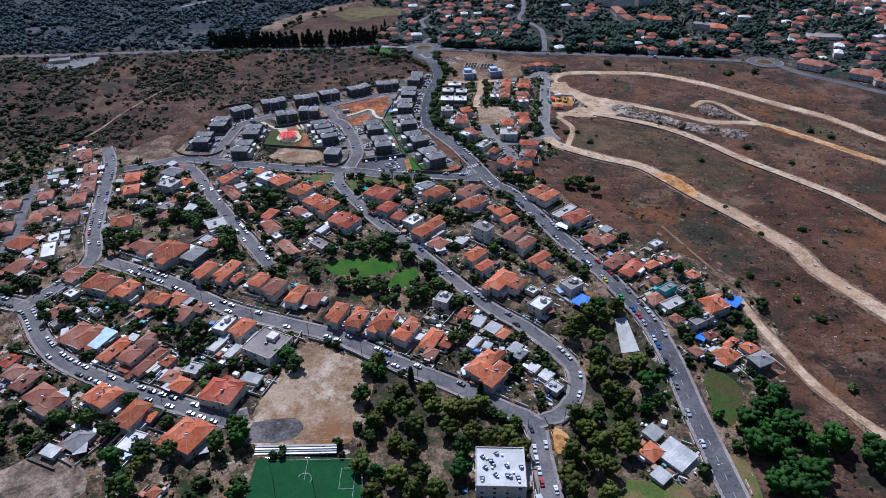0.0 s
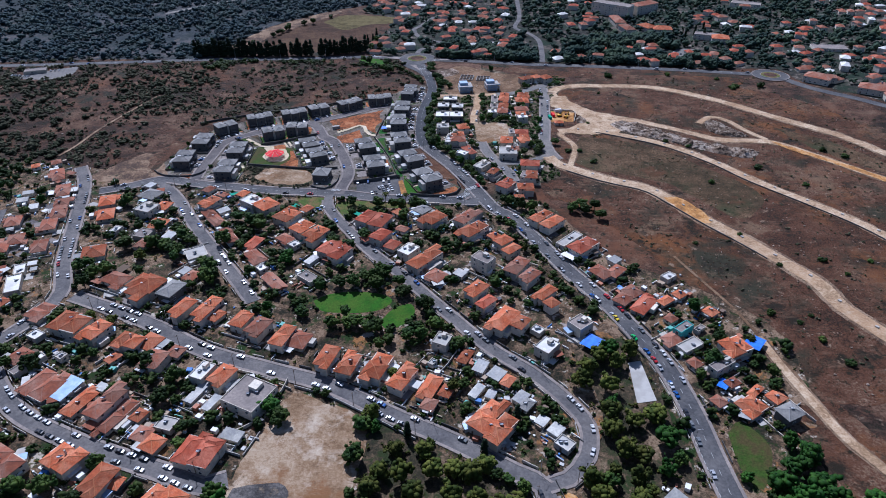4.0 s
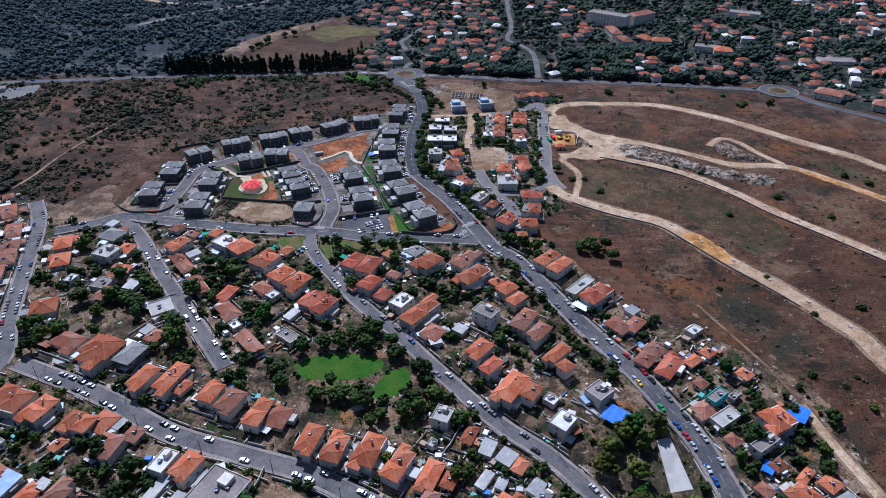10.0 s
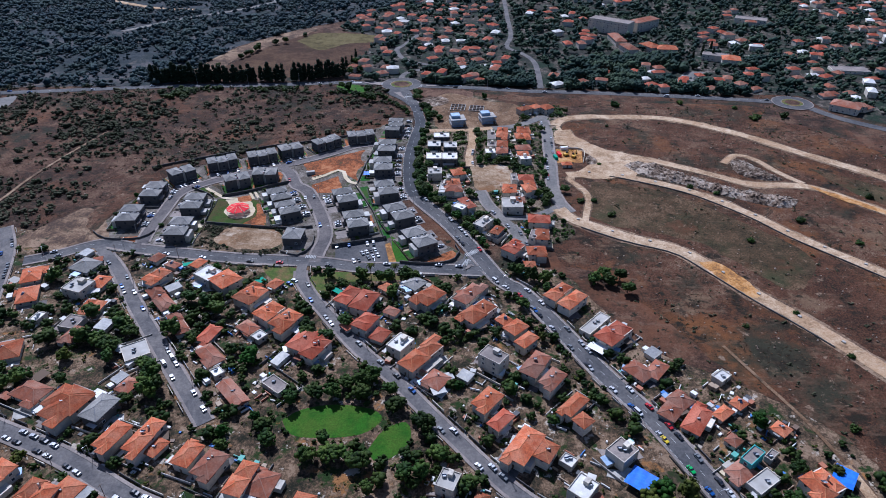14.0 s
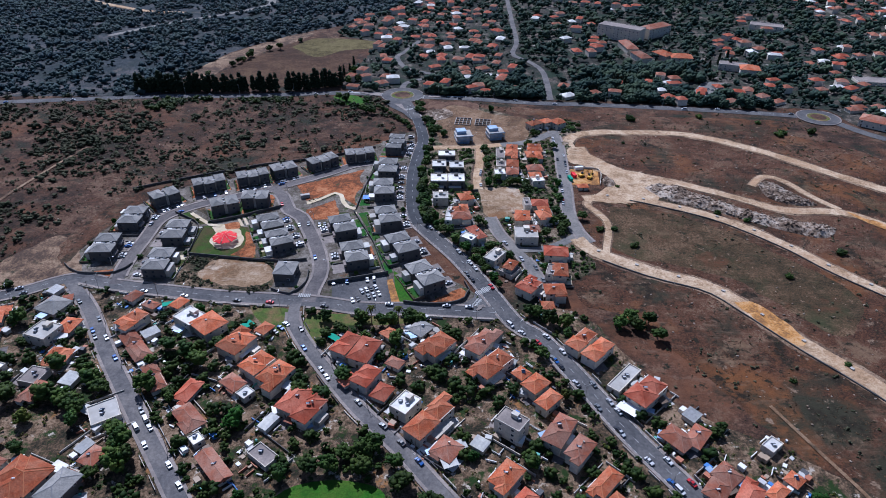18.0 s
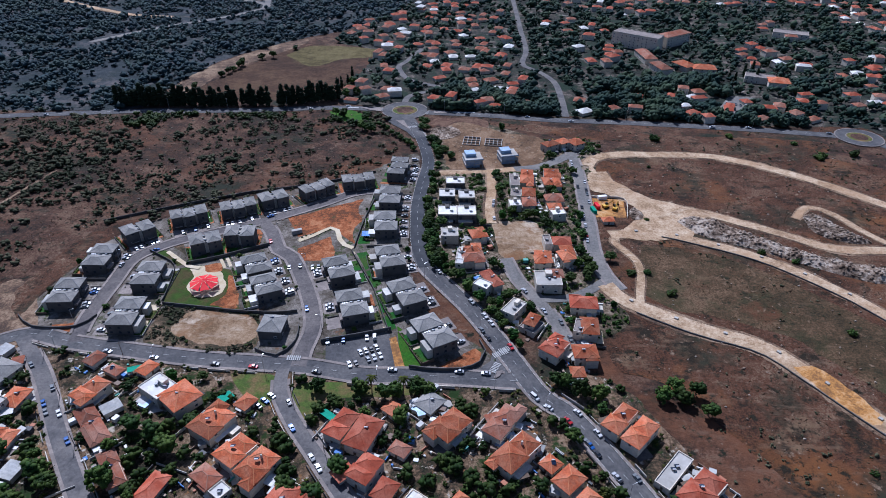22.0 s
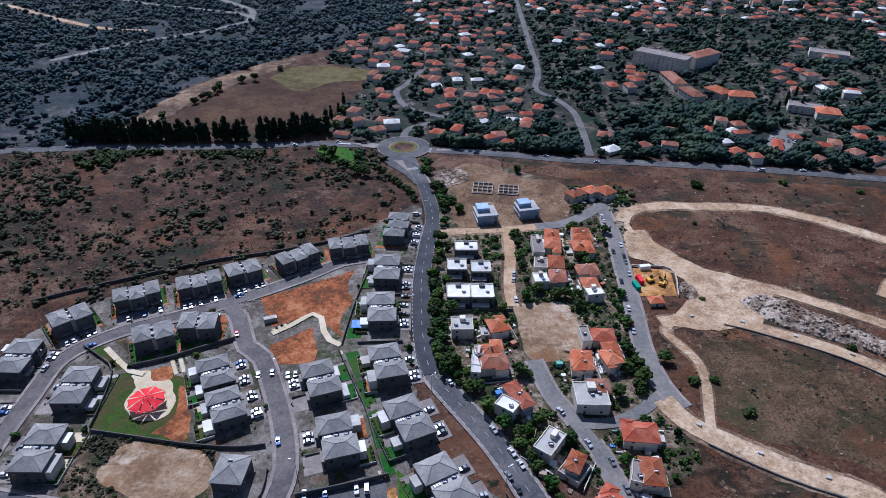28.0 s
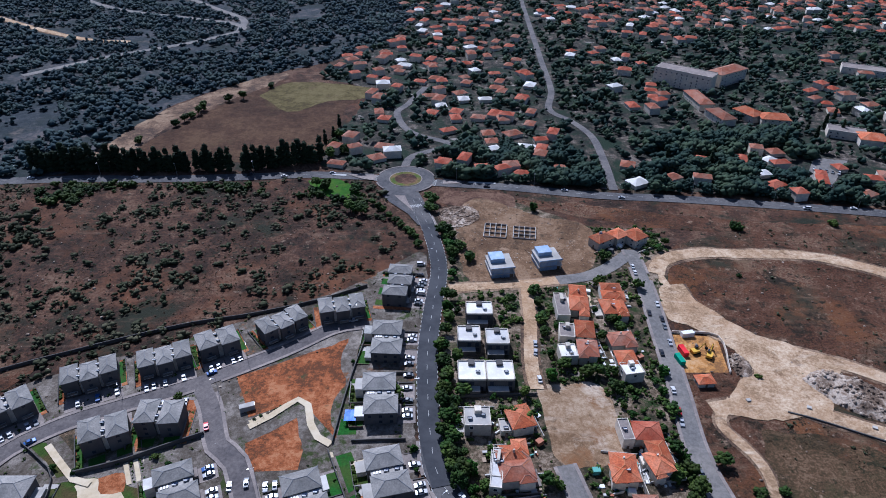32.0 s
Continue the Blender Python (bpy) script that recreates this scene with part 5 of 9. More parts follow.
    if kind in "OT" and rng.random() < 0.55:
        w, d = wings[0][5:7]
        sx = rng.choice((-1, 1))
        c = rng.uniform(2.4, 4.2)
        part("porch", box_mesh("porch", sx * w / 2 - c / 2, sx * w / 2 + c / 2, -d * 0.35, d * 0.2, 2.6, 2.85, M[rng.choice(("roofwhite", "roofwhite", "concrete", "metalroof"))]), h, "flat porch roof on the side of the house")
        part("porch_post", box_mesh("post", sx * (w / 2 + c / 2 - 0.2) - 0.1, sx * (w / 2 + c / 2 - 0.2) + 0.1, -d * 0.33, -d * 0.33 + 0.2, 0, 2.6, M["wall"]), h)
    return h


def grey_row(x, y, rot, n):
    """Two or three grey hip-roofed dwellings in a row, with flat strips of solar heaters between them."""
    rng = random.Random(int(x * 13 + y * 7))
    z = min(ter(x + i, y + j) for i in (-8, 8) for j in (-8, 8)) - 0.3
    h = tagged(new("grey_house"), "tall grey stone-clad row of %s dwellings with hip roofs" % ("two" if n == 2 else "three"), "house", "grey estate houses")
    h.matrix_world = pose(x, y, z, 0, 0, rot)
    column = abs(math.cos(radians(rot))) < 0.6
    w, d, top, gap = (6.2, 10.8, 8.7, 1.2) if n == 3 and not column else (8.6, 13.5, 8.7, 1.9) if column and n == 2 else (7.4, 11.5, 8.7, 1.9)
    for k in range(n):
        c = (k - (n - 1) / 2) * (w + gap)
        FOOT.append((x + c * math.cos(radians(rot)), y + c * math.sin(radians(rot)), 6.5))
        cy = 0.6 * (-1) ** k
        part("wall", box_mesh("wall", c - w / 2, c + w / 2, cy - d / 2, cy + d / 2, 0, top - 0.1, M["stone"]), h)
        part("roof", hip_mesh(w, d, top, 0.4, M["greytile"], 0.3, False, c, cy), h)
        windows(h, w, d, 0.6, 3, rng, c, cy, False, 4.2, tuple(s for s in range(4) if math.cos(radians(rot + 90 * s)) > 0.2), dark=True)
        part("terrace", box_mesh("terrace", c - 2.0, c + 2.0, cy - d / 2 - 1.8, cy - d / 2, 2.9, 3.15, M["concrete"]), h, "concrete first-floor terrace slab")
        part("terrace_rail", box_mesh("rail", c - 2.0, c + 2.0, cy - d / 2 - 1.8, cy - d / 2 - 1.7, 3.15, 4.1, M["stone"]), h)
        if k:
            m = c - (w + gap) / 2
            part("link_wall", box_mesh("wall", m - gap / 2, m + gap / 2, -d / 2 + 1.4, d / 2 - 1.4, 0, 8.1, M["wall"]), h, "pale flat-topped strip between the roofs")
            for u in (-0.2, 0.2):
                heater(h, m, u * d, 8.1, -rot + 180)
    m = h.matrix_world
    for k in range(n):
        c = (k - (n - 1) / 2) * (w + gap)
        for j in range(2):
            ROW_CARS.append((m @ Vector((c + (j - 0.5) * 2.9, -d / 2 - 5.2, 0)), rot + 90))
        a, b = c - w * 0.45, c + w * (0.1 + 0.3 * rng.random())
        ROW_GREEN.append([m @ Vector(p) for p in ((a, d / 2 + 0.8, 0), (b, d / 2 + 0.8, 0), (b, d / 2 + 4.6, 0), (a, d / 2 + 4.6, 0))])
        ROW_PAVE.append([m @ Vector(p) for p in ((c - w * 0.6, -d / 2 - 8.2, 0), (c + w * 0.6, -d / 2 - 8.2, 0), (c + w * 0.6, -d / 2 - 0.2, 0), (c - w * 0.6, -d / 2 - 0.2, 0))])
    e = n * (w + gap) / 2
    for s in (-1, 1):
        ROW_SIDE.append([m @ Vector(p) for p in ((s * (e - 0.4), -d / 2 - 2, 0), (s * (e + 2.0), -d / 2 - 2, 0), (s * (e + 2.0), d / 2 + 5, 0), (s * (e - 0.4), d / 2 + 5, 0))][::s])
        w0 = new("garden_wall", box_mesh("garden_wall", s * (e + 2.1) - 0.15, s * (e + 2.1) + 0.15, -d / 2 - 2, d / 2 + 5, -0.5, 1.7, M["stone"]))
        w0.matrix_world = m
        tagged(w0, "grey stone wall beside a grey house", "wall", "garden walls")
        if rng.random() < 0.7:
            v0, f0 = clumps([(s * (e + 1.3) + rng.uniform(-0.3, 0.3), -d / 2 + rng.uniform(0, d + 4), 0.9) for _ in range(26)], [rng.uniform(0.4, 0.9) for _ in range(26)], 0.9, 0.4)
            g0 = new("hedge", fast_mesh("hedge", v0, f0, M["leaf"]))
            g0.matrix_world = m
            tagged(g0, "dark clipped hedge along a garden wall", "hedge")
    steps = tagged(new("garden_steps"), "cream stone steps down beside a grey house", "steps")
    steps.matrix_world = m
    for k in range(5):
        part("step", box_mesh("step", -e - 1.6, -e - 0.5, -d / 2 + k * 2.4, -d / 2 + k * 2.4 + 1.5, -0.3, 0.35 + 0.02 * k, M["sandpath"]), steps)
    ROW_GREEN.append([m @ Vector(p) for p in ((e - 0.6, -d / 2, 0), (e + 1.6, -d / 2, 0), (e + 1.6, d / 2 + 4, 0), (e - 0.6, d / 2 + 4, 0))])
    return h


def grey_pair(x, y, rot, length, street):
    """Two hip-roofed grey dwellings end to end, with a low flat strip between, pale annexes on the garden side and car bays towards the street."""
    rng = random.Random(int(x * 13 + y * 7))
    z = min(ter(x + i, y + j) for i in (-8, 8) for j in (-8, 8)) - 0.3
    h = tagged(new("grey_house"), "pair of grey stone-clad dwellings under grey hip roofs", "house", "grey estate houses")
    m = pose(x, y, z, 0, 0, rot)
    h.matrix_world = m
    f = -street   # the street lies towards f * y, the garden towards -f * y
    d, top, gap = 12.6, 7.2, 3.3
    w = (length - gap) / 2
    for k in (-1, 1):
        c, cy = k * (w + gap) / 2, 0.5 * k
        FOOT.append((*(m @ Vector((c, 0, 0))).xy, 7.0))
        part("wall", box_mesh("wall", c - w / 2, c + w / 2, cy - d / 2, cy + d / 2, 0, top - 0.1, M["stone"]), h)
        part("roof", hip_mesh(w, d, top, 0.42, M["greytile"], 0.45, False, c, cy), h)
        windows(h, w, d, 0.6, 2, rng, c, cy, False, 4.0, tuple(s for s in range(4) if math.cos(radians(rot + 90 * s)) > -0.2), dark=True)
        aw, ad, ah = rng.uniform(4.2, w - 1.0), rng.uniform(2.6, 4.0), rng.choice((3.1, 3.1, 5.4))
        ac = c + rng.uniform(-0.8, 0.8)
        y0, y1 = sorted((cy - f * d / 2, cy - f * (d / 2 + ad)))
        part("annex_wall", box_mesh("annex_wall", ac - aw / 2, ac + aw / 2, y0, y1, 0, ah, M["wall"]), h)
        part("annex_roof", box_mesh("annex_roof", ac - aw / 2 - 0.15, ac + aw / 2 + 0.15, y0 - 0.1, y1 + 0.1, ah, ah + 0.18, M[rng.choice(("roofwhite", "roofwhite", "concrete", "metalroof"))]), h, "pale flat annex roof")
        y0, y1 = sorted((cy + f * d / 2, cy + f * (d / 2 + 1.5)))
        part("terrace", box_mesh("terrace", c - w * 0.3, c + w * 0.3, y0, y1, 2.9, 3.9, M["pavement"]), h, "pale parapet of a first-floor terrace")
        # forecourt and garden of this dwelling
        for o0, o1, lo, hi, material, lift, name, label in ((0.2, 7.6, -w * 0.5, w * 0.46, "pavement", 0.17, "pavement_bays", "pale concrete car bays before a grey house"),):
            q = [m @ Vector((c + a, f * (d / 2 + b), 0)) for a, b in ((lo, o0), (hi, o0), (hi, o1), (lo, o1))]
            structure(name, mesh_of(name, [(p.x, p.y, ter(p.x, p.y) + lift) for p in (q if f > 0 else q[::-1])], [(0, 1, 2, 3)], M[material]), label)
        deep = rng.uniform(5.2, 7.0)
        lo, hi = c - (w + gap) / 2 + 0.3, c + (w + gap) / 2 - 0.3
        cover = rng.choice(("turf", "turf", "turf", "gardenlawn", "redsoil"))
        cut = lo + (hi - lo) * rng.uniform(0.55, 0.9)
        for a, b, material, name, label in ((lo, cut, cover, "lawn_backyard" if cover != "redsoil" else "ground_backyard", "small back garden behind a grey house"), (cut, hi, rng.choice(("sandpath", "pavement", "concrete")), "pavement_backyard", "pale paved corner of a back garden")):
            q = [m @ Vector((u, -f * (d / 2 + v), 0)) for u, v in ((a, 0.3), (b, 0.3), (b, deep), (a, deep))]
            structure(name, mesh_of(name, [(p.x, p.y, ter(p.x, p.y) + 0.2) for p in (q[::-1] if f > 0 else q)], [(0, 1, 2, 3)], M[material]), label)
        for a, b, u0, u1 in ((lo - 0.25, lo, 0.0, deep), (lo, hi, deep, deep + 0.22)):
            v0, v1 = sorted((-f * (d / 2 + u0), -f * (d / 2 + u1)))
            g = new("garden_wall", box_mesh("garden_wall", a, b, v0, v1, -0.4, 1.75, M[rng.choice(("stone", "concrete", "bark"))]))
            g.matrix_world = m
            tagged(g, "garden wall behind a grey house", "wall", "garden walls")
        n = 16
        v0, f0 = clumps([(rng.uniform(lo, hi), -f * (d / 2 + deep - 0.7), 0.9) for _ in range(n)], [rng.uniform(0.4, 0.95) for _ in range(n)], 0.9, 0.4)
        g = new("hedge", fast_mesh("hedge", v0, f0, M["leaf"]))
        g.matrix_world = m
        tagged(g, "dark clipped hedge along a garden wall", "hedge")
        for j in (-0.5, 0.5):
            if rng.random() < 0.85:
                ROW_CARS.append((m @ Vector((c + j * 2.9, f * (d / 2 + 4.4), 0)), rot + 90))
        v0, v1 = sorted((f * (d / 2 + 0.3), f * (d / 2 + 6.6)))
        g = new("garden_wall", box_mesh("garden_wall", c + w * 0.5, c + w * 0.5 + 0.3, v0, v1, -0.4, 1.3, M["stone"]))
        g.matrix_world = m
        tagged(g, "low grey wall between two forecourts", "wall", "garden walls")
    part("link_wall", box_mesh("link_wall", -gap / 2, gap / 2, -d / 2 + 0.9, d / 2 - 0.9, 0, top - 0.9, M["stone"]), h)
    part("link_roof", box_mesh("link_roof", -gap / 2 + 0.01, gap / 2 - 0.01, -d / 2 + 0.6, d / 2 - 0.6, top - 0.9, top - 0.65, M["concrete"]), h, "pale flat strip between the hip roofs")
    for u in (-0.28, 0.02):
        heater(h, rng.uniform(-0.3, 0.3), u * d, top - 0.65, 180 - rot)
    for u in (0.2, 0.28, 0.36):
        part("air_conditioner", box_mesh("air_conditioner", -0.9, 0.1, u * d - 0.35, u * d + 0.35, top - 0.65, top + 0.2, M["white"]), h)
    return h


def modern_house(x, y, rot, w, d):
    """A new two-storey cube with white roof terraces and dark glazing."""
    rng = random.Random(int(x * 11 + y))
    h = tagged(new("modern_house"), "modern grey cubic house with bright white flat roof", "house", "modern cubic houses")
    h.matrix_world = pose(x, y, ter(x, y) - 0.3, 0, 0, rot)
    FOOT.append((x, y, w * 0.75))
    part("wall", box_mesh("wall", -w / 2, w / 2, -d / 2, d / 2, 0, 6.6, M["stone"]), h)
    part("roof", box_mesh("roof", -w / 2 + 0.3, w / 2 - 0.3, -d / 2 + 0.3, d / 2 - 0.3, 6.5, 6.68, M["roofwhite"]), h, "white waterproofed roof")
    for x0, x1, y0, y1 in ((-w / 2, w / 2, -d / 2, -d / 2 + 0.3), (-w / 2, w / 2, d / 2 - 0.3, d / 2), (-w / 2, -w / 2 + 0.3, -d / 2, d / 2), (w / 2 - 0.3, w / 2, -d / 2, d / 2)):
        part("parapet", box_mesh("parapet", x0 - 0.01, x1 + 0.01, y0 - 0.01, y1 + 0.01, 6.4, 7.2, M["wall"]), h)
    part("stair_tower", box_mesh("stair_tower", -1.3, 1.3, d / 2 - 3.2, d / 2 - 0.4, 6.6, 7.9, M["stone"]), h)
    part("front_block", box_mesh("front_block", -w / 2 + 0.5, w / 2 - 2.5, -d / 2 - 3.0, -d / 2, 0, 3.3, M["stone"]), h)
    part("terrace", box_mesh("terrace", -w / 2 + 0.5, w / 2 - 2.5, -d / 2 - 3.0, -d / 2, 3.3, 3.45, M["concrete"]), h)
    windows(h, w, d, 0.4, 2, rng, 0, 0, True, 3.2)
    heater(h, 2.5, -1.0, 6.68, 180 - rot)


def unfinished_house(x, y, rot, w, d):
    h = tagged(new("unfinished_house"), "unfinished pale blue block house with bare concrete slabs", "house", "houses under construction")
    h.matrix_world = pose(x, y, ter(x, y) - 0.2, 0, 0, rot)
    FOOT.append((x, y, w * 0.7))
    for s in range(2):
        z = s * 3.2
        part("slab", box_mesh("slab", -w / 2 - 0.3, w / 2 + 0.3, -d / 2 - 0.3, d / 2 + 0.3, z + 2.95, z + 3.2, M["concrete"]), h)
        for i in range(3):
            for j in (-1, 1):
                px = -w / 2 + 0.3 + i * (w - 0.6) / 2
                part("column", box_mesh("column", px - 0.2, px + 0.2, j * (d / 2 - 0.3) - 0.2, j * (d / 2 - 0.3) + 0.2, z, z + 2.95, M["concrete"]), h)
        part("block_wall", box_mesh("wall", -w / 2 + 0.2, w / 2 - 2.5, -d / 2 + 0.1, d / 2 - 0.1, z, z + 2.95, M["bluemetal"]), h, "pale blue painted block wall")
    part("roof_block", box_mesh("roof_block", -w / 2 + 1, w / 2 - 4, -1, d / 2 - 0.5, 6.4, 8.8, M["bluemetal"]), h)
    part("parapet", box_mesh("parapet", -w / 2 - 0.3, w / 2 + 0.3, -d / 2 - 0.3, -d / 2 - 0.1, 6.4, 7.2, M["bluemetal"]), h)


villa(("C", 1, 143.0, -577.5, -48, 13.0, 11.5), ("O", 1, 133.2, -576.5, -48, 6.5, 7.5))
house("T", -250.8, -299.5, -59, 14.6, 8.0, 1)
house("T", -233.5, -324.7, -70, 11.4, 8.0, 1)
house("T", -222.6, -350.5, -70, 14.6, 8.0, 1)
house("T", -220.0, -369.2, -70, 14.6, 9.0, 1)
house("T", -245.9, -365.3, -70, 13.5, 9.0, 1)
house("T", -211.5, -395.1, -70, 14.6, 8.0, 1)
house("T", -235.0, -396.9, -70, 13.5, 8.0, 1)
house("O", -227.4, -427.0, 70, 12.5, 15.0, 1)
house("F", -204.9, -434.9, -65, 17.7, 8.0, 1)
house("T", -214.2, -451.8, 70, 13.5, 9.0, 1)
house("T", -262.5, -378.7, -70, 12.5, 10.0, 1)
house("T", -248.6, -408.7, -70, 12.5, 9.0, 1)
house("T", -231.2, -387.7, -70, 12.5, 9.0, 1)
house("F", -209.3, -420.6, -65, 10.4, 6.0, 1)
house("O", -196.0, -336.4, -70, 14.6, 10.0, 1)
house("O", -188.2, -355.5, -70, 14.6, 10.0, 1)
house("O", -174.4, -401.2, -70, 13.5, 13.0, 1)
house("T", -147.6, -428.9, -23, 15.6, 10.0, 1)
house("T", -254.0, -294.3, -59, 13.5, 9.0, 1)
house("T", -237.0, -319.0, -70, 12.5, 9.0, 1)
house("T", -226.8, -339.5, -70, 11.4, 9.0, 1)
house("T", -220.6, -355.3, -70, 12.5, 9.0, 1)
house("O", -126.2, -436.6, -23, 17.7, 13.0, 2)
modern_house(40.2, -155.1, 0, 12.6, 9.2)
modern_house(34.4, -175.0, 0, 10.3, 10.3)
modern_house(46.9, -176.6, 0, 10.3, 10.3)
modern_house(34.3, -199.4, 0, 11.5, 11.5)
modern_house(46.1, -199.1, 0, 11.5, 11.5)
unfinished_house(54.1, -111.6, 9, 12.6, 13.8)
unfinished_house(80.3, -103.9, 12, 12.6, 12.6)
house("O", 115.1, -83.2, -58, 8.3, 12.0, 2)
house("O", 125.6, -78.6, -58, 8.3, 9.0, 2)
house("O", 135.2, -79.7, -58, 10.4, 10.0, 2)
villa(("O", 2, -152.5, -471.0, -17, 17.2, 13.7), ("O", 2, -136.2, -476.5, -25, 9.8, 13.1))
villa(("O", 2, -115.6, -483.9, -18, 12.9, 9.2), ("O", 1, -106.7, -481.7, -25, 9.3, 9.9))
villa(("O", 2, -98.0, -496.0, -13, 9.2, 10.0), ("O", 1, -90.8, -488.1, -20, 6.4, 6.4))
villa(("B", 1, -132.6, -514.8, -23, 8.5, 13.5))
villa(("O", 1, -122.3, -523.1, -22, 6.4, 14.9))
villa(("O", 2, -108.8, -524.7, -21, 8.3, 17.7))
villa(("O", 1, -101.4, -529.7, -23, 5.7, 19.1))
villa(("T", 1, -86.7, -539.5, -18, 6.7, 6.4), ("O", 1, -80.2, -544.6, -23, 7.6, 7.4))
villa(("O", 2, -58.7, -550.0, -15, 15.6, 13.0), ("O", 1, -59.8, -541.7, -19, 4.5, 7.0))
villa(("F", 1, -78.3, -533.3, -15, 8.4, 7.2))
villa(("F", 2, -72.0, -503.3, -20, 7.5, 11.3))
villa(("O", 2, -62.0, -505.2, -25, 7.9, 11.0))
villa(("C", 1, -71.1, -513.9, -24, 4.2, 13.8))
villa(("C", 1, -62.7, -520.1, -25, 3.9, 9.2))
villa(("F", 2, -46.1, -516.3, -25, 18.4, 18.2))
villa(("C", 1, -48.1, -537.8, -17, 9.0, 5.3))
villa(("O", 2, -98.2, -456.7, -22, 7.2, 13.0))
villa(("O", 2, -84.9, -456.5, -20, 7.7, 17.1), ("O", 1, -79.1, -460.7, -27, 4.8, 7.8))
villa(("O", 2, -64.0, -466.0, -20, 7.3, 10.6))
villa(("O", 2, -53.6, -470.6, -23, 8.3, 11.7))
villa(("O", 2, -39.6, -477.0, -17, 7.4, 15.2), ("T", 1, -32.3, -477.3, -16, 11.0, 10.7))
villa(("T", 1, -175.3, -458.9, -20, 10.7, 12.2))
villa(("O", 1, -120.0, -493.7, -32, 3.9, 6.2))
villa(("C", 1, -116.6, -513.1, -22, 4.9, 4.1))
villa(("F", 1, -157.7, -495.4, -37, 4.9, 7.9))
villa(("F", 1, -146.1, -493.3, -27, 4.8, 4.3))
villa(("O", 2, -14.6, -490.5, -16, 7.2, 13.5))
villa(("O", 2, -3.4, -495.2, -17, 8.1, 13.8))
villa(("O", 2, 11.0, -495.8, -21, 9.4, 16.3))
villa(("O", 2, 23.6, -502.8, -28, 7.9, 15.3))
villa(("O", 1, 36.9, -505.4, -23, 6.6, 13.1), ("O", 1, 44.6, -508.6, -24, 4.6, 6.7))
villa(("O", 2, 63.9, -530.9, -38, 17.0, 9.0), ("O", 2, 63.1, -524.6, -38, 8.0, 18.0), ("O", 2, 69.5, -531.0, -38, 7.6, 15.0))
villa(("F", 2, 41.8, -477.5, -23, 7.9, 8.9))
villa(("O", 1, 53.5, -486.0, -25, 4.2, 9.1))
villa(("C", 1, 61.0, -492.5, -27, 5.5, 7.8))
villa(("C", 1, 68.7, -497.1, -38, 6.9, 7.4), ("O", 1, 73.8, -501.9, -32, 4.1, 6.4))
villa(("C", 1, 58.9, -507.9, -34, 4.0, 8.6))
villa(("C", 1, 65.4, -510.0, -28, 3.9, 4.4))
villa(("C", 1, 79.5, -511.4, -39, 5.1, 7.1), ("G", 1, 81.7, -516.0, -39, 3.8, 6.0))
villa(("F", 2, 94.4, -481.1, -40, 8.5, 10.4))
villa(("O", 2, 73.5, -461.4, -35, 8.8, 17.8), ("O", 2, 82.3, -464.7, -34, 5.9, 9.3))
villa(("F", 2, 113.3, -464.5, -50, 9.1, 10.0))
villa(("F", 1, 37.3, -490.2, -32, 3.1, 4.2))
villa(("C", 1, 87.9, -524.9, -39, 4.7, 5.4))
villa(("C", 1, 93.6, -529.9, -42, 5.4, 6.0))
villa(("U", 2, 165.2, -468.1, -52, 4.8, 10.4), ("F", 1, 174.5, -465.7, -50, 3.0, 6.1))
villa(("O", 1, 158.9, -473.5, -57, 6.9, 9.2))
villa(("F", 1, 166.3, -478.0, -57, 6.7, 13.3))
villa(("O", 2, 187.0, -481.5, -64, 11.2, 12.0))
villa(("F", 2, 176.3, -494.1, -57, 5.2, 13.3))
villa(("O", 1, 182.8, -517.3, -56, 9.9, 10.4), ("O", 1, 187.6, -508.3, -48, 2.5, 8.1))
villa(("O", 1, 195.4, -512.4, -57, 5.6, 6.5))
villa(("G", 2, 196.2, -523.6, -63, 7.0, 8.7))
villa(("T", 1, 178.9, -503.2, -61, 3.8, 5.6))
villa(("G", 1, -169.1, -327.2, -22, 12.9, 11.3))
villa(("F", 2, -161.6, -350.9, -20, 12.8, 11.8), ("O", 1, -153.5, -343.8, -11, 8.0, 9.8))
villa(("O", 1, -147.5, -366.3, -6, 10.4, 10.0))
villa(("F", 1, -152.2, -379.6, -14, 9.8, 10.1), ("T", 1, -147.0, -389.3, -19, 6.9, 10.8))
villa(("F", 1, -110.6, -401.9, 32, 11.9, 12.3))
villa(("O", 2, -121.2, -342.2, -28, 9.5, 12.9))
villa(("O", 1, -113.8, -358.9, -48, 23.7, 6.9))
villa(("T", 1, -96.8, -380.6, -53, 18.6, 5.9))
villa(("F", 2, -92.5, -340.9, -35, 13.2, 10.7), ("O", 2, -81.5, -346.3, -41, 13.2, 12.2))
villa(("O", 2, -63.9, -360.4, -32, 12.5, 14.3))
villa(("O", 2, -50.6, -374.8, -36, 10.5, 12.9), ("O", 2, -40.4, -382.0, -33, 10.7, 13.8))
villa(("O", 1, -59.6, -384.8, -38, 9.6, 6.2), ("F", 1, -52.5, -391.3, -38, 6.0, 6.1))
villa(("O", 2, -28.9, -397.5, -28, 9.1, 14.6), ("O", 2, -21.9, -403.4, -31, 7.8, 14.5))
villa(("O", 1, -78.2, -389.5, -20, 6.5, 11.6))
villa(("T", 1, -73.1, -405.3, -47, 14.6, 7.1))
villa(("W", 1, -55.4, -430.4, -48, 17.2, 6.2))
villa(("F", 1, -37.1, -425.1, -39, 11.7, 6.9))
villa(("C", 1, -38.6, -408.0, -33, 4.5, 8.0))
villa(("O", 2, -11.0, -362.1, -28, 8.2, 14.3), ("O", 2, -1.5, -366.8, -23, 9.6, 15.4))
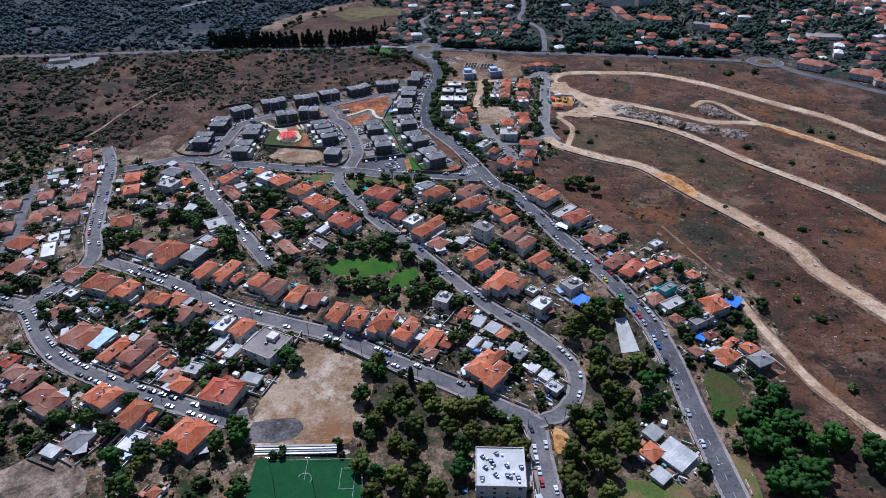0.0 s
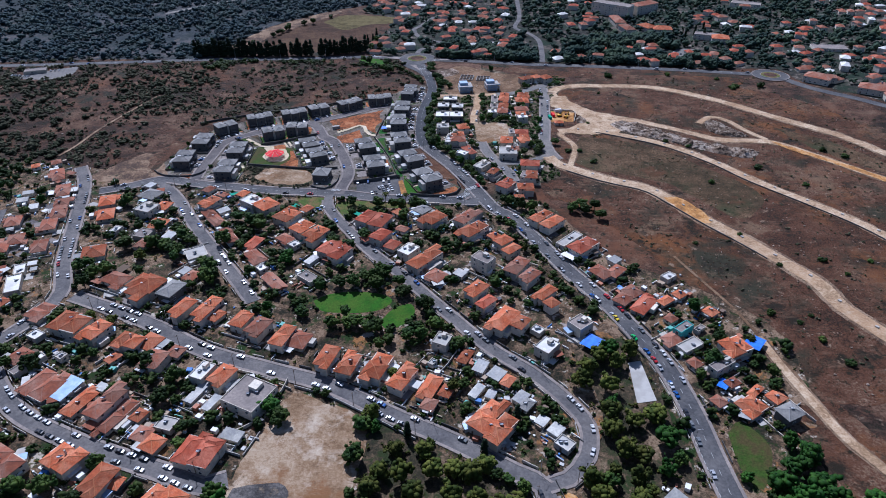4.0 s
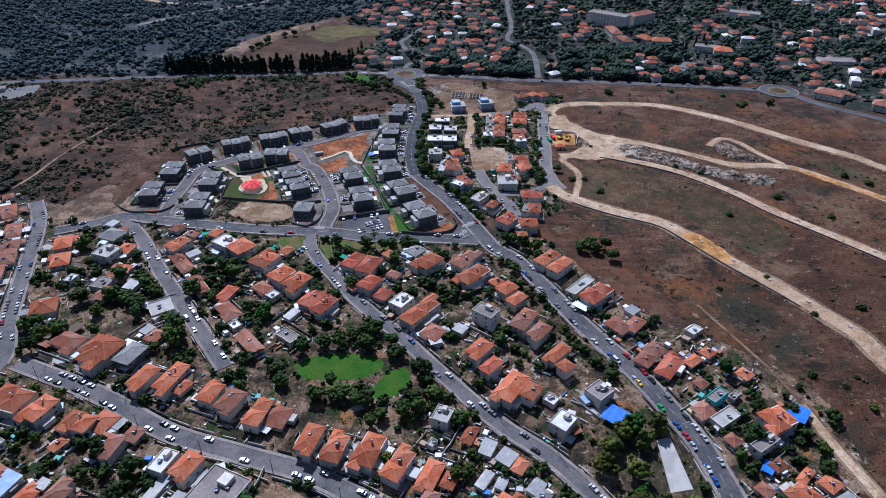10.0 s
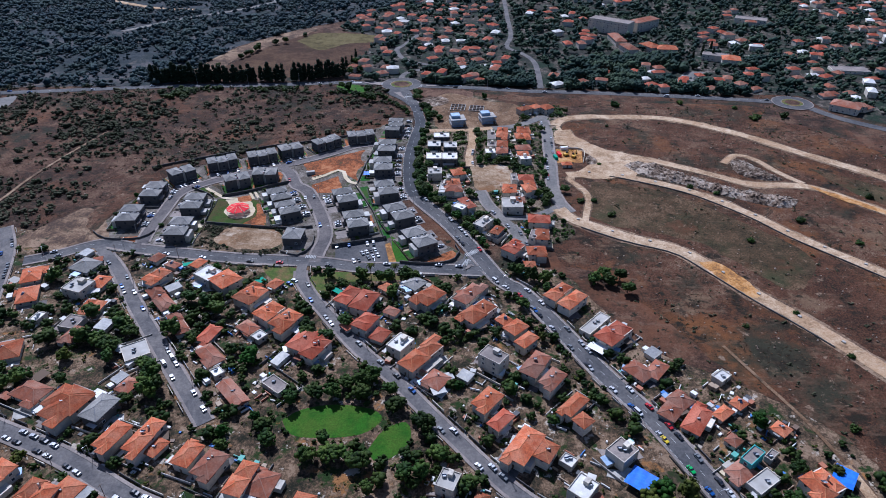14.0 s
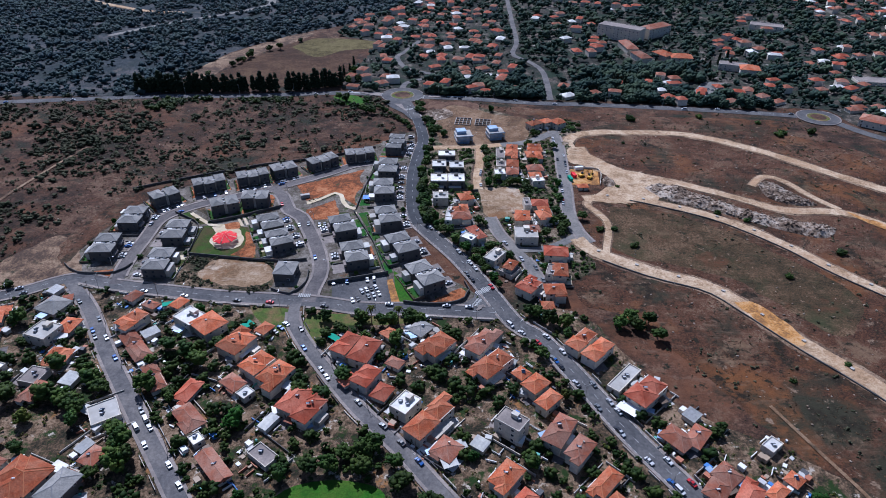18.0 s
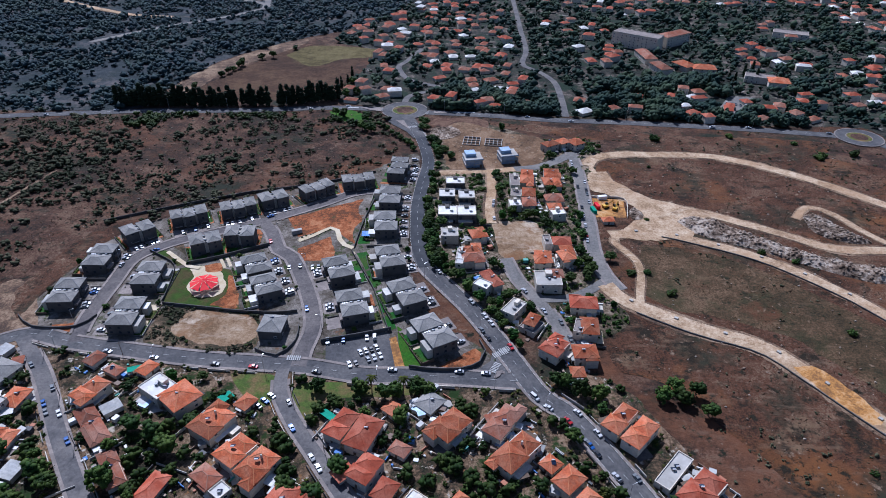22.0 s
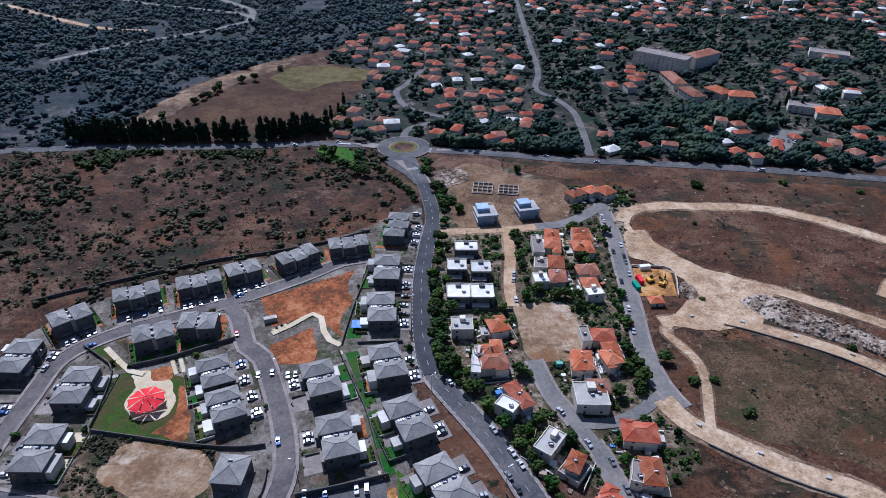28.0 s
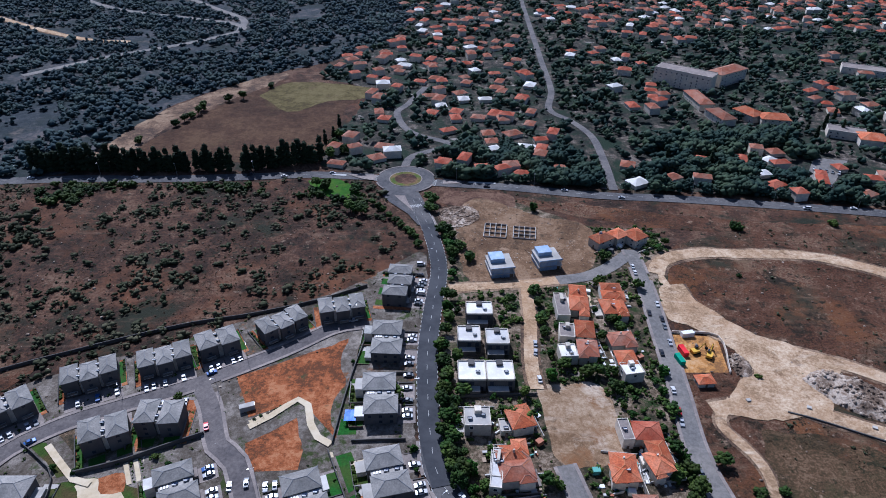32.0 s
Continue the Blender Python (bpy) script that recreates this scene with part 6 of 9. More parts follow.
villa(("O", 2, 0.5, -383.6, -31, 9.0, 11.9), ("O", 1, 8.4, -391.3, -28, 6.8, 8.4), ("O", 1, -8.0, -383.3, -48, 5.3, 6.8))
villa(("G", 1, 24.7, -348.5, -40, 8.4, 9.2))
villa(("O", 2, 33.1, -362.8, -44, 11.1, 14.7))
villa(("F", 2, 19.2, -400.2, -36, 8.9, 11.3))
villa(("O", 2, 29.6, -408.7, -40, 9.0, 22.6))
villa(("T", 1, 36.8, -422.4, -37, 9.1, 9.3))
villa(("O", 2, -125.7, -439.0, -24, 12.0, 18.4))
villa(("G", 2, -110.3, -441.3, -21, 8.9, 13.0))
villa(("T", 1, -105.0, -425.4, -24, 6.6, 7.8))
villa(("C", 1, -110.7, -420.3, -32, 5.0, 6.0))
villa(("O", 2, 103.1, -359.4, -44, 7.3, 16.4), ("O", 2, 109.6, -366.8, -45, 7.6, 16.2))
villa(("O", 2, 125.5, -393.5, -48, 10.3, 18.1), ("F", 1, 118.6, -383.0, -44, 6.3, 19.5))
villa(("O", 1, 132.4, -417.5, -51, 11.2, 8.5), ("O", 1, 141.0, -416.7, -42, 6.0, 11.4))
villa(("T", 1, 146.2, -435.8, -52, 8.2, 7.6))
villa(("T", 1, 140.2, -442.1, -43, 7.0, 9.2), ("O", 1, 150.1, -447.0, -39, 7.2, 15.8))
villa(("O", 1, 162.7, -443.5, -53, 4.1, 8.0))
villa(("O", 2, 77.0, -389.0, -48, 7.4, 9.6), ("O", 2, 81.4, -398.7, -46, 5.7, 10.2))
villa(("F", 3, 64.0, -412.2, -38, 12.1, 8.4))
villa(("O", 2, 83.7, -415.3, -34, 8.4, 16.7), ("O", 2, 90.5, -424.9, -40, 6.8, 11.5))
villa(("O", 2, 97.6, -440.3, -45, 5.4, 13.1), ("O", 2, 100.0, -449.5, -51, 5.7, 6.0))
villa(("O", 2, 54.6, -361.2, -37, 8.3, 17.3))
villa(("O", 2, 58.6, -376.1, -45, 10.1, 18.8))
villa(("O", 2, 59.8, -437.0, -40, 7.6, 12.0))
villa(("O", 2, 64.8, -448.5, -43, 5.3, 10.5))
villa(("O", 2, 47.4, -243.8, 3, 10.3, 13.1), ("F", 2, 41.0, -247.0, -9, 4.2, 17.1))
villa(("O", 2, 56.8, -266.6, -64, 13.9, 5.1), ("F", 2, 51.7, -271.8, -36, 8.6, 6.5))
villa(("O", 2, 86.7, -244.9, -7, 8.2, 10.1))
villa(("O", 2, 101.5, -238.5, 4, 6.3, 10.1))
villa(("F", 2, 86.8, -265.3, -1, 13.6, 12.9), ("O", 2, 91.2, -260.8, -1, 7.4, 7.0))
villa(("F", 2, 66.1, -289.5, -37, 7.6, 12.7))
villa(("O", 2, 74.2, -298.6, -30, 4.9, 8.5), ("F", 1, 74.0, -299.6, -40, 8.6, 9.8))
villa(("O", 2, 82.6, -316.5, -40, 9.5, 11.9))
villa(("O", 2, 102.1, -284.4, -6, 12.8, 8.9))
villa(("O", 2, 101.7, -302.3, -7, 7.4, 11.5), ("F", 2, 96.5, -302.4, -18, 4.4, 10.0))
villa(("O", 2, 96.1, -320.0, 1, 10.1, 8.0))
villa(("O", 2, 90.1, -142.4, -7, 8.3, 20.1), ("F", 2, 80.9, -148.1, -2, 6.1, 17.6))
villa(("O", 2, 108.3, -135.6, -3, 10.5, 12.1), ("O", 2, 106.2, -148.4, 3, 11.3, 10.8))
villa(("O", 2, 88.2, -167.5, -7, 7.4, 10.8), ("F", 2, 79.7, -168.7, -7, 6.9, 9.3))
villa(("O", 2, 86.7, -181.2, -5, 7.8, 9.7), ("F", 2, 77.6, -183.0, 3, 7.6, 8.2))
villa(("O", 2, 103.6, -173.8, 6, 10.7, 8.0))
villa(("O", 2, 102.5, -186.8, 3, 7.6, 7.9), ("F", 2, 103.2, -193.6, 10, 8.7, 7.3))
villa(("F", 2, 35.2, -223.9, 1, 10.0, 9.4))
villa(("O", 2, 51.8, -223.9, 14, 8.4, 8.7), ("F", 1, 46.1, -225.3, 5, 4.8, 6.4))
villa(("O", 2, 47.5, -247.8, 8, 11.5, 7.9), ("O", 2, 46.5, -241.0, 5, 11.0, 3.4), ("F", 2, 40.6, -245.6, -8, 4.1, 10.4))
villa(("O", 2, 99.9, -228.3, -3, 9.5, 7.7), ("F", 2, 91.8, -227.7, 2, 4.3, 10.4))
villa(("O", 2, 100.2, -242.8, 14, 7.2, 8.5))
villa(("O", 2, 86.5, -247.8, 4, 8.4, 6.9))
villa(("O", 2, -136.5, -558.2, -27, 18.4, 10.4), ("F", 1, -139.7, -561.5, -21, 6.1, 6.6))
villa(("O", 2, -111.9, -556.0, -28, 13.4, 10.4))
villa(("O", 2, -92.7, -565.0, -19, 8.7, 12.3), ("O", 1, -87.3, -564.6, -13, 5.6, 4.9))
villa(("F", 1, -88.2, -578.7, -18, 8.7, 10.4))
villa(("O", 2, -69.0, -574.2, -29, 5.6, 13.2), ("O", 2, -61.9, -576.8, -25, 9.8, 15.5))
villa(("O", 1, -169.9, -532.5, -18, 5.4, 7.9))
villa(("T", 1, -162.7, -540.3, -20, 7.5, 7.7))
villa(("T", 1, -154.4, -545.5, -22, 6.6, 11.4))
villa(("G", 1, -111.5, -579.0, -25, 8.1, 10.0))
villa(("C", 1, -119.8, -585.6, -19, 7.1, 5.0))
villa(("O", 1, -67.9, -603.9, -27, 3.6, 3.6))
villa(("T", 1, -166.5, -493.7, -25, 8.0, 8.3))
villa(("F", 1, -159.6, -499.3, -31, 5.1, 16.0))
villa(("T", 1, -144.3, -513.1, -25, 16.9, 15.6))
grey_row(-125.3, -195.4, 25, 3)
grey_row(-97.0, -186.7, 23, 3)
grey_row(-77.3, -176.3, 30, 2)
grey_row(-50.8, -164.5, 37, 3)
grey_row(-24.9, -152.8, 14, 3)
grey_row(-105.9, -226.8, -155, 2)
grey_row(-87.1, -220.0, -175, 2)
grey_row(1.3, -132.2, 84, 3)
grey_row(-150.2, -212.9, 41, 2)
grey_pair(-2.1, -177.0, 87, 21.6, 1)
grey_pair(-2.7, -212.3, 92, 21.6, 1)
grey_pair(2.2, -249.1, 103, 20.0, 1)
grey_pair(12.4, -279.5, 114, 21.4, 1)
grey_pair(26.1, -307.8, 118, 22.4, 1)
grey_pair(-24.9, -258.0, 109, 19.4, -1)
grey_pair(-14.6, -287.5, 105, 20.6, -1)
grey_pair(-70.5, -252.2, 113, 17.6, 1)
grey_pair(-61.2, -270.8, 113, 17.0, 1)
grey_pair(-164.4, -272.4, 92, 20.6, 1)
grey_pair(-161.0, -239.3, 88, 20.8, 1)
grey_pair(-127.2, -257.8, 90, 20.8, -1)
grey_pair(-126.2, -290.2, 89, 21.8, -1)
house("G", -51.5, -301.0, -5, 11, 12, 2)

# ---- roundabouts, markings and street furniture ----


def ring(name, x, y, r0, r1, lift, material, label, n=48, thick=0.0, mouths=()):
    """A flat or solid ring; mouths are the angles at which roads come in."""
    vs, fs = [], []
    for k in range(n):
        a = 2 * math.pi * k / n
        for r in (r0, r1):
            px, py = x + r * math.cos(a), y + r * math.sin(a)
            vs.append((px, py, ter(px, py) + lift))
    solid = [k for k in range(n) if not any(lo <= 360 * (k + 0.5) / n <= hi for lo, hi in mouths)]
    for k in solid:
        i, j = 2 * k, 2 * ((k + 1) % n)
        fs.append((i, i + 1, j + 1, j))
    if thick:
        vs += [(a, b, c - thick) for a, b, c in vs]
        for k in solid:
            i, j = 2 * k, 2 * ((k + 1) % n)
            fs += [(i + 1, i + 1 + 2 * n, j + 1 + 2 * n, j + 1), (i, j, j + 2 * n, i + 2 * n)]
    structure(name, mesh_of(name, vs, fs, M[material]), label)


def roundabout(x, y, r, ri, mouths=()):
    ring("road_roundabout", x, y, ri, r, 0.6, "asphalt", "grey asphalt roundabout")
    ring("kerb_outer", x, y, r, r + 0.9, 0.75, "pavement", "pale pavement ring round the roundabout", 48, 0.5, mouths)
    FOOT.append((x, y, r + 1.5))
    ring("kerb_island", x, y, ri - 0.7, ri, 0.8, "pavement", "pale kerb ring of the traffic island", 48, 0.4)
    ring("lawn_island", x, y, ri * 0.66, ri - 0.7, 0.86, "drylawn", "green planted ring on the traffic island")
    ring("ground_island", x, y, 0.01, ri * 0.66, 0.85, "darkbank", "brown planted soil on the traffic island")


roundabout(0, 0, 19.5, 11.4, ((0, 12), (158, 196), (226, 296), (335, 360)))
FOOT.append((3.0, -32.0, 9.0))
roundabout(369.9, -57.9, 17.5, 10)


def stripes(line, nor, offset, dash, gap, wide=0.16, lift=0.56):
    """Dashed white paint along a street, one mesh."""
    vs, fs = [], []
    s = np.concatenate([[0], np.cumsum(np.hypot(*np.diff(line, axis=0).T))])
    u = 4.0
    while u + dash < s[-1] - 4:
        n = len(vs)
        for q in (u, u + dash):
            px, py = np.interp(q, s, line[:, 0]), np.interp(q, s, line[:, 1])
            nx, ny = np.interp(q, s, nor[:, 0]), np.interp(q, s, nor[:, 1])
            for o in (offset - wide / 2, offset + wide / 2):
                vs.append((px + nx * o, py + ny * o, ter(px, py) + lift))
        fs.append((n, n + 1, n + 3, n + 2))
        u += dash + gap
    structure("marking_line", mesh_of("marking_line", vs, fs, M["paint"]), "worn white dashed road marking")


def crosswalk(x, y, rot, wide, n):
    """A zebra crossing across a street that runs along rot."""
    c = tagged(new("crosswalk"), "white zebra crossing painted on the asphalt", "crosswalk")
    c.matrix_world = pose(x, y, ter(x, y) + 0.57, 0, 0, rot)
    me = box_mesh("bar", -1.6, 1.6, -0.25, 0.25, -0.01, 0.01, M["paint"])
    for k in range(n):
        part("bar", me, c, "", pose(0, (k - (n - 1) / 2) * wide / n, 0))


stripes(LINES[0][0], LINES[0][3], 0.0, 3.0, 6.0)
stripes(LINES[1][0], LINES[1][3], 0.0, 4.0, 6.0)
stripes(LINES[2][0], LINES[2][3], 0.0, 4.0, 6.0)
stripes(LINES[4][0], LINES[4][3], 0.0, 3.0, 6.0)


def edge_blocks(line, nor, off):
    """Kerb painted in white blocks, with gaps between them."""
    stripes(line, nor, off, 1.6, 1.6, 0.22, 0.56)


for i in (0,):
    for s in (-1, 1):
        edge_blocks(LINES[i][0], LINES[i][3], s * (LINES[i][1] + 0.1))


def tube(vs, fs, a, b, r0, r1, n=6):
    a, b = Vector(a), Vector(b)
    q = (b - a).to_track_quat("Z", "Y")
    k0 = len(vs)
    for p, r in ((a, r0), (b, r1)):
        for k in range(n):
            t = 2 * math.pi * k / n
            vs.append(tuple(p + q @ Vector((r * math.cos(t), r * math.sin(t), 0))))
    fs += [(k0 + k, k0 + (k + 1) % n, k0 + n + (k + 1) % n, k0 + n + k) for k in range(n)]
    fs.append(tuple(k0 + n + k for k in range(n)))


def make_lamp():
    o = tagged(new("street_lamp"), "tall thin grey steel street lamp beside the road", "street lamp", "street lamps")
    vs, fs = [], []
    tube(vs, fs, (0, 0, -0.3), (0, 0, 9), 0.12, 0.07)
    part("pole", mesh_of("pole", vs, fs, M["steel"]), o)
    vs, fs = [], []
    tube(vs, fs, (0, 0, 8.95), (0, -1.6, 9.3), 0.05, 0.04)
    part("arm", mesh_of("arm", vs, fs, M["steel"]), o)
    part("lamp_head", box_mesh("lamp_head", -0.16, 0.16, -2.2, -1.5, 9.22, 9.36, M["steel"]), o)
    return o


def along(i, step, off, start=6.0):
    """Places along street i, with the street's direction in degrees."""
    line, half, _, nor = LINES[i]
    s = np.concatenate([[0], np.cumsum(np.hypot(*np.diff(line, axis=0).T))])
    u = start
    while u < s[-1] - 3:
        px, py = np.interp(u, s, line[:, 0]), np.interp(u, s, line[:, 1])
        nx, ny = np.interp(u, s, nor[:, 0]), np.interp(u, s, nor[:, 1])
        yield px + nx * off, py + ny * off, math.degrees(math.atan2(ny, nx)) - 90
        u += step if not callable(step) else step()


LAMP = make_lamp()
LAMP.matrix_world = pose(LINES[0][0][2][0] + 6, LINES[0][0][2][1], ter(LINES[0][0][2][0] + 6, LINES[0][0][2][1]))
for i in (0, 1, 2, 4, 5, 6, 9):
    for px, py, r in along(i, 52.0, LINES[i][1] + 1.2, 14.0):
        if road_gap(px, py) > 0.5:
            copy_thing(LAMP, pose(px, py, ter(px, py) + 0.2, 0, 0, r))

def make_pole():
    o = tagged(new("utility_pole"), "dark wooden utility pole with a short crossarm", "utility pole", "utility poles")
    vs, fs = [], []
    tube(vs, fs, (0, 0, -0.3), (0, 0, 8.6), 0.16, 0.1)
    part("pole", mesh_of("pole", vs, fs, M["bark"]), o)
    part("crossarm", box_mesh("crossarm", -0.9, 0.9, -0.07, 0.07, 8.0, 8.16, M["bark"]), o)
    return o


POLE = make_pole()
POLE.matrix_world = pose(-118.8, -316.2, ter(-118.8, -316.2))
for i, side in ((7, 1), (8, 1), (9, -1), (10, -1), (11, 1)):
    for px, py, r in along(i, 33.0, side * (LINES[i][1] + 0.9), 20.0):
        if road_gap(px, py) > 0.4:
            copy_thing(POLE, pose(px, py, ter(px, py) + 0.2, 0, 0, r + 90))

# ---- cars ----


def make_car(paint, label, van=False, loose=True):
    """A parked car: shaped body, glass band, roof, four wheels."""
    o = tagged(new("car"), label, "car")
    L, W = (2.35, 0.9) if van else (2.15, 0.86)
    if van:
        low = [(-L, 0.32), (-L, 1.0), (-1.6, 1.15), (-1.15, 1.25), (L - 0.05, 1.25), (L, 0.9), (L, 0.32)]
        top = [(-1.5, 1.15), (-0.9, 1.9), (L - 0.15, 1.95), (L - 0.05, 1.2)]
    else:
        low = [(-L, 0.3), (-L, 0.68), (-1.95, 0.78), (-1.0, 0.92), (1.4, 0.95), (2.05, 0.88), (L, 0.75), (L, 0.3)]
        top = [(-0.95, 0.9), (-0.35, 1.42), (0.85, 1.44), (1.5, 0.93)]

    def prism(name, prof, w0, w1, material):
        n = len(prof)
        zmin, zmax = min(p[1] for p in prof), max(p[1] for p in prof)
        vs = []
        for s in (-1, 1):
            for px, pz in prof:
                w = w0 + (w1 - w0) * (pz - zmin) / (zmax - zmin)
                vs.append((px, s * w, pz))
        fs = [tuple(range(n)), tuple(range(2 * n - 1, n - 1, -1))] + [(k, n + k, n + (k + 1) % n, (k + 1) % n) for k in range(n)]
        return mesh_of(name, vs, fs, material)

    body = part("body", prism("body", low, W, W * 0.95, paint), o)
    part("glazing", prism("glazing", top, W * 0.93, W * 0.78, M["glass"]), o, "dark car glazing")
    x0, x1, z = top[1][0], top[2][0], top[2][1]
    part("roof_panel", box_mesh("roof_panel", x0 + 0.03, x1 - 0.03, -W * 0.77, W * 0.77, z - 0.04, z + 0.035, paint), o)
    bv = [tuple(v.co) for v in body.data.vertices]
    bf = [tuple(p.vertices) for p in body.data.polygons]
    nb = len(bf)
    vs, fs = [], []
    tube(vs, fs, (0, -0.1, 0), (0, 0.1, 0), 0.32, 0.32, 10)
    fs.append(tuple(range(9, -1, -1)))
    wheel = mesh_of("wheel", vs, fs, M["tyre"])
    if not loose:
        for px in (-1.35, 1.3):
            for py in (-W + 0.08, W - 0.08):
                n = len(bv)
                bv += [(a + px, b + py, c + 0.32) for a, b, c in vs]
                bf += [tuple(i + n for i in f) for f in fs]
        me = mesh_of("body", bv, bf, paint)
        me.materials.append(M["tyre"])
        for p in list(me.polygons)[nb:]:
            p.material_index = 1
        body.data = me
        return o
    for px in (-1.35, 1.3):
        for py in (-W + 0.08, W - 0.08):
            part("wheel", wheel, o, "", pose(px, py, 0.32))
    return o


NAMES = ("white", "silver", "grey", "black", "blue", "red", "green", "yellow")
CARS = [make_car(CAR_PAINT[k], NAMES[k] + " hatchback parked at the roadside", False, False) for k in range(8)]
CARS.append(make_car(CAR_PAINT[0], "white van parked at the roadside", True, False))
FAR_CARS = [make_car(CAR_PAINT[k], NAMES[k] + " hatchback parked at the roadside", False, False) for k in range(6)]
FAR_CARS.append(make_car(CAR_PAINT[0], "white van parked at the roadside", True, False))
for k, c in enumerate(CARS + FAR_CARS):
    q = LINES[0][0][6 + 3 * k] + LINES[0][3][6 + 3 * k] * (LINES[0][1] - 1.1)
    t = LINES[0][3][6 + 3 * k]
    c.matrix_world = pose(q[0], q[1], ter(*q) + 0.33, 0, 0, math.degrees(math.atan2(t[1], t[0])) - 90)
car_rng = random.Random(5)
CAR_W = [10, 5, 4.5, 3.2, 1.5, 0.8, 0.0, 0.0, 0.6]
CAR_AT = []


def car(x, y, rot):
    if any(abs(x - a) < 3.5 and abs(y - b) < 3.5 and math.hypot(x - a, y - b) < 2.4 for a, b in CAR_AT):
        return
    CAR_AT.append((x, y))
    copy_thing((car_rng.choices(CARS, CAR_W) if len(CAR_AT) < 90 else car_rng.choices(FAR_CARS, CAR_W[:6] + CAR_W[8:]))[0], pose(x, y, ter(x, y) + (0.36 if road_gap(x, y) < 0 else 0.2), 0, 0, rot + car_rng.choice((0, 180)) + car_rng.uniform(-3, 3)))


def park_along(i, sides, chance, lo=0.0, hi=1.0):
    n = len(LINES[i][0]) * 5
    for s in sides:
        for k, (x, y, r) in enumerate(along(i, 6.0, s * (LINES[i][1] - 1.0), 8 + 2 * s)):
            if lo <= k * 6.0 / n <= hi and car_rng.random() < chance and road_gap(x, y, LINES[i][0]) > 1.5:
                car(x, y, r)


def bay_row(x0, y0, x1, y1, n, turn=90, chance=0.8):
    """Cars side by side in a row of bays."""
    a = math.degrees(math.atan2(y1 - y0, x1 - x0))
    for k in range(n):
        if car_rng.random() < chance:
            u = k / max(1, n - 1)
            car(x0 + (x1 - x0) * u, y0 + (y1 - y0) * u, a + turn)


park_along(0, (-1, 1), 0.34, 0.1, 0.62)
park_along(0, (-1, 1), 0.22, 0.62, 0.95)
park_along(7, (-1, 1), 0.14)
park_along(8, (-1, 1), 0.28)
park_along(9, (-1, 1), 0.32)
park_along(10, (-1, 1), 0.28)
park_along(11, (-1, 1), 0.4)
park_along(4, (-1, 1), 0.13)
park_along(5, (-1, 1), 0.08)
park_along(6, (-1,), 0.1)
park_along(17, (-1, 1), 0.25)
park_along(15, (1,), 0.25)
park_along(16, (-1, 1), 0.3)
for p, r in ROW_CARS:
    if car_rng.random() < 0.8 and road_gap(p.x, p.y) > 0.8:
        car(p.x, p.y, r)
for quads, material, lift, name, label in ((ROW_GREEN, "turf", 0.22, "lawn_backyard", "green artificial turf of a back garden"), (ROW_PAVE, "pavement", 0.17, "pavement_bays", "grey paved parking bays"), (ROW_SIDE, "redsoil", 0.19, "ground_strip", "reddish soil strip between the houses")):
    for q in quads:
        structure(name, mesh_of(name, [(p.x, p.y, ter(p.x, p.y) + lift) for p in q], [(0, 1, 2, 3)], M[material]), label)
for i in (1, 2):
    for x, y, r in along(i, lambda: car_rng.uniform(50, 140), 2.4, 20):
        car(x, y, r)
    for x, y, r in along(i, lambda: car_rng.uniform(50, 140), -2.4, 35):
        car(x, y, r)

# ---- plants ----
def leaves(c, size):
    """Loose leaf sprays: one triangle each."""
    n = len(c)
    v = c[:, None] + plant_rng.normal(0, size, (n, 3, 3))
    return v.reshape(-1, 3), np.arange(n * 3).reshape(-1, 3)


def crown_mesh(kind, material):
    """A crown of many clumps and loose sprays, for a tree 1 unit in radius."""
    n, cs, rs = {"leaf": 105, "pine": 90, "cypress": 75, "bush": 60}[kind], [], []
    lobes = [(plant_rng.uniform(-0.42, 0.42), plant_rng.uniform(-0.42, 0.42), plant_rng.uniform(-0.3, 0.3), plant_rng.uniform(0.45, 0.62)) for _ in range(8)]
    for k in range(n):
        if kind == "cypress":
            t = plant_rng.uniform(0, 1)
            rad = 0.95 * (1 - t) ** 0.6 * min(1, t * 6 + 0.4) * plant_rng.uniform(0.5, 1)
            a = plant_rng.uniform(0, 6.283)
            cs.append((rad * math.cos(a), rad * math.sin(a), 0.4 + t * 5.6))
            rs.append(plant_rng.uniform(0.3, 0.55))
        else:
            lx, ly, lz, lr = lobes[plant_rng.randint(8)]
            d = plant_rng.normal(0, 1, 3)
            d /= np.linalg.norm(d)
            q = lr * plant_rng.uniform(0.45, 1.0)
            zf = 0.6 if kind == "pine" else 0.85
            cs.append((lx + d[0] * q, ly + d[1] * q, (0.45 if kind == "bush" else 1.0) + lz * (0.4 if kind == "bush" else 1.0) + d[2] * q * (0.55 if kind == "bush" else zf)))
            rs.append(plant_rng.uniform(0.14, 0.3))
    v, f = clumps(cs, rs, 0.8, 0.45)
    cs = np.array(cs)
    src = cs[plant_rng.randint(len(cs), size=320)] + plant_rng.normal(0, 0.17, (320, 3)) * (1, 1, 1 if kind != "cypress" else 2)
    v2, f2 = leaves(src, 0.075 if kind != "cypress" else 0.14)
    return fast_mesh("crown", np.concatenate([v, v2]), np.concatenate([f, f2 + len(v)]), material)


def trunk_mesh(kind):
    vs, fs = [], []
    tube(vs, fs, (0, 0, -0.1), (0.04, 0.02, 0.6 if kind != "cypress" else 1.5), 0.085, 0.06, 7)
    if kind != "cypress":
        for k in range(4):
            a = k * 1.6 + 0.4
            tube(vs, fs, (0.03, 0.02, 0.4 + 0.05 * k), (0.45 * math.cos(a), 0.45 * math.sin(a), 0.95), 0.05, 0.02, 5)
    return mesh_of("trunk", vs, fs, M["bark"])


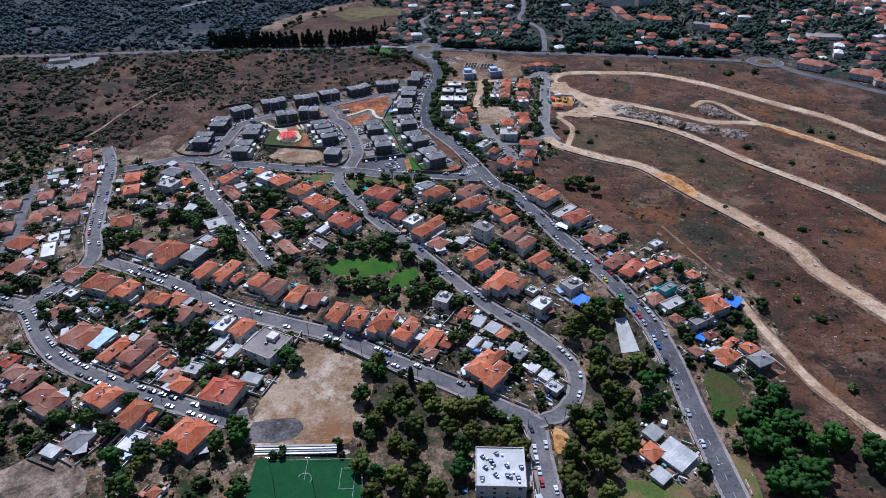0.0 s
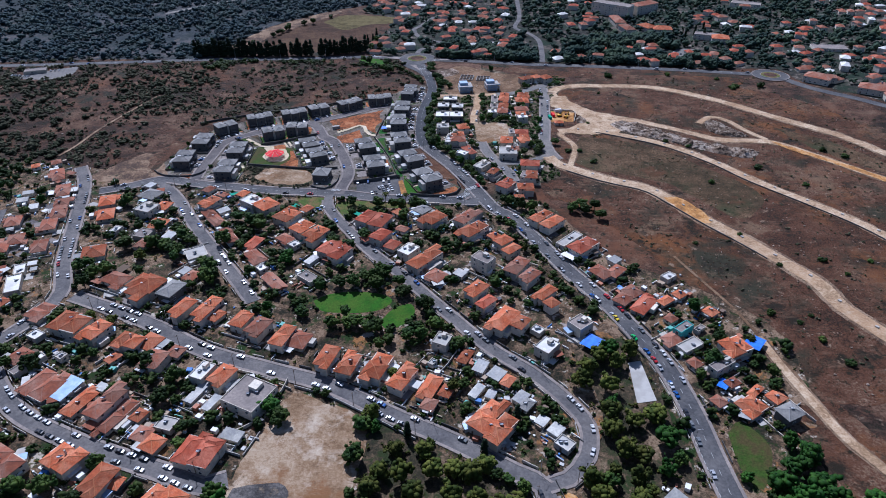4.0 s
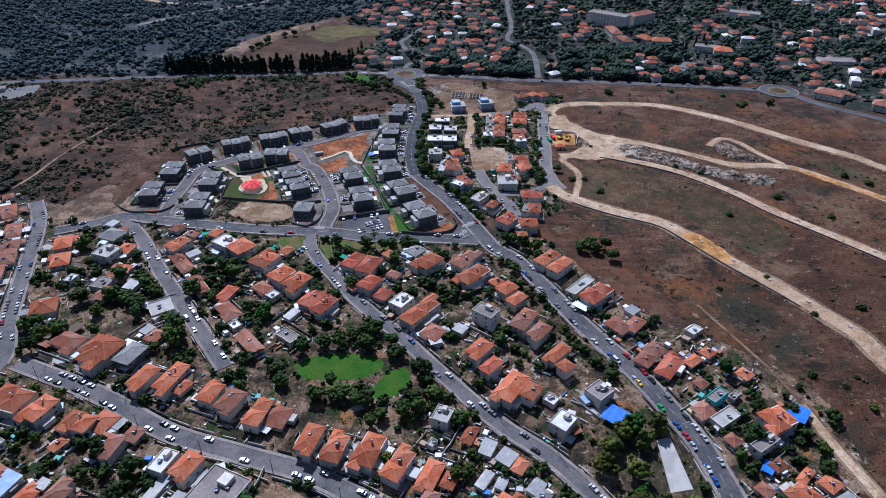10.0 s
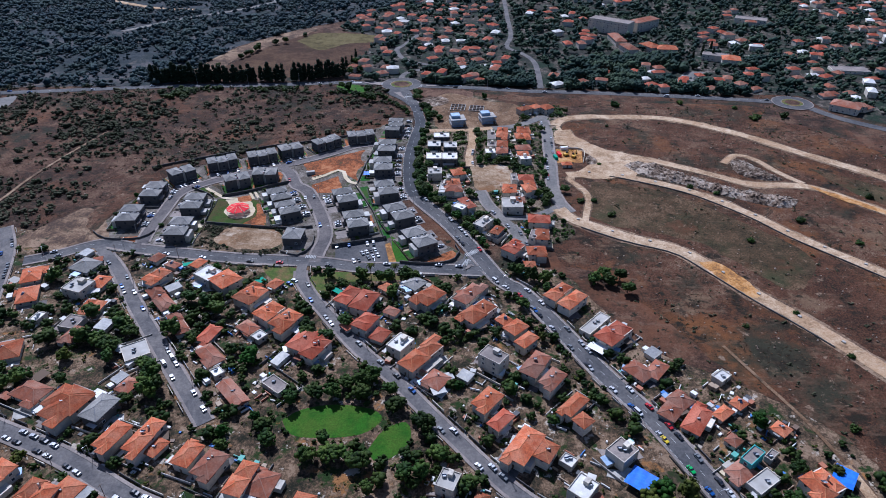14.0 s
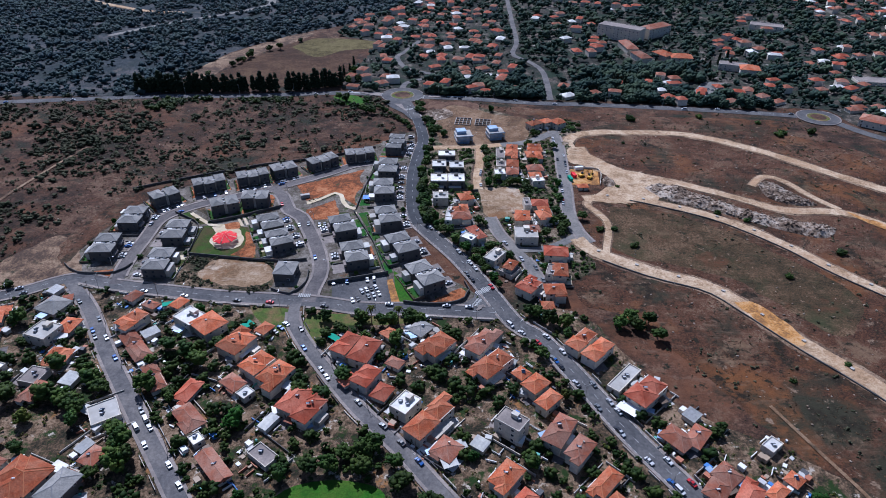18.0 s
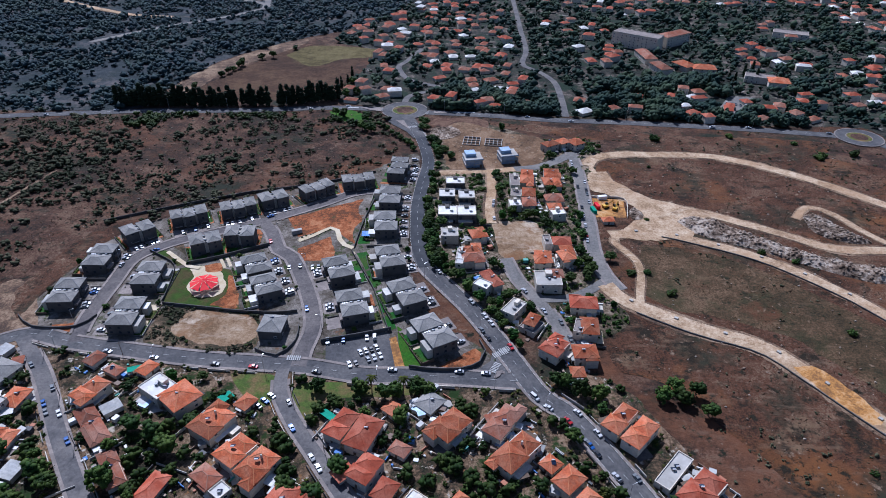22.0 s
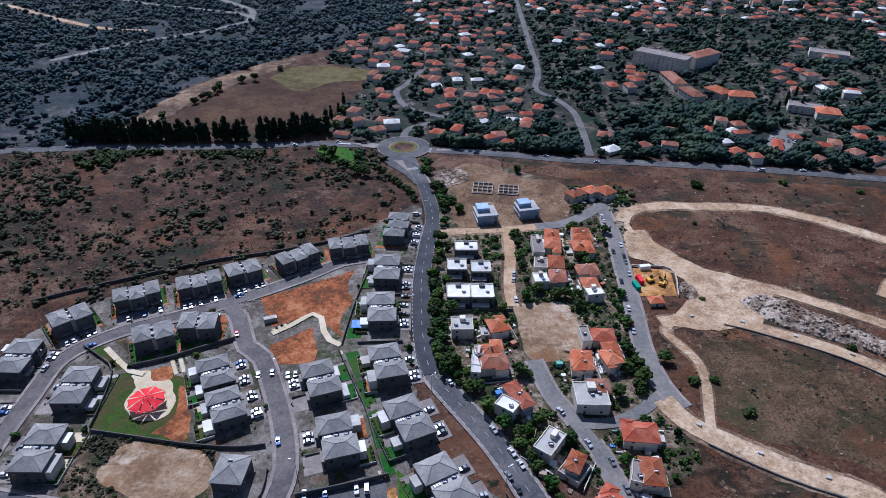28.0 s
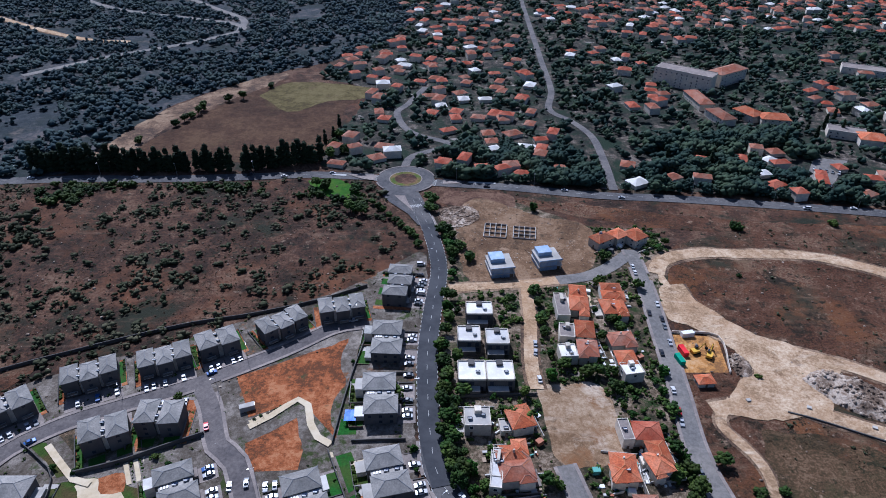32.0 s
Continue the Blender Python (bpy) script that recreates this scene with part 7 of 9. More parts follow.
TREES = {}
for kind, form, material, words in (("leaf", "leaf", "leaf", "dark green broadleaf tree in a yard"), ("pine", "pine", "pine", "olive green pine tree with an uneven crown"),
                                    ("bright", "leaf", "bright", "fresh green broadleaf tree with a dense crown"), ("bush", "bush", "leaf", "rounded thorn bush"), ("cypress", "cypress", "cypress", "tall narrow dark cypress tree")):
    TREES[kind] = [(crown_mesh(form, M[material]), trunk_mesh(form)) for _ in range(3)]
TREE_WORDS = {"leaf": "dark green broadleaf tree with a dense crown", "pine": "olive green pine tree with an uneven crown",
              "bush": "rounded dark green thorn bush on dry ground", "bright": "fresh green broadleaf tree with a full crown", "cypress": "tall narrow blackish cypress tree"}
TREE_COUNT = [0]


def tree(kind, x, y, r):
    low = 0.85 if kind == "casuarina" else 1.0
    kind = "cypress" if kind == "casuarina" else kind
    cm, tm = TREES[kind][plant_rng.randint(3)]
    o = tagged(new({"leaf": "broadleaf_tree", "bush": "thorn_bush", "bright": "green_tree", "pine": "pine_tree", "cypress": "cypress_tree"}[kind]), TREE_WORDS[kind], "tree")
    s = r * plant_rng.uniform(0.9, 1.1)
    o.matrix_world = Matrix.LocRotScale((x, y, ter(x, y)), Euler((0, 0, plant_rng.uniform(0, 6.28))), (s, s, s * low * plant_rng.uniform(0.8, 1.2)))
    part("trunk", tm, o)
    part("crown", cm, o)
    FOOT.append((x, y, r * 0.6))
    TREE_COUNT[0] += 1


def palm(x, y, h):
    o = tagged(new("palm_tree"), "tall palm with a drooping frond crown", "palm tree")
    o.matrix_world = pose(x, y, ter(x, y))
    vs, fs = [], []
    tube(vs, fs, (0, 0, -0.2), (0.2, 0.1, h), 0.28, 0.18, 8)
    part("trunk", mesh_of("trunk", vs, fs, M["bark"]), o)
    for k in range(18):
        a, up = k * 2.4, plant_rng.uniform(-0.2, 0.9)
        vs, fs = [], []
        for j in range(6):
            t = j / 5
            rr = 2.6 * t
            px, py, pz = 0.2 + rr * math.cos(a), 0.1 + rr * math.sin(a), h + up * 2 * t - 2.2 * t * t
            w = 0.42 * math.sin(math.pi * (0.15 + 0.8 * t))
            vs += [(px - w * math.sin(a), py + w * math.cos(a), pz - 0.15), (px, py, pz + 0.05), (px + w * math.sin(a), py - w * math.cos(a), pz - 0.15)]
        for j in range(5):
            b = 3 * j
            fs += [(b, b + 1, b + 4, b + 3), (b + 1, b + 2, b + 5, b + 4)]
        part("frond", mesh_of("frond", vs, fs, M["pine"]), o)


def free(x, y, r):
    return road_gap(x, y) > r * 0.55 and not any(abs(x - a) < r + b and abs(y - c) < r + b and math.hypot(x - a, y - c) < b + r * 0.5 for a, c, b in FOOT)



# ---- single things ----


def awning(x, y, r):
    """A star-shaped red shade sail over a playground, on steel posts."""
    o = tagged(new("playground_awning"), "red star-shaped shade awning over a playground", "awning")
    o.matrix_world = pose(x, y, ter(x, y))
    for k in range(8):
        a0, a1 = k * math.pi / 4, (k + 0.86) * math.pi / 4
        am = (a0 + a1) / 2
        vs = [(0, 0, 5.6), (r * math.cos(a0), r * math.sin(a0), 3.4), (r * 0.88 * math.cos(am), r * 0.88 * math.sin(am), 3.5), (r * math.cos(a1), r * math.sin(a1), 3.4)]
        vs += [(p, q, s - 0.06) for p, q, s in vs]
        part("sail", mesh_of("sail", vs, [(0, 1, 2), (0, 2, 3), (4, 6, 5), (4, 7, 6), (1, 5, 6, 2), (2, 6, 7, 3)], M["redcloth"]), o)
        v2, f2 = [], []
        tube(v2, f2, (r * math.cos(a0), r * math.sin(a0), -0.2), (r * math.cos(a0), r * math.sin(a0), 3.5), 0.08, 0.07)
        part("post", mesh_of("post", v2, f2, M["steel"]), o)
    vs, fs = [], []
    tube(vs, fs, (0, 0, -0.2), (0, 0, 5.8), 0.12, 0.1)
    part("mast", mesh_of("mast", vs, fs, M["steel"]), o)


def tarp(x, y, rot, w, d, z, material, label):
    """A sagging sheet stretched on four posts."""
    o = tagged(new("tarpaulin"), label, "tarpaulin")
    o.matrix_world = pose(x, y, ter(x, y), 0, 0, rot)
    vs, fs, n = [], [], 8
    for j in range(n + 1):
        for i in range(n + 1):
            u, v = i / n, j / n
            vs.append(((u - 0.5) * w, (v - 0.5) * d, z - 1.2 * u * (1 - u) * v * (1 - v) * 4 * 0.5 + 0.12 * noise.noise((u * 5, v * 5, x))))
    fs = [(j * (n + 1) + i, j * (n + 1) + i + 1, (j + 1) * (n + 1) + i + 1, (j + 1) * (n + 1) + i) for j in range(n) for i in range(n)]
    part("sheet", mesh_of("sheet", vs, fs, M[material]), o)
    for i in (-0.5, 0.5):
        for j in (-0.5, 0.5):
            v2, f2 = [], []
            tube(v2, f2, (i * w, j * d, -0.3), (i * w, j * d, z), 0.06, 0.05)
            part("post", mesh_of("post", v2, f2, M["steel"]), o)


def bleachers(x0, y0, x1, y1):
    o = tagged(new("bleachers"), "three long white concrete steps beside the football pitch", "bleachers")
    L = math.hypot(x1 - x0, y1 - y0)
    o.matrix_world = pose((x0 + x1) / 2, (y0 + y1) / 2, ter(x0, y0) + 0.05, 0, 0, math.degrees(math.atan2(y1 - y0, x1 - x0)))
    for k in range(4):
        part("step", box_mesh("step", -L / 2, L / 2, k * 0.95, k * 0.95 + 0.85, -0.4, 0.35 + 0.42 * k, M["white" if k % 2 == 0 else "concrete"]), o)


def pitch_lines(x, y, rot, w, d):
    """White lines of a small pitch, w long."""
    o = tagged(new("pitch_marking"), "white line markings on the green pitch", "marking")
    o.matrix_world = pose(x, y, ter(x, y) + 0.16, 0, 0, rot)
    for x0, x1, y0, y1 in ((-w / 2, w / 2, -d / 2, -d / 2 + 0.12), (-w / 2, w / 2, d / 2 - 0.12, d / 2), (-w / 2, -w / 2 + 0.12, -d / 2, d / 2), (w / 2 - 0.12, w / 2, -d / 2, d / 2), (-0.06, 0.06, -d / 2, d / 2),
                           (w / 2 - 6, w / 2 - 5.88, -5, 5), (-w / 2 + 5.88, -w / 2 + 6, -5, 5), (-w / 2, -w / 2 + 6, 5, 5.12), (-w / 2, -w / 2 + 6, -5.12, -5), (w / 2 - 6, w / 2, 5, 5.12), (w / 2 - 6, w / 2, -5.12, -5)):
        part("line", box_mesh("line", x0, x1, y0, y1, -0.01, 0.01, M["paint"]), o)
    vs, fs = [], []
    for k in range(32):
        a = 2 * math.pi * k / 32
        vs += [(3 * math.cos(a), 3 * math.sin(a), 0.01), (2.86 * math.cos(a), 2.86 * math.sin(a), 0.01)]
    fs = [(2 * k, (2 * k + 2) % 64, (2 * k + 3) % 64, 2 * k + 1) for k in range(32)]
    part("circle", mesh_of("circle", vs, fs, M["paint"]), o)


def floodlight(x, y, h):
    o = tagged(new("floodlight"), "tall dark floodlight mast beside the pitch", "floodlight", "pitch floodlights")
    o.matrix_world = pose(x, y, ter(x, y))
    vs, fs = [], []
    tube(vs, fs, (0, 0, -0.2), (0, 0, h), 0.16, 0.1)
    part("mast", mesh_of("mast", vs, fs, M["steel"]), o)
    for k in (-1, 1):
        part("lamp", box_mesh("lamp", k * 0.6 - 0.35, k * 0.6 + 0.35, -0.15, 0.1, h - 0.2, h + 0.35, M["steel"]), o)


def chain_fence(x0, y0, x1, y1, h=2.2, step=4.0, material="steel"):
    """A fence of posts and rails."""
    o = tagged(new("fence"), "thin grey wire fence on steel posts", "fence")
    L = math.hypot(x1 - x0, y1 - y0)
    n = max(2, int(L / step))
    for k in range(n + 1):
        u = k / n
        px, py = x0 + (x1 - x0) * u, y0 + (y1 - y0) * u
        part("post", box_mesh("post", px - 0.06, px + 0.06, py - 0.06, py + 0.06, ter(px, py) - 0.2, ter(px, py) + h, M[material]), o)
    for z in (0.3, h * 0.5, h - 0.1):
        vs, fs = [], []
        tube(vs, fs, (x0, y0, ter(x0, y0) + z), (x1, y1, ter(x1, y1) + z), 0.035, 0.035, 4)
        part("rail", mesh_of("rail", vs, fs, M[material]), o)


def wall_line(material, h, thick, label, *pts):
    """A retaining or boundary wall along a line."""
    line = catmull(list(pts), 5.0)
    vs, fs = [], []
    for i, p in enumerate(line):
        t = (line[min(i + 1, len(line) - 1)] - line[max(i - 1, 0)]).normalized()
        nx, ny = -t.y * thick / 2, t.x * thick / 2
        z = ter(p.x, p.y)
        vs += [(p.x - nx, p.y - ny, z - 0.4), (p.x + nx, p.y + ny, z - 0.4), (p.x - nx, p.y - ny, z + h), (p.x + nx, p.y + ny, z + h)]
    for i in range(len(line) - 1):
        a = 4 * i
        fs += [(a, a + 4, a + 6, a + 2), (a + 1, a + 3, a + 7, a + 5), (a + 2, a + 6, a + 7, a + 3)]
    fs += [(0, 2, 3, 1), (len(vs) - 4, len(vs) - 3, len(vs) - 1, len(vs) - 2)]
    structure("wall_boundary", mesh_of("wall_boundary", vs, fs, M[material]), label)


def long_block(x0, y0, x1, y1, d, storeys, roof, label):
    """A long building between two ends, with rows of windows."""
    L = math.hypot(x1 - x0, y1 - y0)
    rot = math.degrees(math.atan2(y1 - y0, x1 - x0))
    x, y, top = (x0 + x1) / 2, (y0 + y1) / 2, storeys * 3.1 + 0.3
    o = tagged(new("large_building"), label, "building")
    o.matrix_world = pose(x, y, ter(x, y) - 0.3, 0, 0, rot)
    for u in np.arange(-L / 2, L / 2 + 0.1, d):
        FOOT.append((x + u * math.cos(radians(rot)), y + u * math.sin(radians(rot)), d * 0.6))
    part("wall", box_mesh("wall", -L / 2, L / 2, -d / 2, d / 2, 0, top - 0.1, M["wall"]), o)
    if roof == "flat":
        part("roof", box_mesh("roof", -L / 2 + 0.3, L / 2 - 0.3, -d / 2 + 0.3, d / 2 - 0.3, top - 0.12, top + 0.05, M["pavement"]), o)
        for s in (-1, 1):
            part("parapet", box_mesh("parapet", -L / 2, L / 2, s * (d / 2 - 0.12) - 0.15, s * (d / 2 - 0.12) + 0.15, top - 0.2, top + 0.6, M["wall"]), o)
    else:
        part("roof", hip_mesh(L, d, top, 0.4, M[roof], 0.6), o)
    windows(o, L, d, 0.5, storeys, random.Random(int(x)), 0, 0, False, 4.5, (0,))
    return o


def digger(x, y, rot):
    """A tracked excavator at rest."""
    o = tagged(new("excavator"), "yellow tracked excavator resting in the works yard", "excavator")
    o.matrix_world = pose(x, y, ter(x, y) + 0.08, 0, 0, rot)
    for s in (-1, 1):
        part("track", box_mesh("track", -2.0, 2.0, s * 1.1 - 0.3, s * 1.1 + 0.3, 0, 0.9, M["tyre"]), o)
    part("body", box_mesh("body", -2.2, 1.2, -1.3, 1.3, 0.95, 2.1, M["yellow"]), o)
    part("cab", box_mesh("cab", 0.0, 1.5, 0.3, 1.3, 2.1, 3.3, M["glass"]), o)
    for n, a, b in (("boom", (1.0, 0, 1.8), (4.4, 0, 4.4)), ("stick", (4.4, 0, 4.4), (6.2, 0, 1.6))):
        vs, fs = [], []
        tube(vs, fs, a, b, 0.38, 0.26, 4)
        part(n, mesh_of(n, vs, fs, M["yellow"]), o)
    part("bucket", box_mesh("bucket", 5.6, 6.5, -0.6, 0.6, 0.5, 1.6, M["tyre"]), o)


def container(x, y, rot, material, label):
    o = tagged(new("shipping_container"), label, "container")
    o.matrix_world = pose(x, y, ter(x, y) + 0.1, 0, 0, rot)
    part("box", box_mesh("box", -3, 3, -1.2, 1.2, 0, 2.5, M[material]), o)
    for k in range(7):
        part("rib", box_mesh("rib", -2.8 + k * 0.9, -2.6 + k * 0.9, -1.25, 1.25, 0.1, 2.45, M[material]), o)
    part("door", box_mesh("door", 2.98, 3.05, -1.0, 1.0, 0.15, 2.3, M["steel"]), o)




def terrace_steps(x0, y0, x1, y1, n, deep):
    """A stepped garden of cream stone strips with clipped plants between them."""
    o = tagged(new("stepped_garden"), "cream stone garden steps with planted strips between", "steps")
    L = math.hypot(x1 - x0, y1 - y0)
    o.matrix_world = pose(x0, y0, ter(x0, y0), 0, 0, math.degrees(math.atan2(y1 - y0, x1 - x0)))
    for k in range(n):
        u = L * k / n
        part("step", box_mesh("step", u, u + L / n * 0.5, -deep / 2, deep / 2, -0.3, 0.4, M["sandpath"]), o)
        v, f = clumps([(u + L / n * 0.75 + plant_rng.uniform(-0.3, 0.3), plant_rng.uniform(-deep / 2, deep / 2), 0.4) for _ in range(10)], plant_rng.uniform(0.25, 0.6, 10), 0.8, 0.4)
        tagged(part("planting", fast_mesh("planting", v, f, M["leaf"]), o), "low clipped green plants", "", "", "stuff")


def parking_lines(x0, y0, x1, y1, n, deep):
    """White lines between parking bays."""
    o = tagged(new("parking_marking"), "white painted lines between parking bays", "marking")
    L = math.hypot(x1 - x0, y1 - y0)
    o.matrix_world = pose(x0, y0, ter(x0, y0) + 0.24, 0, 0, math.degrees(math.atan2(y1 - y0, x1 - x0)))
    for k in range(n + 1):
        part("line", box_mesh("line", L * k / n - 0.07, L * k / n + 0.07, -deep / 2, deep / 2, -0.01, 0.01, M["paint"]), o)


awning(-95.7, -264.7, 7.8)
tarp(118.5, -476.4, -40, 10.35, 10.35, 2.6, "bluecloth", "bright blue tarpaulin stretched over a yard")
tarp(198.3, -477.1, -40, 8.05, 10.35, 3.2, "bluecloth", "bright blue tarpaulin beside a roof")
tarp(174.7, -504.1, -40, 4.6, 6.9, 2.5, "bluecloth", "blue tarpaulin over a yard")
tarp(116.5, -400.9, -45, 9.2, 6.9, 2.8, "white", "white shade sail beside the house")
tarp(-17.5, -355.1, -40, 6.9, 3.45, 2.6, "greencloth", "green shade net in a yard")
tarp(-108.0, -326.7, 20, 8.05, 3.45, 2.6, "greencloth", "green shade net along a yard")
tarp(-62.8, -344.6, -45, 4.6, 5.75, 2.6, "greencloth", "green shade net in a yard")
tarp(-13.8, -220.3, 0, 4.6, 5.75, 2.4, "bluecloth", "blue awning behind a grey house")
bleachers(-34.9, -581.4, 0.0, -579.5)
pitch_lines(-10.9, -592.8, 3.1, 41.4, 19.7)
floodlight(-23.7, -593.2, 13)
floodlight(-7.8, -592.4, 13)
chain_fence(10.9, -580.8, 16.3, -610.8, 4)
wall_line("stone", 1.8, 0.35, "grey stone boundary wall behind the estate", (-180.7, -192.7), (-163.7, -184.3), (-149.5, -178.0), (-123.7, -167.1), (-95.8, -156.9), (-67.8, -150.5), (-39.4, -140.7), (-15.3, -127.5))
wall_line("stone", 2.4, 0.4, "grey retaining wall above the car park", (-27.4, -309.6), (-10.3, -305.7), (5.6, -301.5))
wall_line("stone", 2, 0.4, "grey stone wall round the corner house", (15.0, -326.2), (23.6, -327.8), (38.3, -327.8), (47.4, -323.5), (50.4, -316.1), (48.0, -309.2))
wall_line("stone", 1.8, 0.35, "grey stone wall of the playground garden", (-113.8, -277.8), (-92.1, -282.1), (-72.1, -286.1), (-53.1, -288.1), (-42.5, -287.1))
wall_line("stone", 1.6, 0.35, "grey stone wall at the estate corner", (-184.0, -285.5), (-172.3, -294.6), (-150.7, -295.0), (-144.0, -286.2))
wall_line("stone", 1.6, 0.35, "curved stone wall at the grey house", (-57.9, -313.4), (-46.8, -318.2), (-39.7, -308.6), (-39.8, -297.6))
for i, lo, hi in ((FIELD_ROADS[0], 0.08, 0.8), (FIELD_ROADS[1], 0.06, 0.62)):
    pts = [(x, y) for x, y, _ in along(i, 9.0, -(LINES[i][1] + 0.6))]
    wall_line("stone", 0.9, 0.5, "low dark retaining wall below the dirt road", *pts[int(len(pts) * lo):int(len(pts) * hi)])
    for x, y, r in along(i, 24.0, LINES[i][1] * 0.35, 18.0):
        o = new("manhole_chamber", box_mesh("manhole_chamber", -0.9, 0.9, -0.7, 0.7, -0.1, 0.75, M["concrete"]))
        o.matrix_world = pose(x, y, ter(x, y) + 0.3, 0, 0, r)
        tagged(o, "pale concrete manhole chamber standing on the dirt road", "manhole", "manhole chambers")
wall_line("wall", 2, 0.3, "white wall round the large villa", (-50.7, -536.0), (-41.3, -529.6), (-33.9, -513.3), (-31.8, -502.7))
wall_line("concrete", 1.4, 0.35, "pale wall along the sandy plot", (-27.9, -506.7), (-10.8, -512.0), (8.0, -521.7), (31.6, -534.9))
wall_line("wall", 1.6, 0.3, "white wall of the works yard", (131.2, -162.4), (152.5, -165.0), (148.8, -189.6))
wall_line("stone", 1.5, 0.3, "garden wall of the blocks", (26.0, -209.2), (61.0, -206.6))
long_block(234.2, 216.2, 276.6, 183.3, 18.4, 5, "flat", "large pale five-storey building with many small windows")
long_block(283.9, 201.2, 316.8, 223.0, 16.1, 4, "oldtile", "pale wing of the large building under red tiles")
long_block(251.8, 170.3, 254.3, 134.3, 12.65, 2, "oldtile", "long low building with a faded red tiled roof")
long_block(254.8, 124.9, 260.3, 99.5, 12.65, 2, "oldtile", "long low building with a faded red tiled roof")
long_block(279.2, 128.1, 288.8, 108.7, 14.95, 2, "tile", "low public building with a red tiled roof")
long_block(288.8, 108.7, 310.9, 105.4, 14.95, 2, "tile", "low public building with a red tiled roof")
long_block(333.3, 85.2, 358.9, 74.1, 13.8, 2, "flat", "long dark-windowed flat building among trees")
long_block(349.0, 68.4, 367.2, 63.2, 16.1, 2, "tile", "public building with red tiles and white walls")
long_block(434.1, 251.5, 469.1, 234.0, 18.4, 2, "flat", "white flat public buildings on the slope")
long_block(399.4, -70.4, 417.6, -85.4, 16.1, 2, "oldtile", "pale two-storey building with red roof by the roundabout")
long_block(435.9, -104.1, 458.4, -119.0, 16.1, 2, "oldtile", "pale two-storey building with red roof by the roundabout")
long_block(-420.0, -52.0, -400.0, -44.0, 11.0, 1, "flat", "low white filling station with a flat roof")
bay_row(-429.0, -60.0, -411.0, -62.0, 7, 90, 0.9)
bay_row(-396.0, -44.0, -384.0, -40.0, 4, 90, 0.8)
long_block(454.6, 38.1, 491.3, 32.6, 18.4, 1, "flat", "white flat hall beyond the highway")
block = house("F", 69.2, -589.6, 0, 20, 19, 3)
for k in range(10):
    heater(block, -7.5 + (k % 4) * 4.6 + (k * 7 % 5) * 0.5, -6 + (k // 4) * 5.2 + (k * 3 % 4) * 0.6, 8.86, 180 + (k * 37 % 50))
for k in range(8):
    part("air_conditioner", box_mesh("air_conditioner", -8 + k * 2.1, -7.1 + k * 2.1, -7.5 + (k * 5 % 7) * 2.1, -6.8 + (k * 5 % 7) * 2.1, 8.8, 9.6, M["white"]), block)
def foundation(x, y, rot, w, d, nx, ny):
    """Bare footing walls of a house begun on the site."""
    o = tagged(new("foundation"), "bare concrete footing walls of a house being built", "foundation")
    o.matrix_world = pose(x, y, ter(x, y), 0, 0, rot)
    for k in range(nx + 1):
        u = -w / 2 + w * k / nx
        part("footing", box_mesh("footing", u - 0.2, u + 0.2, -d / 2, d / 2, -0.2, 1.1 + 0.2 * (k % 3), M["concrete"]), o)
    for k in range(ny + 1):
        v = -d / 2 + d * k / ny
        part("footing", box_mesh("footing", -w / 2, w / 2, v - 0.2, v + 0.2, -0.2, 1.0 + 0.15 * (k % 2), M["pavement"]), o)


foundation(55.5, -68.5, -8, 13.0, 15.0, 4, 3)
foundation(72.5, -71.0, -8, 13.0, 13.0, 4, 3)
digger(137.8, -176.3, 20)
digger(143.4, -178.8, 60)
container(138.0, -164.3, 10, "white", "white site container in the works yard")
container(132.0, -176.5, 100, "redcloth", "red site container in the works yard")
container(128.5, -182.4, 100, "greencloth", "green site container in the works yard")
house("O", 134.6, -196.1, 5, 7, 5, 1)
bay_row(-24.2, -309.0, 5.3, -305.8, 9, 90, 0.35)
bay_row(-10.4, -317.8, -0.7, -313.5, 5, 90, 0.8)
bay_row(-12.2, -324.4, 1.5, -318.9, 6, 90, 0.5)
bay_row(-48.5, -348.3, -44.0, -342.6, 3, 90, 1)
bay_row(-53.4, -249.9, -47.6, -248.8, 2, 90, 1)
bay_row(11.9, -106.4, 11.1, -144.0, 8, 90, 0.6)
bay_row(7.7, -171.1, 8.3, -225.6, 16, 90, 0.6)
bay_row(278.3, 2.1, 289.8, -6.3, 9, 90, 0.9)
bay_row(291.3, 20.1, 307.0, 11.2, 10, 90, 0.9)
bay_row(-40.5, -250.7, -30.9, -248.8, 4, 90, 0.8)
terrace_steps(-93.0, -243.0, -66.5, -229.0, 9, 10.5)
parking_lines(-61.9, -231.2, -56.1, -219.4, 5, 4.8)
wall_line("stone", 2.2, 0.4, "dark grey retaining wall below the grey houses", (-112.0, -242.2), (-102.7, -239.6), (-94.5, -236.9), (-82.4, -231.3), (-69.3, -225.8))
wall_line("stone", 1.7, 0.3, "dark garden fence of the playground", (-138.9, -227.4), (-127.0, -236.0), (-118.7, -244.3), (-115.5, -262.0), (-114.6, -276.5))
container(-55.7, -213.4, 20, "concrete", "small grey substation hut beside the red plot")
wall_line("stone", 1.8, 0.35, "grey stone wall between the estate gardens", (-20.5, -236.0), (-12.0, -256.0), (-5.0, -272.0), (1.0, -292.0), (4.5, -303.0))
wall_line("stone", 1.6, 0.35, "grey stone wall beside the red plot", (-19.5, -232.0), (-17.0, -205.0), (-13.0, -176.0), (-9.0, -158.0))
wall_line("stone", 1.4, 0.3, "grey wall between the grey houses", (-12.5, -231.5), (8.0, -231.0))
wall_line("stone", 1.4, 0.3, "grey wall between the grey houses", (-9.5, -195.5), (10.0, -195.0))
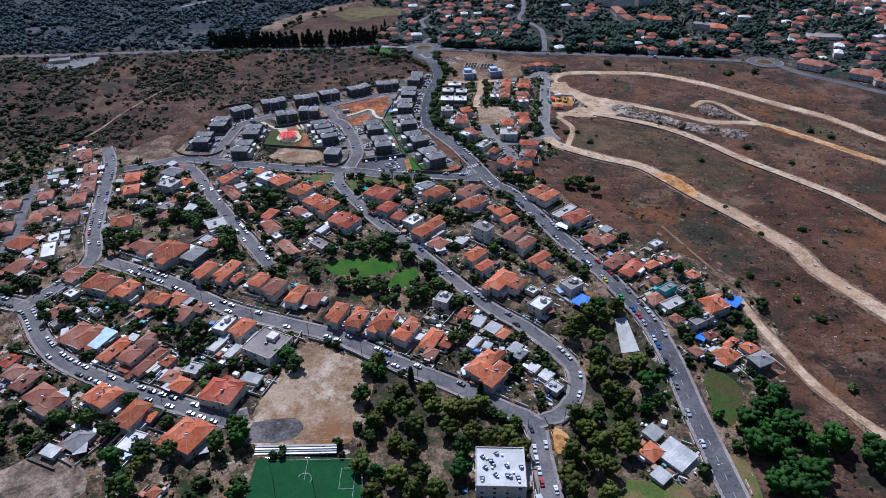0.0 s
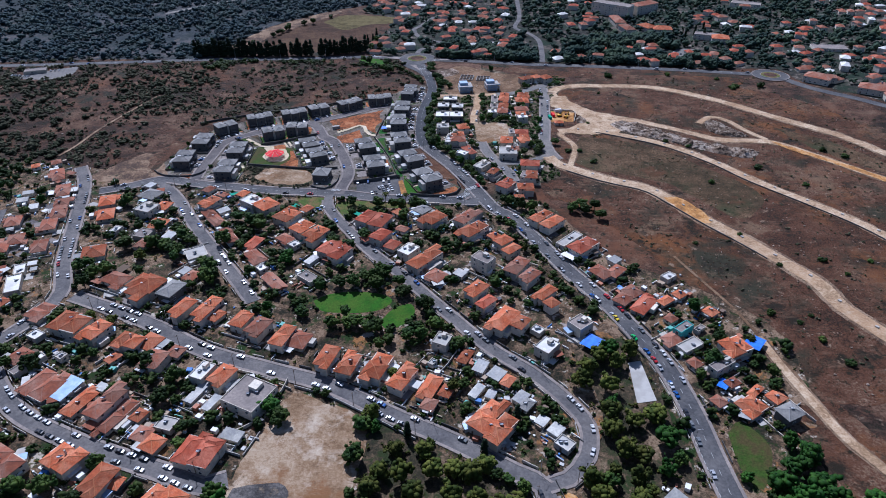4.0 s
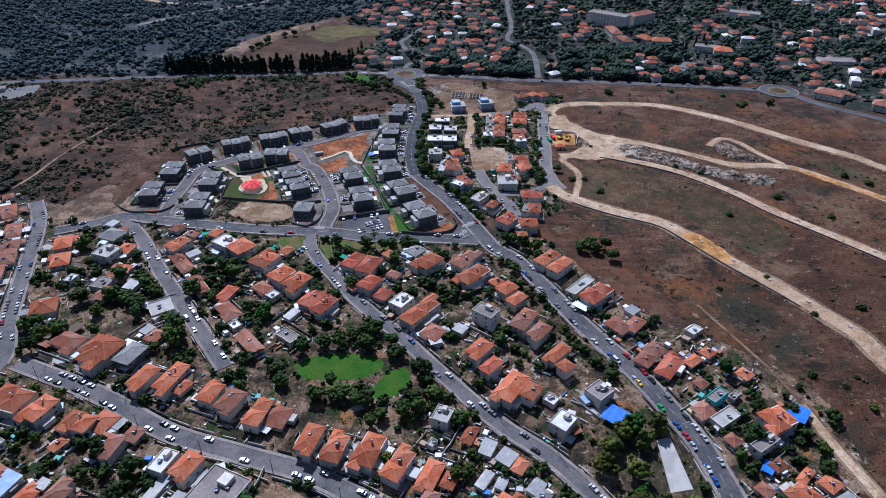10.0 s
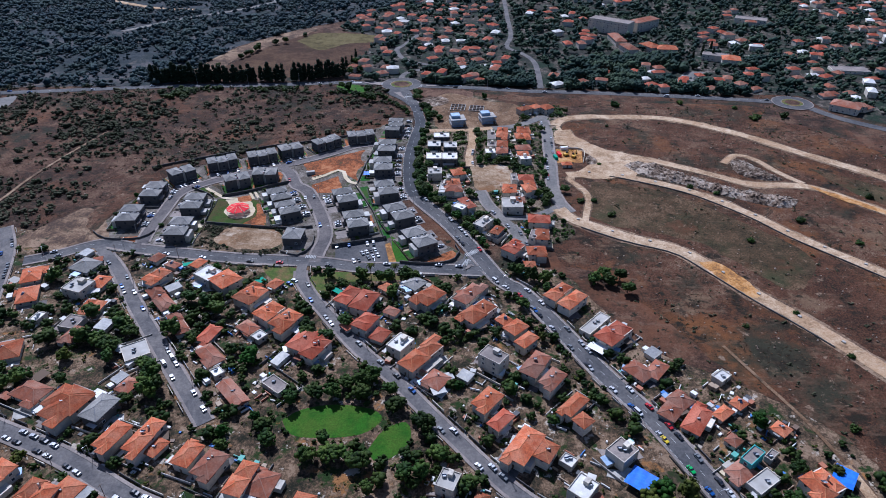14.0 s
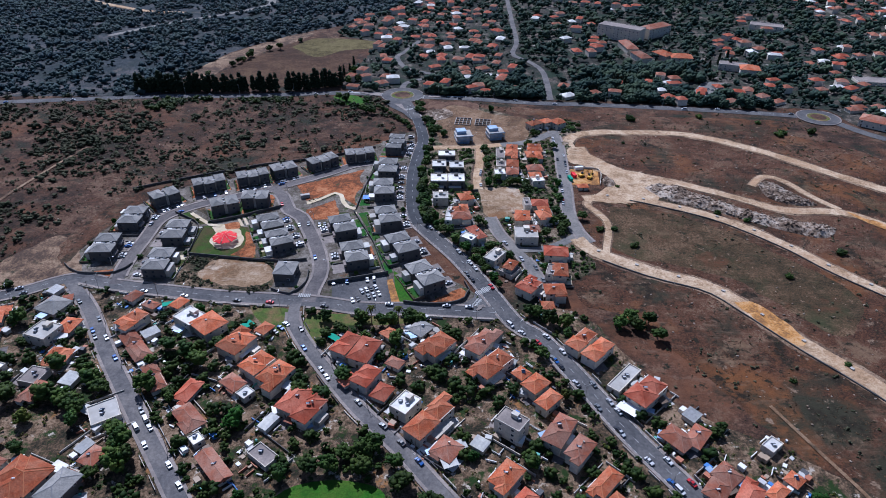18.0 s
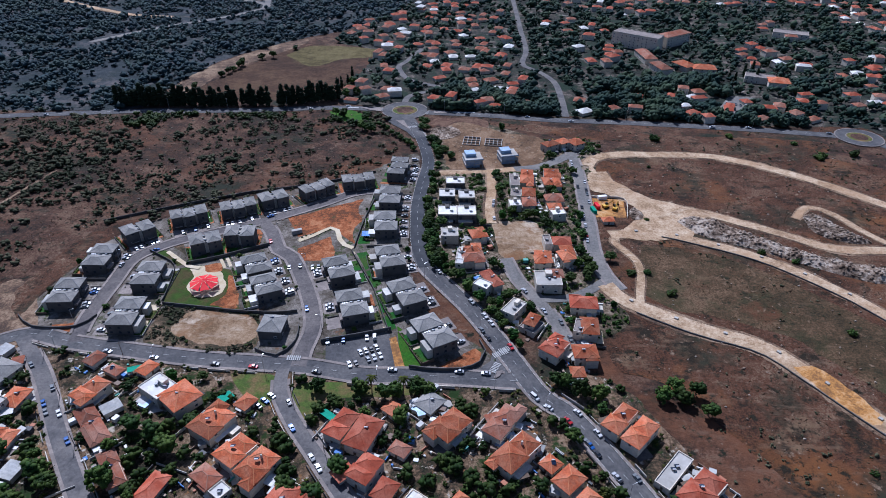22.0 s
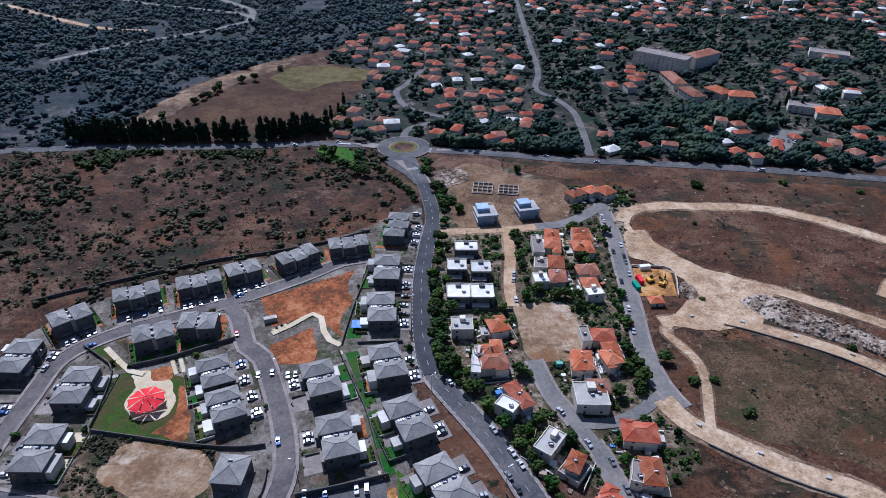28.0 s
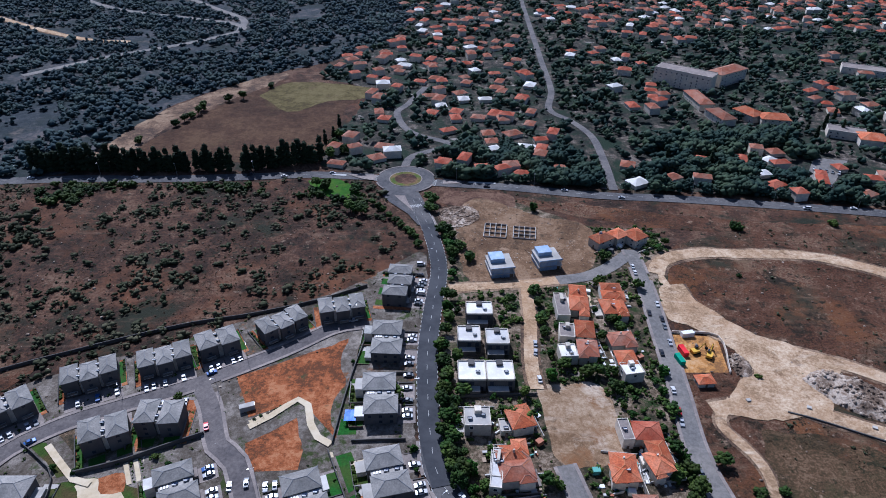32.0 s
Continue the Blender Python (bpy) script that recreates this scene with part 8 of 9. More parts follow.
wall_line("stone", 1.6, 0.3, "grey wall between the grey houses", (-172.0, -255.0), (-152.5, -255.5))
terrace_steps(-52.7, -221.3, -38.7, -211.4, 6, 4)
parking_lines(-24.1, -309.7, 5.3, -305.8, 12, 4.8)
parking_lines(-19.4, -325.9, 3.7, -321.6, 10, 4.8)
crosswalk(57.3, -317.1, 118, 8.0, 8)
crosswalk(54.3, -326.1, 150, 7.0, 7)
crosswalk(-38.4, -319.7, -93, 6.6, 7)
crosswalk(7.4, -37.9, 108, 8.4, 8)
crosswalk(-19.4, 1.8, -4, 9, 8)
crosswalk(19.2, -5.4, -7, 9, 8)
crosswalk(60.5, -314.2, 117, 8, 8)
HWBELT_SOUTH = [(-268.0, -9.3), (-164.3, -9.0), (-59.8, -6.2), (-28.0, -22.1), (-22.6, -42.6), (-56.7, -26.3), (-150.2, -28.6), (-248.7, -44.2)]
HWBELT_WEST = [(28.5, 2.4), (69.9, -3.9), (135.6, -11.4), (143.3, 13.6), (117.5, 48.7), (75.6, 54.2), (32.8, 47.4)]
HWBELT_EAST = [(146.3, -14.5), (198.2, -23.5), (257.1, -33.6), (306.8, -42.0), (329.4, -47.6), (374.1, 21.1), (297.7, -6.2), (270.2, -6.5), (304.0, 81.8), (271.9, 81.3), (200.3, 68.9), (158.9, 27.7)]
tree("pine", 10.7, -522.9, 5.2)
tree("pine", 23.0, -542.9, 5.2)
tree("pine", 26.8, -555.1, 5.2)
tree("pine", 13.6, -562.6, 5.2)
tree("pine", 24.8, -573.5, 5.2)
tree("pine", 32.8, -566.6, 5.2)
tree("pine", 40.8, -552.7, 5.2)
tree("pine", 36.3, -542.3, 5.2)
tree("pine", 17.8, -555.5, 5.2)
tree("pine", 31.4, -579.5, 5.2)
tree("pine", 38.2, -591.3, 5.2)
tree("pine", 43.2, -599.5, 5.2)
tree("pine", 27.0, -594.6, 5.2)
tree("pine", 48.6, -552.5, 5.2)
tree("pine", 56.3, -555.7, 5.2)
tree("pine", 61.5, -549.3, 5.2)
tree("pine", 46.5, -566.1, 5.2)
tree("pine", 58.9, -567.4, 5.2)
tree("pine", 66.2, -570.4, 5.2)
tree("pine", 73.6, -568.0, 5.2)
tree("pine", 79.2, -576.5, 5.2)
tree("pine", 12.1, -586.5, 5.2)
tree("pine", 18.7, -600.5, 5.2)
tree("pine", 34.3, -599.9, 5.2)
tree("bright", 52.9, -577.8, 5.0)
tree("bright", 52.3, -587.8, 5.0)
tree("bright", -35.6, -521.7, 5.0)
tree("bright", -42.5, -574.1, 5.0)
tree("leaf", 6.2, -546.6, 4.7)
tree("leaf", -30.1, -527.2, 4.7)
tree("leaf", 7.8, -528.8, 4.7)
tree("leaf", -125.9, -569.0, 4.7)
tree("leaf", -100.6, -574.2, 4.7)
tree("leaf", -113.5, -568.4, 4.7)
tree("leaf", -80.7, -585.5, 4.7)
tree("leaf", -69.0, -584.9, 4.7)
tree("leaf", -51.2, -580.9, 4.7)
tree("leaf", -44.7, -571.0, 4.7)
tree("leaf", -86.6, -518.7, 4.7)
tree("leaf", -100.5, -497.6, 4.7)
tree("leaf", -157.6, -499.8, 4.7)
tree("leaf", -85.4, -505.8, 4.7)
tree("cypress", 28.1, -533.5, 1.7)
tree("cypress", 61.6, -541.5, 1.7)
tree("cypress", 77.0, -522.7, 1.7)
tree("pine", 112.4, -493.7, 5.6)
tree("pine", 119.3, -507.0, 5.6)
tree("pine", 108.8, -503.7, 5.6)
tree("pine", 119.7, -522.7, 5.6)
tree("pine", 127.1, -527.4, 5.6)
tree("pine", 138.7, -523.0, 5.6)
tree("pine", 122.0, -541.2, 5.6)
tree("pine", 129.1, -544.8, 5.6)
tree("pine", 118.4, -531.0, 5.6)
tree("pine", 104.3, -556.7, 5.6)
tree("pine", 108.5, -565.7, 5.6)
tree("pine", 112.2, -573.0, 5.6)
tree("pine", 122.6, -565.7, 5.6)
tree("pine", 99.6, -578.4, 5.6)
tree("pine", 107.8, -585.2, 5.6)
tree("pine", 114.2, -588.1, 5.6)
tree("pine", 95.6, -591.2, 5.6)
tree("pine", 99.1, -598.6, 5.6)
tree("pine", 111.8, -598.4, 5.6)
tree("pine", 124.5, -555.8, 5.6)
tree("pine", 127.6, -490.3, 5.6)
tree("pine", 135.5, -482.4, 5.6)
tree("pine", 118.1, -485.9, 5.6)
tree("pine", 123.2, -574.6, 5.6)
tree("bright", 140.7, -536.0, 6.2)
tree("bright", 187.9, -549.8, 6.2)
tree("bright", 197.1, -546.5, 6.2)
tree("bright", 179.5, -559.7, 6.2)
tree("bright", 194.3, -559.9, 6.2)
tree("bright", 197.5, -569.4, 6.2)
tree("bright", 183.2, -575.4, 6.2)
tree("bright", 176.5, -574.7, 6.2)
tree("bright", 186.9, -584.1, 6.2)
tree("bright", 194.5, -586.9, 6.2)
tree("bright", 178.7, -592.4, 6.2)
tree("bright", 201.8, -575.4, 6.2)
tree("bright", 187.3, -597.6, 6.2)
tree("bright", 209.9, -572.4, 6.2)
tree("bright", 222.1, -575.4, 6.2)
tree("bright", 220.0, -583.9, 6.2)
tree("bright", 184.6, -565.5, 6.2)
tree("bright", 184.4, -594.5, 6.2)
tree("leaf", -37.9, -448.9, 4.5)
tree("leaf", -16.5, -465.0, 4.5)
tree("leaf", -7.9, -463.5, 4.5)
tree("leaf", -3.0, -465.0, 4.5)
tree("leaf", 6.4, -467.8, 4.5)
tree("leaf", -18.1, -431.9, 4.5)
tree("leaf", 2.6, -424.7, 4.5)
tree("leaf", 15.7, -428.4, 4.5)
tree("leaf", 32.0, -448.9, 4.5)
tree("leaf", 37.5, -464.0, 4.5)
tree("leaf", 2.8, -431.9, 4.5)
tree("leaf", -10.0, -430.5, 4.5)
tree("leaf", 23.2, -473.3, 4.5)
tree("leaf", 30.6, -471.9, 4.5)
tree("leaf", 7.0, -420.1, 4.5)
tree("leaf", -4.5, -425.7, 4.5)
tree("leaf", -28.1, -434.7, 4.5)
tree("leaf", -33.9, -456.1, 4.5)
tree("leaf", 2.7, -466.4, 4.5)
tree("leaf", 18.9, -438.3, 4.5)
tree("leaf", -143.7, -372.7, 5.0)
tree("leaf", -125.1, -381.1, 5.0)
tree("leaf", -180.8, -339.1, 5.0)
tree("leaf", -127.4, -396.7, 5.0)
tree("leaf", -140.5, -391.6, 5.0)
tree("leaf", -85.6, -364.8, 5.0)
tree("leaf", -79.0, -370.6, 5.0)
tree("leaf", -96.7, -418.3, 5.0)
tree("leaf", -94.3, -429.2, 5.0)
tree("leaf", -173.1, -418.1, 5.0)
tree("leaf", -163.6, -424.8, 5.0)
tree("leaf", -98.3, -386.7, 5.0)
tree("leaf", -157.2, -420.4, 5.0)
tree("leaf", -28.0, -392.3, 5.0)
tree("leaf", -18.6, -392.4, 5.0)
tree("leaf", -10.6, -382.1, 5.0)
tree("leaf", -97.4, -358.8, 5.0)
tree("leaf", -24.2, -339.5, 3.8)
tree("leaf", -5.4, -340.6, 3.8)
tree("leaf", 5.3, -343.7, 3.8)
tree("leaf", 19.1, -339.3, 3.8)
tree("leaf", 23.8, -340.8, 3.8)
tree("leaf", 9.8, -342.2, 3.8)
tree("leaf", 85.4, -337.4, 3.8)
tree("leaf", 90.4, -341.9, 3.8)
tree("leaf", 98.0, -344.8, 3.8)
tree("leaf", 80.8, -335.9, 3.8)
tree("leaf", 132.8, -338.5, 3.8)
tree("leaf", 141.2, -341.5, 3.8)
tree("leaf", 134.9, -346.1, 3.8)
tree("leaf", 142.7, -353.3, 3.8)
tree("leaf", 126.1, -344.6, 3.8)
tree("leaf", 3.1, -208.4, 3.8)
tree("leaf", 21.5, -215.0, 3.6)
tree("leaf", 24.1, -221.3, 3.6)
tree("leaf", 22.2, -229.3, 3.6)
tree("leaf", 24.0, -236.9, 3.6)
tree("leaf", 25.2, -244.0, 3.6)
tree("leaf", 27.5, -250.8, 3.6)
tree("leaf", 22.9, -188.9, 3.6)
tree("leaf", 31.0, -208.2, 3.6)
tree("leaf", 21.5, -178.2, 3.6)
tree("leaf", 23.4, -72.5, 3.6)
tree("leaf", 28.7, -97.1, 3.6)
tree("leaf", 19.6, -46.0, 3.6)
tree("leaf", 59.1, -250.0, 3.6)
tree("leaf", 49.2, -220.5, 3.6)
tree("leaf", 54.3, -222.3, 3.6)
tree("leaf", 126.4, -239.7, 3.6)
tree("leaf", 113.0, -250.9, 3.6)
tree("leaf", 100.6, -261.3, 3.6)
tree("leaf", 22.8, -189.6, 3.4)
tree("leaf", 23.9, -198.5, 3.4)
tree("leaf", 22.6, -208.5, 3.4)
tree("leaf", 24.6, -217.8, 3.4)
tree("leaf", 25.4, -231.8, 3.4)
tree("leaf", 26.2, -239.5, 3.4)
tree("leaf", 27.9, -249.1, 3.4)
tree("leaf", 70.2, -157.3, 3.4)
tree("leaf", 70.9, -143.2, 3.4)
tree("leaf", 69.5, -133.2, 3.4)
tree("leaf", 75.2, -189.6, 3.4)
tree("leaf", 84.1, -194.5, 3.4)
tree("leaf", 94.3, -202.5, 3.4)
tree("leaf", 89.4, -192.4, 3.4)
tree("leaf", 115.6, -214.1, 3.4)
tree("leaf", 110.2, -234.2, 3.4)
tree("leaf", 112.6, -243.1, 3.4)
tree("leaf", 111.6, -249.2, 3.4)
tree("leaf", 25.0, -139.6, 3.4)
tree("leaf", 38.2, -100.7, 3.4)
tree("leaf", 34.0, -88.5, 3.4)
tree("leaf", -58.6, -11.6, 3.4)
tree("leaf", -31.8, -17.9, 3.4)
tree("leaf", 16.3, -29.3, 3.4)
tree("leaf", 103.0, -155.7, 3.4)
tree("leaf", 124.8, -126.0, 3.4)
tree("casuarina", -255.3, 11.8, 3.2)
tree("casuarina", -250.3, 11.0, 3.2)
tree("casuarina", -247.2, 10.1, 3.2)
tree("casuarina", -242.2, 9.3, 3.2)
tree("casuarina", -240.8, 12.0, 3.2)
tree("casuarina", -237.7, 11.1, 3.2)
tree("casuarina", -232.8, 10.3, 3.2)
tree("casuarina", -229.7, 9.5, 3.2)
tree("casuarina", -226.3, 12.2, 3.2)
tree("casuarina", -223.3, 11.3, 3.2)
tree("casuarina", -220.2, 10.5, 3.2)
tree("casuarina", -215.2, 9.6, 3.2)
tree("casuarina", -213.7, 12.3, 3.2)
tree("casuarina", -208.7, 11.5, 3.2)
tree("casuarina", -205.7, 10.7, 3.2)
tree("casuarina", -202.6, 9.8, 3.2)
tree("casuarina", -199.1, 12.5, 3.2)
tree("casuarina", -196.1, 11.7, 3.2)
tree("casuarina", -191.2, 10.9, 3.2)
tree("casuarina", -188.1, 10.0, 3.2)
tree("casuarina", -186.5, 12.7, 3.2)
tree("casuarina", -181.5, 11.9, 3.2)
tree("casuarina", -178.5, 11.0, 3.2)
tree("casuarina", -173.6, 10.2, 3.2)
tree("casuarina", -171.9, 12.9, 3.2)
tree("casuarina", -168.8, 12.0, 3.2)
tree("casuarina", -163.9, 11.2, 3.2)
tree("casuarina", -160.9, 10.4, 3.2)
tree("casuarina", -157.2, 13.1, 3.2)
tree("casuarina", -154.2, 12.2, 3.2)
tree("casuarina", -151.2, 11.4, 3.2)
tree("casuarina", -144.5, 13.3, 3.2)
tree("casuarina", -139.6, 12.4, 3.2)
tree("casuarina", -136.6, 11.6, 3.2)
tree("casuarina", -133.6, 10.7, 3.2)
tree("casuarina", -129.8, 13.5, 3.2)
tree("casuarina", -126.8, 12.6, 3.2)
tree("casuarina", -121.9, 11.8, 3.2)
tree("casuarina", -112.1, 12.8, 3.2)
tree("casuarina", -109.4, 12.8, 3.2)
tree("casuarina", -104.9, 13.8, 3.2)
tree("casuarina", -103.0, 17.5, 3.2)
tree("casuarina", -100.3, 17.5, 3.2)
tree("casuarina", -95.6, 17.6, 3.2)
tree("casuarina", -92.8, 17.6, 3.2)
tree("casuarina", -88.9, 21.4, 3.2)
tree("casuarina", -86.1, 21.4, 3.2)
tree("casuarina", -83.3, 21.4, 3.2)
tree("casuarina", -78.6, 21.5, 3.2)
tree("casuarina", -76.5, 25.3, 3.2)
tree("casuarina", -71.7, 25.3, 3.2)
tree("casuarina", -68.9, 25.4, 3.2)
tree("casuarina", -66.1, 25.4, 3.2)
tree("casuarina", -62.0, 30.3, 3.2)
tree("cypress", 320.3, 89.9, 1.8)
tree("cypress", 318.5, 72.6, 1.8)
tree("cypress", 337.4, 96.2, 1.8)
tree("cypress", 351.0, 108.8, 1.8)
tree("cypress", 296.7, 50.7, 1.8)
tree("cypress", 305.5, 78.0, 1.8)
tree("cypress", 345.0, 84.4, 1.8)
tree("cypress", 288.6, 61.1, 1.8)
tree("cypress", 226.1, 39.4, 1.8)
tree("cypress", 217.5, 10.8, 1.8)
tree("cypress", 217.8, 24.7, 1.8)
tree("cypress", 71.4, 57.6, 1.8)
tree("cypress", 187.3, 29.0, 1.8)
tree("cypress", -63.0, 60.7, 1.8)
tree("cypress", -58.0, 71.7, 1.8)
tree("cypress", -56.5, 94.9, 1.8)
tree("leaf", -51.7, -15.7, 4.0)
tree("leaf", -32.4, -19.5, 4.0)
tree("leaf", -26.0, -48.4, 4.0)
tree("leaf", -32.7, -44.8, 4.0)
tree("leaf", 18.8, -33.2, 4.0)
tree("leaf", 16.3, -42.2, 4.0)
tree("leaf", -173.6, 126.6, 4.0)
tree("leaf", -175.5, 117.4, 4.0)
tree("leaf", -179.1, 110.9, 4.0)
tree("leaf", -158.7, 148.9, 4.0)
tree("leaf", -147.5, 154.9, 4.0)
tree("leaf", -129.3, 185.5, 4.0)
tree("leaf", -201.8, 58.4, 4.0)
tree("leaf", -185.8, 92.4, 4.0)
tree("leaf", -182.2, 102.2, 4.0)
tree("leaf", -56.0, 55.5, 4.0)
tree("leaf", -53.7, 71.8, 4.0)
tree("leaf", -46.1, 43.3, 4.0)
tree("leaf", -55.4, 35.2, 4.0)
tree("leaf", -19.5, -35.0, 2.7)
tree("leaf", -15.5, -41.0, 2.7)
tree("leaf", -11.6, -46.9, 2.7)
tree("leaf", -7.8, -52.7, 2.7)
tree("leaf", -4.1, -58.3, 2.7)
tree("leaf", -0.4, -63.8, 2.7)
tree("leaf", 3.1, -69.2, 2.7)
tree("leaf", 5.9, -73.9, 2.7)
tree("leaf", 8.6, -79.1, 2.7)
tree("leaf", 10.0, -85.6, 2.7)
tree("leaf", 27.4, -69.0, 2.7)
tree("leaf", 29.5, -77.0, 2.7)
tree("leaf", 31.5, -86.6, 2.7)
tree("leaf", 30.0, -94.8, 2.7)
tree("leaf", -277.6, -354.4, 4.0)
tree("leaf", -228.9, -409.1, 4.0)
tree("leaf", -267.1, -354.3, 4.0)
tree("leaf", -163.7, -434.8, 4.0)
tree("leaf", -137.2, -421.4, 4.0)
tree("leaf", -123.0, -400.5, 4.0)
tree("leaf", -119.3, -387.2, 4.0)
tree("leaf", -122.3, -407.6, 4.0)
tree("leaf", -92.0, -427.1, 4.0)
tree("leaf", -133.3, -393.3, 4.0)
tree("leaf", -244.0, -354.1, 4.0)
palm(-0.4, -342.2, 11)
palm(13.2, -342.8, 11)


def in_any(x, y, polys):
    return any(inside(x, y, p) for p in polys)


def fill_trees(poly, n, kinds, r0, r1, seed):
    g = np.random.RandomState(seed)
    xs, ys = [p[0] for p in poly], [p[1] for p in poly]
    made = 0
    for _ in range(n * 8):
        x, y, r = g.uniform(min(xs), max(xs)), g.uniform(min(ys), max(ys)), r0 + (r1 - r0) * g.uniform(0, 1) ** 2
        if inside(x, y, poly) and not in_any(x, y, OPEN) and free(x, y, r):
            tree(kinds[g.randint(len(kinds))], x, y, r)
            made += 1
            if made >= n:
                break


def fill_stuff(name, label, poly, n, r0, r1, per, material, seed, height=0.6, gap=1.0, avoid=(), patchy=0.3, coarse=False, full=1.0):
    """Uncountable shrubs or woods as one mesh: several clumps a plant."""
    g = np.random.RandomState(seed)
    xs, ys = [p[0] for p in poly], [p[1] for p in poly]
    cs, rs = [], []
    foot = np.array(FOOT)
    for _ in range(n):
        x, y = g.uniform(min(xs), max(xs)), g.uniform(min(ys), max(ys))
        if noise.noise((x * 0.018, y * 0.018, seed)) + 0.5 * noise.noise((x * 0.06, y * 0.06, seed)) < g.uniform(-0.45, patchy) or not inside(x, y, poly):
            continue
        r = r0 + (r1 - r0) * g.uniform(0, 1) ** 2
        if road_gap(x, y) < gap + r * 0.5 or in_any(x, y, avoid):
            continue
        if (np.hypot(foot[:, 0] - x, foot[:, 1] - y) < foot[:, 2] + r * 0.7).any():
            continue
        z = ter(x, y)
        for _k in range(per):
            q = g.uniform(0.2, 0.8) * r
            a = g.uniform(0, 6.283)
            cs.append((x + q * math.cos(a), y + q * math.sin(a), z + r * height * g.uniform(0.35, 1.15)))
            rs.append(r * full * g.uniform(0.24, 0.5))
    v, f = (coarse_clumps if coarse else clumps)(cs, rs, 0.8, 0.5)
    tagged(new(name, fast_mesh(name, v, f, M[material])), label, name, "", "stuff")


def garden_walls():
    """Low rendered walls between the pavements and the front yards."""
    g = random.Random(3)
    for i, sides in ((7, (-1, 1)), (8, (-1, 1)), (9, (-1, 1)), (10, (-1, 1)), (11, (-1, 1)), (0, (1, -1)), (4, (1,))):
        for s in sides:
            for x, y, r in along(i, 13.0, s * (LINES[i][1] + 2.4), 9.0):
                if g.random() < 0.36 or road_gap(x, y) < 1.2 or not inside(x, y, YARDS):
                    continue
                L = g.uniform(3.0, 6.2)
                o = new("garden_wall", box_mesh("garden_wall", -L, L, -0.12, 0.12, -0.3, g.uniform(0.9, 1.7), M[g.choice(("wall", "wall", "concrete", "stone"))]))
                o.matrix_world = pose(x, y, ter(x, y), 0, 0, r)
                tagged(o, "low rendered garden wall along the pavement", "wall", "garden walls")


def yard_clutter():
    """Patios, pergolas and sheds beside the houses."""
    g = random.Random(8)
    for x, y, r in list(FOOT):
        if r < 4 or not inside(x, y, YARDS):
            continue
        for _ in range(3 if g.random() < 0.5 else 4):
            a = g.uniform(0, 6.283)
            px, py = x + (r + 1.5) * math.cos(a), y + (r + 1.5) * math.sin(a)
            if road_gap(px, py) < 2.2 or any(math.hypot(px - q[0], py - q[1]) < q[2] * 0.85 for q in FOOT):
                continue
            w, d = g.uniform(1.6, 3.4), g.uniform(1.6, 3.2)
            m = pose(px, py, ter(px, py), 0, 0, g.choice((20, -25, 65, -65)))
            pick = g.random()
            if pick < 0.45:
                o = new("patio", box_mesh("patio", -w * 1.3, w * 1.3, -d * 1.3, d * 1.3, -0.3, 0.14, M[g.choice(("concrete", "pavement", "paving"))]))
                o.matrix_world = m
                tagged(o, "pale paved patio in a yard", "patio")
            elif pick < 0.8:
                o = tagged(new("pergola"), "yard pergola with a pale flat cover on posts", "pergola")
                o.matrix_world = m
                part("cover", box_mesh("cover", -w, w, -d, d, 2.5, 2.62, M[g.choice(("roofwhite", "roofwhite", "metalroof", "oldtile", "bark"))]), o)
                vs, fs = [], []
                for i in (-1, 1):
                    for j in (-1, 1):
                        box_vf(i * (w - 0.2) - 0.08, i * (w - 0.2) + 0.08, j * (d - 0.2) - 0.08, j * (d - 0.2) + 0.08, -0.2, 2.5, vs, fs)
                part("support_frame", mesh_of("support_frame", vs, fs, M["bark"]), o)
            else:
                o = tagged(new("shed"), "small yard shed with a metal sheet roof", "shed")
                o.matrix_world = m
                part("wall", box_mesh("wall", -w * 0.7, w * 0.7, -d * 0.7, d * 0.7, -0.2, 2.2, M["wall"]), o)
                part("roof", box_mesh("roof", -w * 0.8, w * 0.8, -d * 0.8, d * 0.8, 2.2, 2.32, M[g.choice(("metalroof", "bluemetal", "roofwhite"))]), o)
            FOOT.append((px, py, max(w, d) * 0.8))


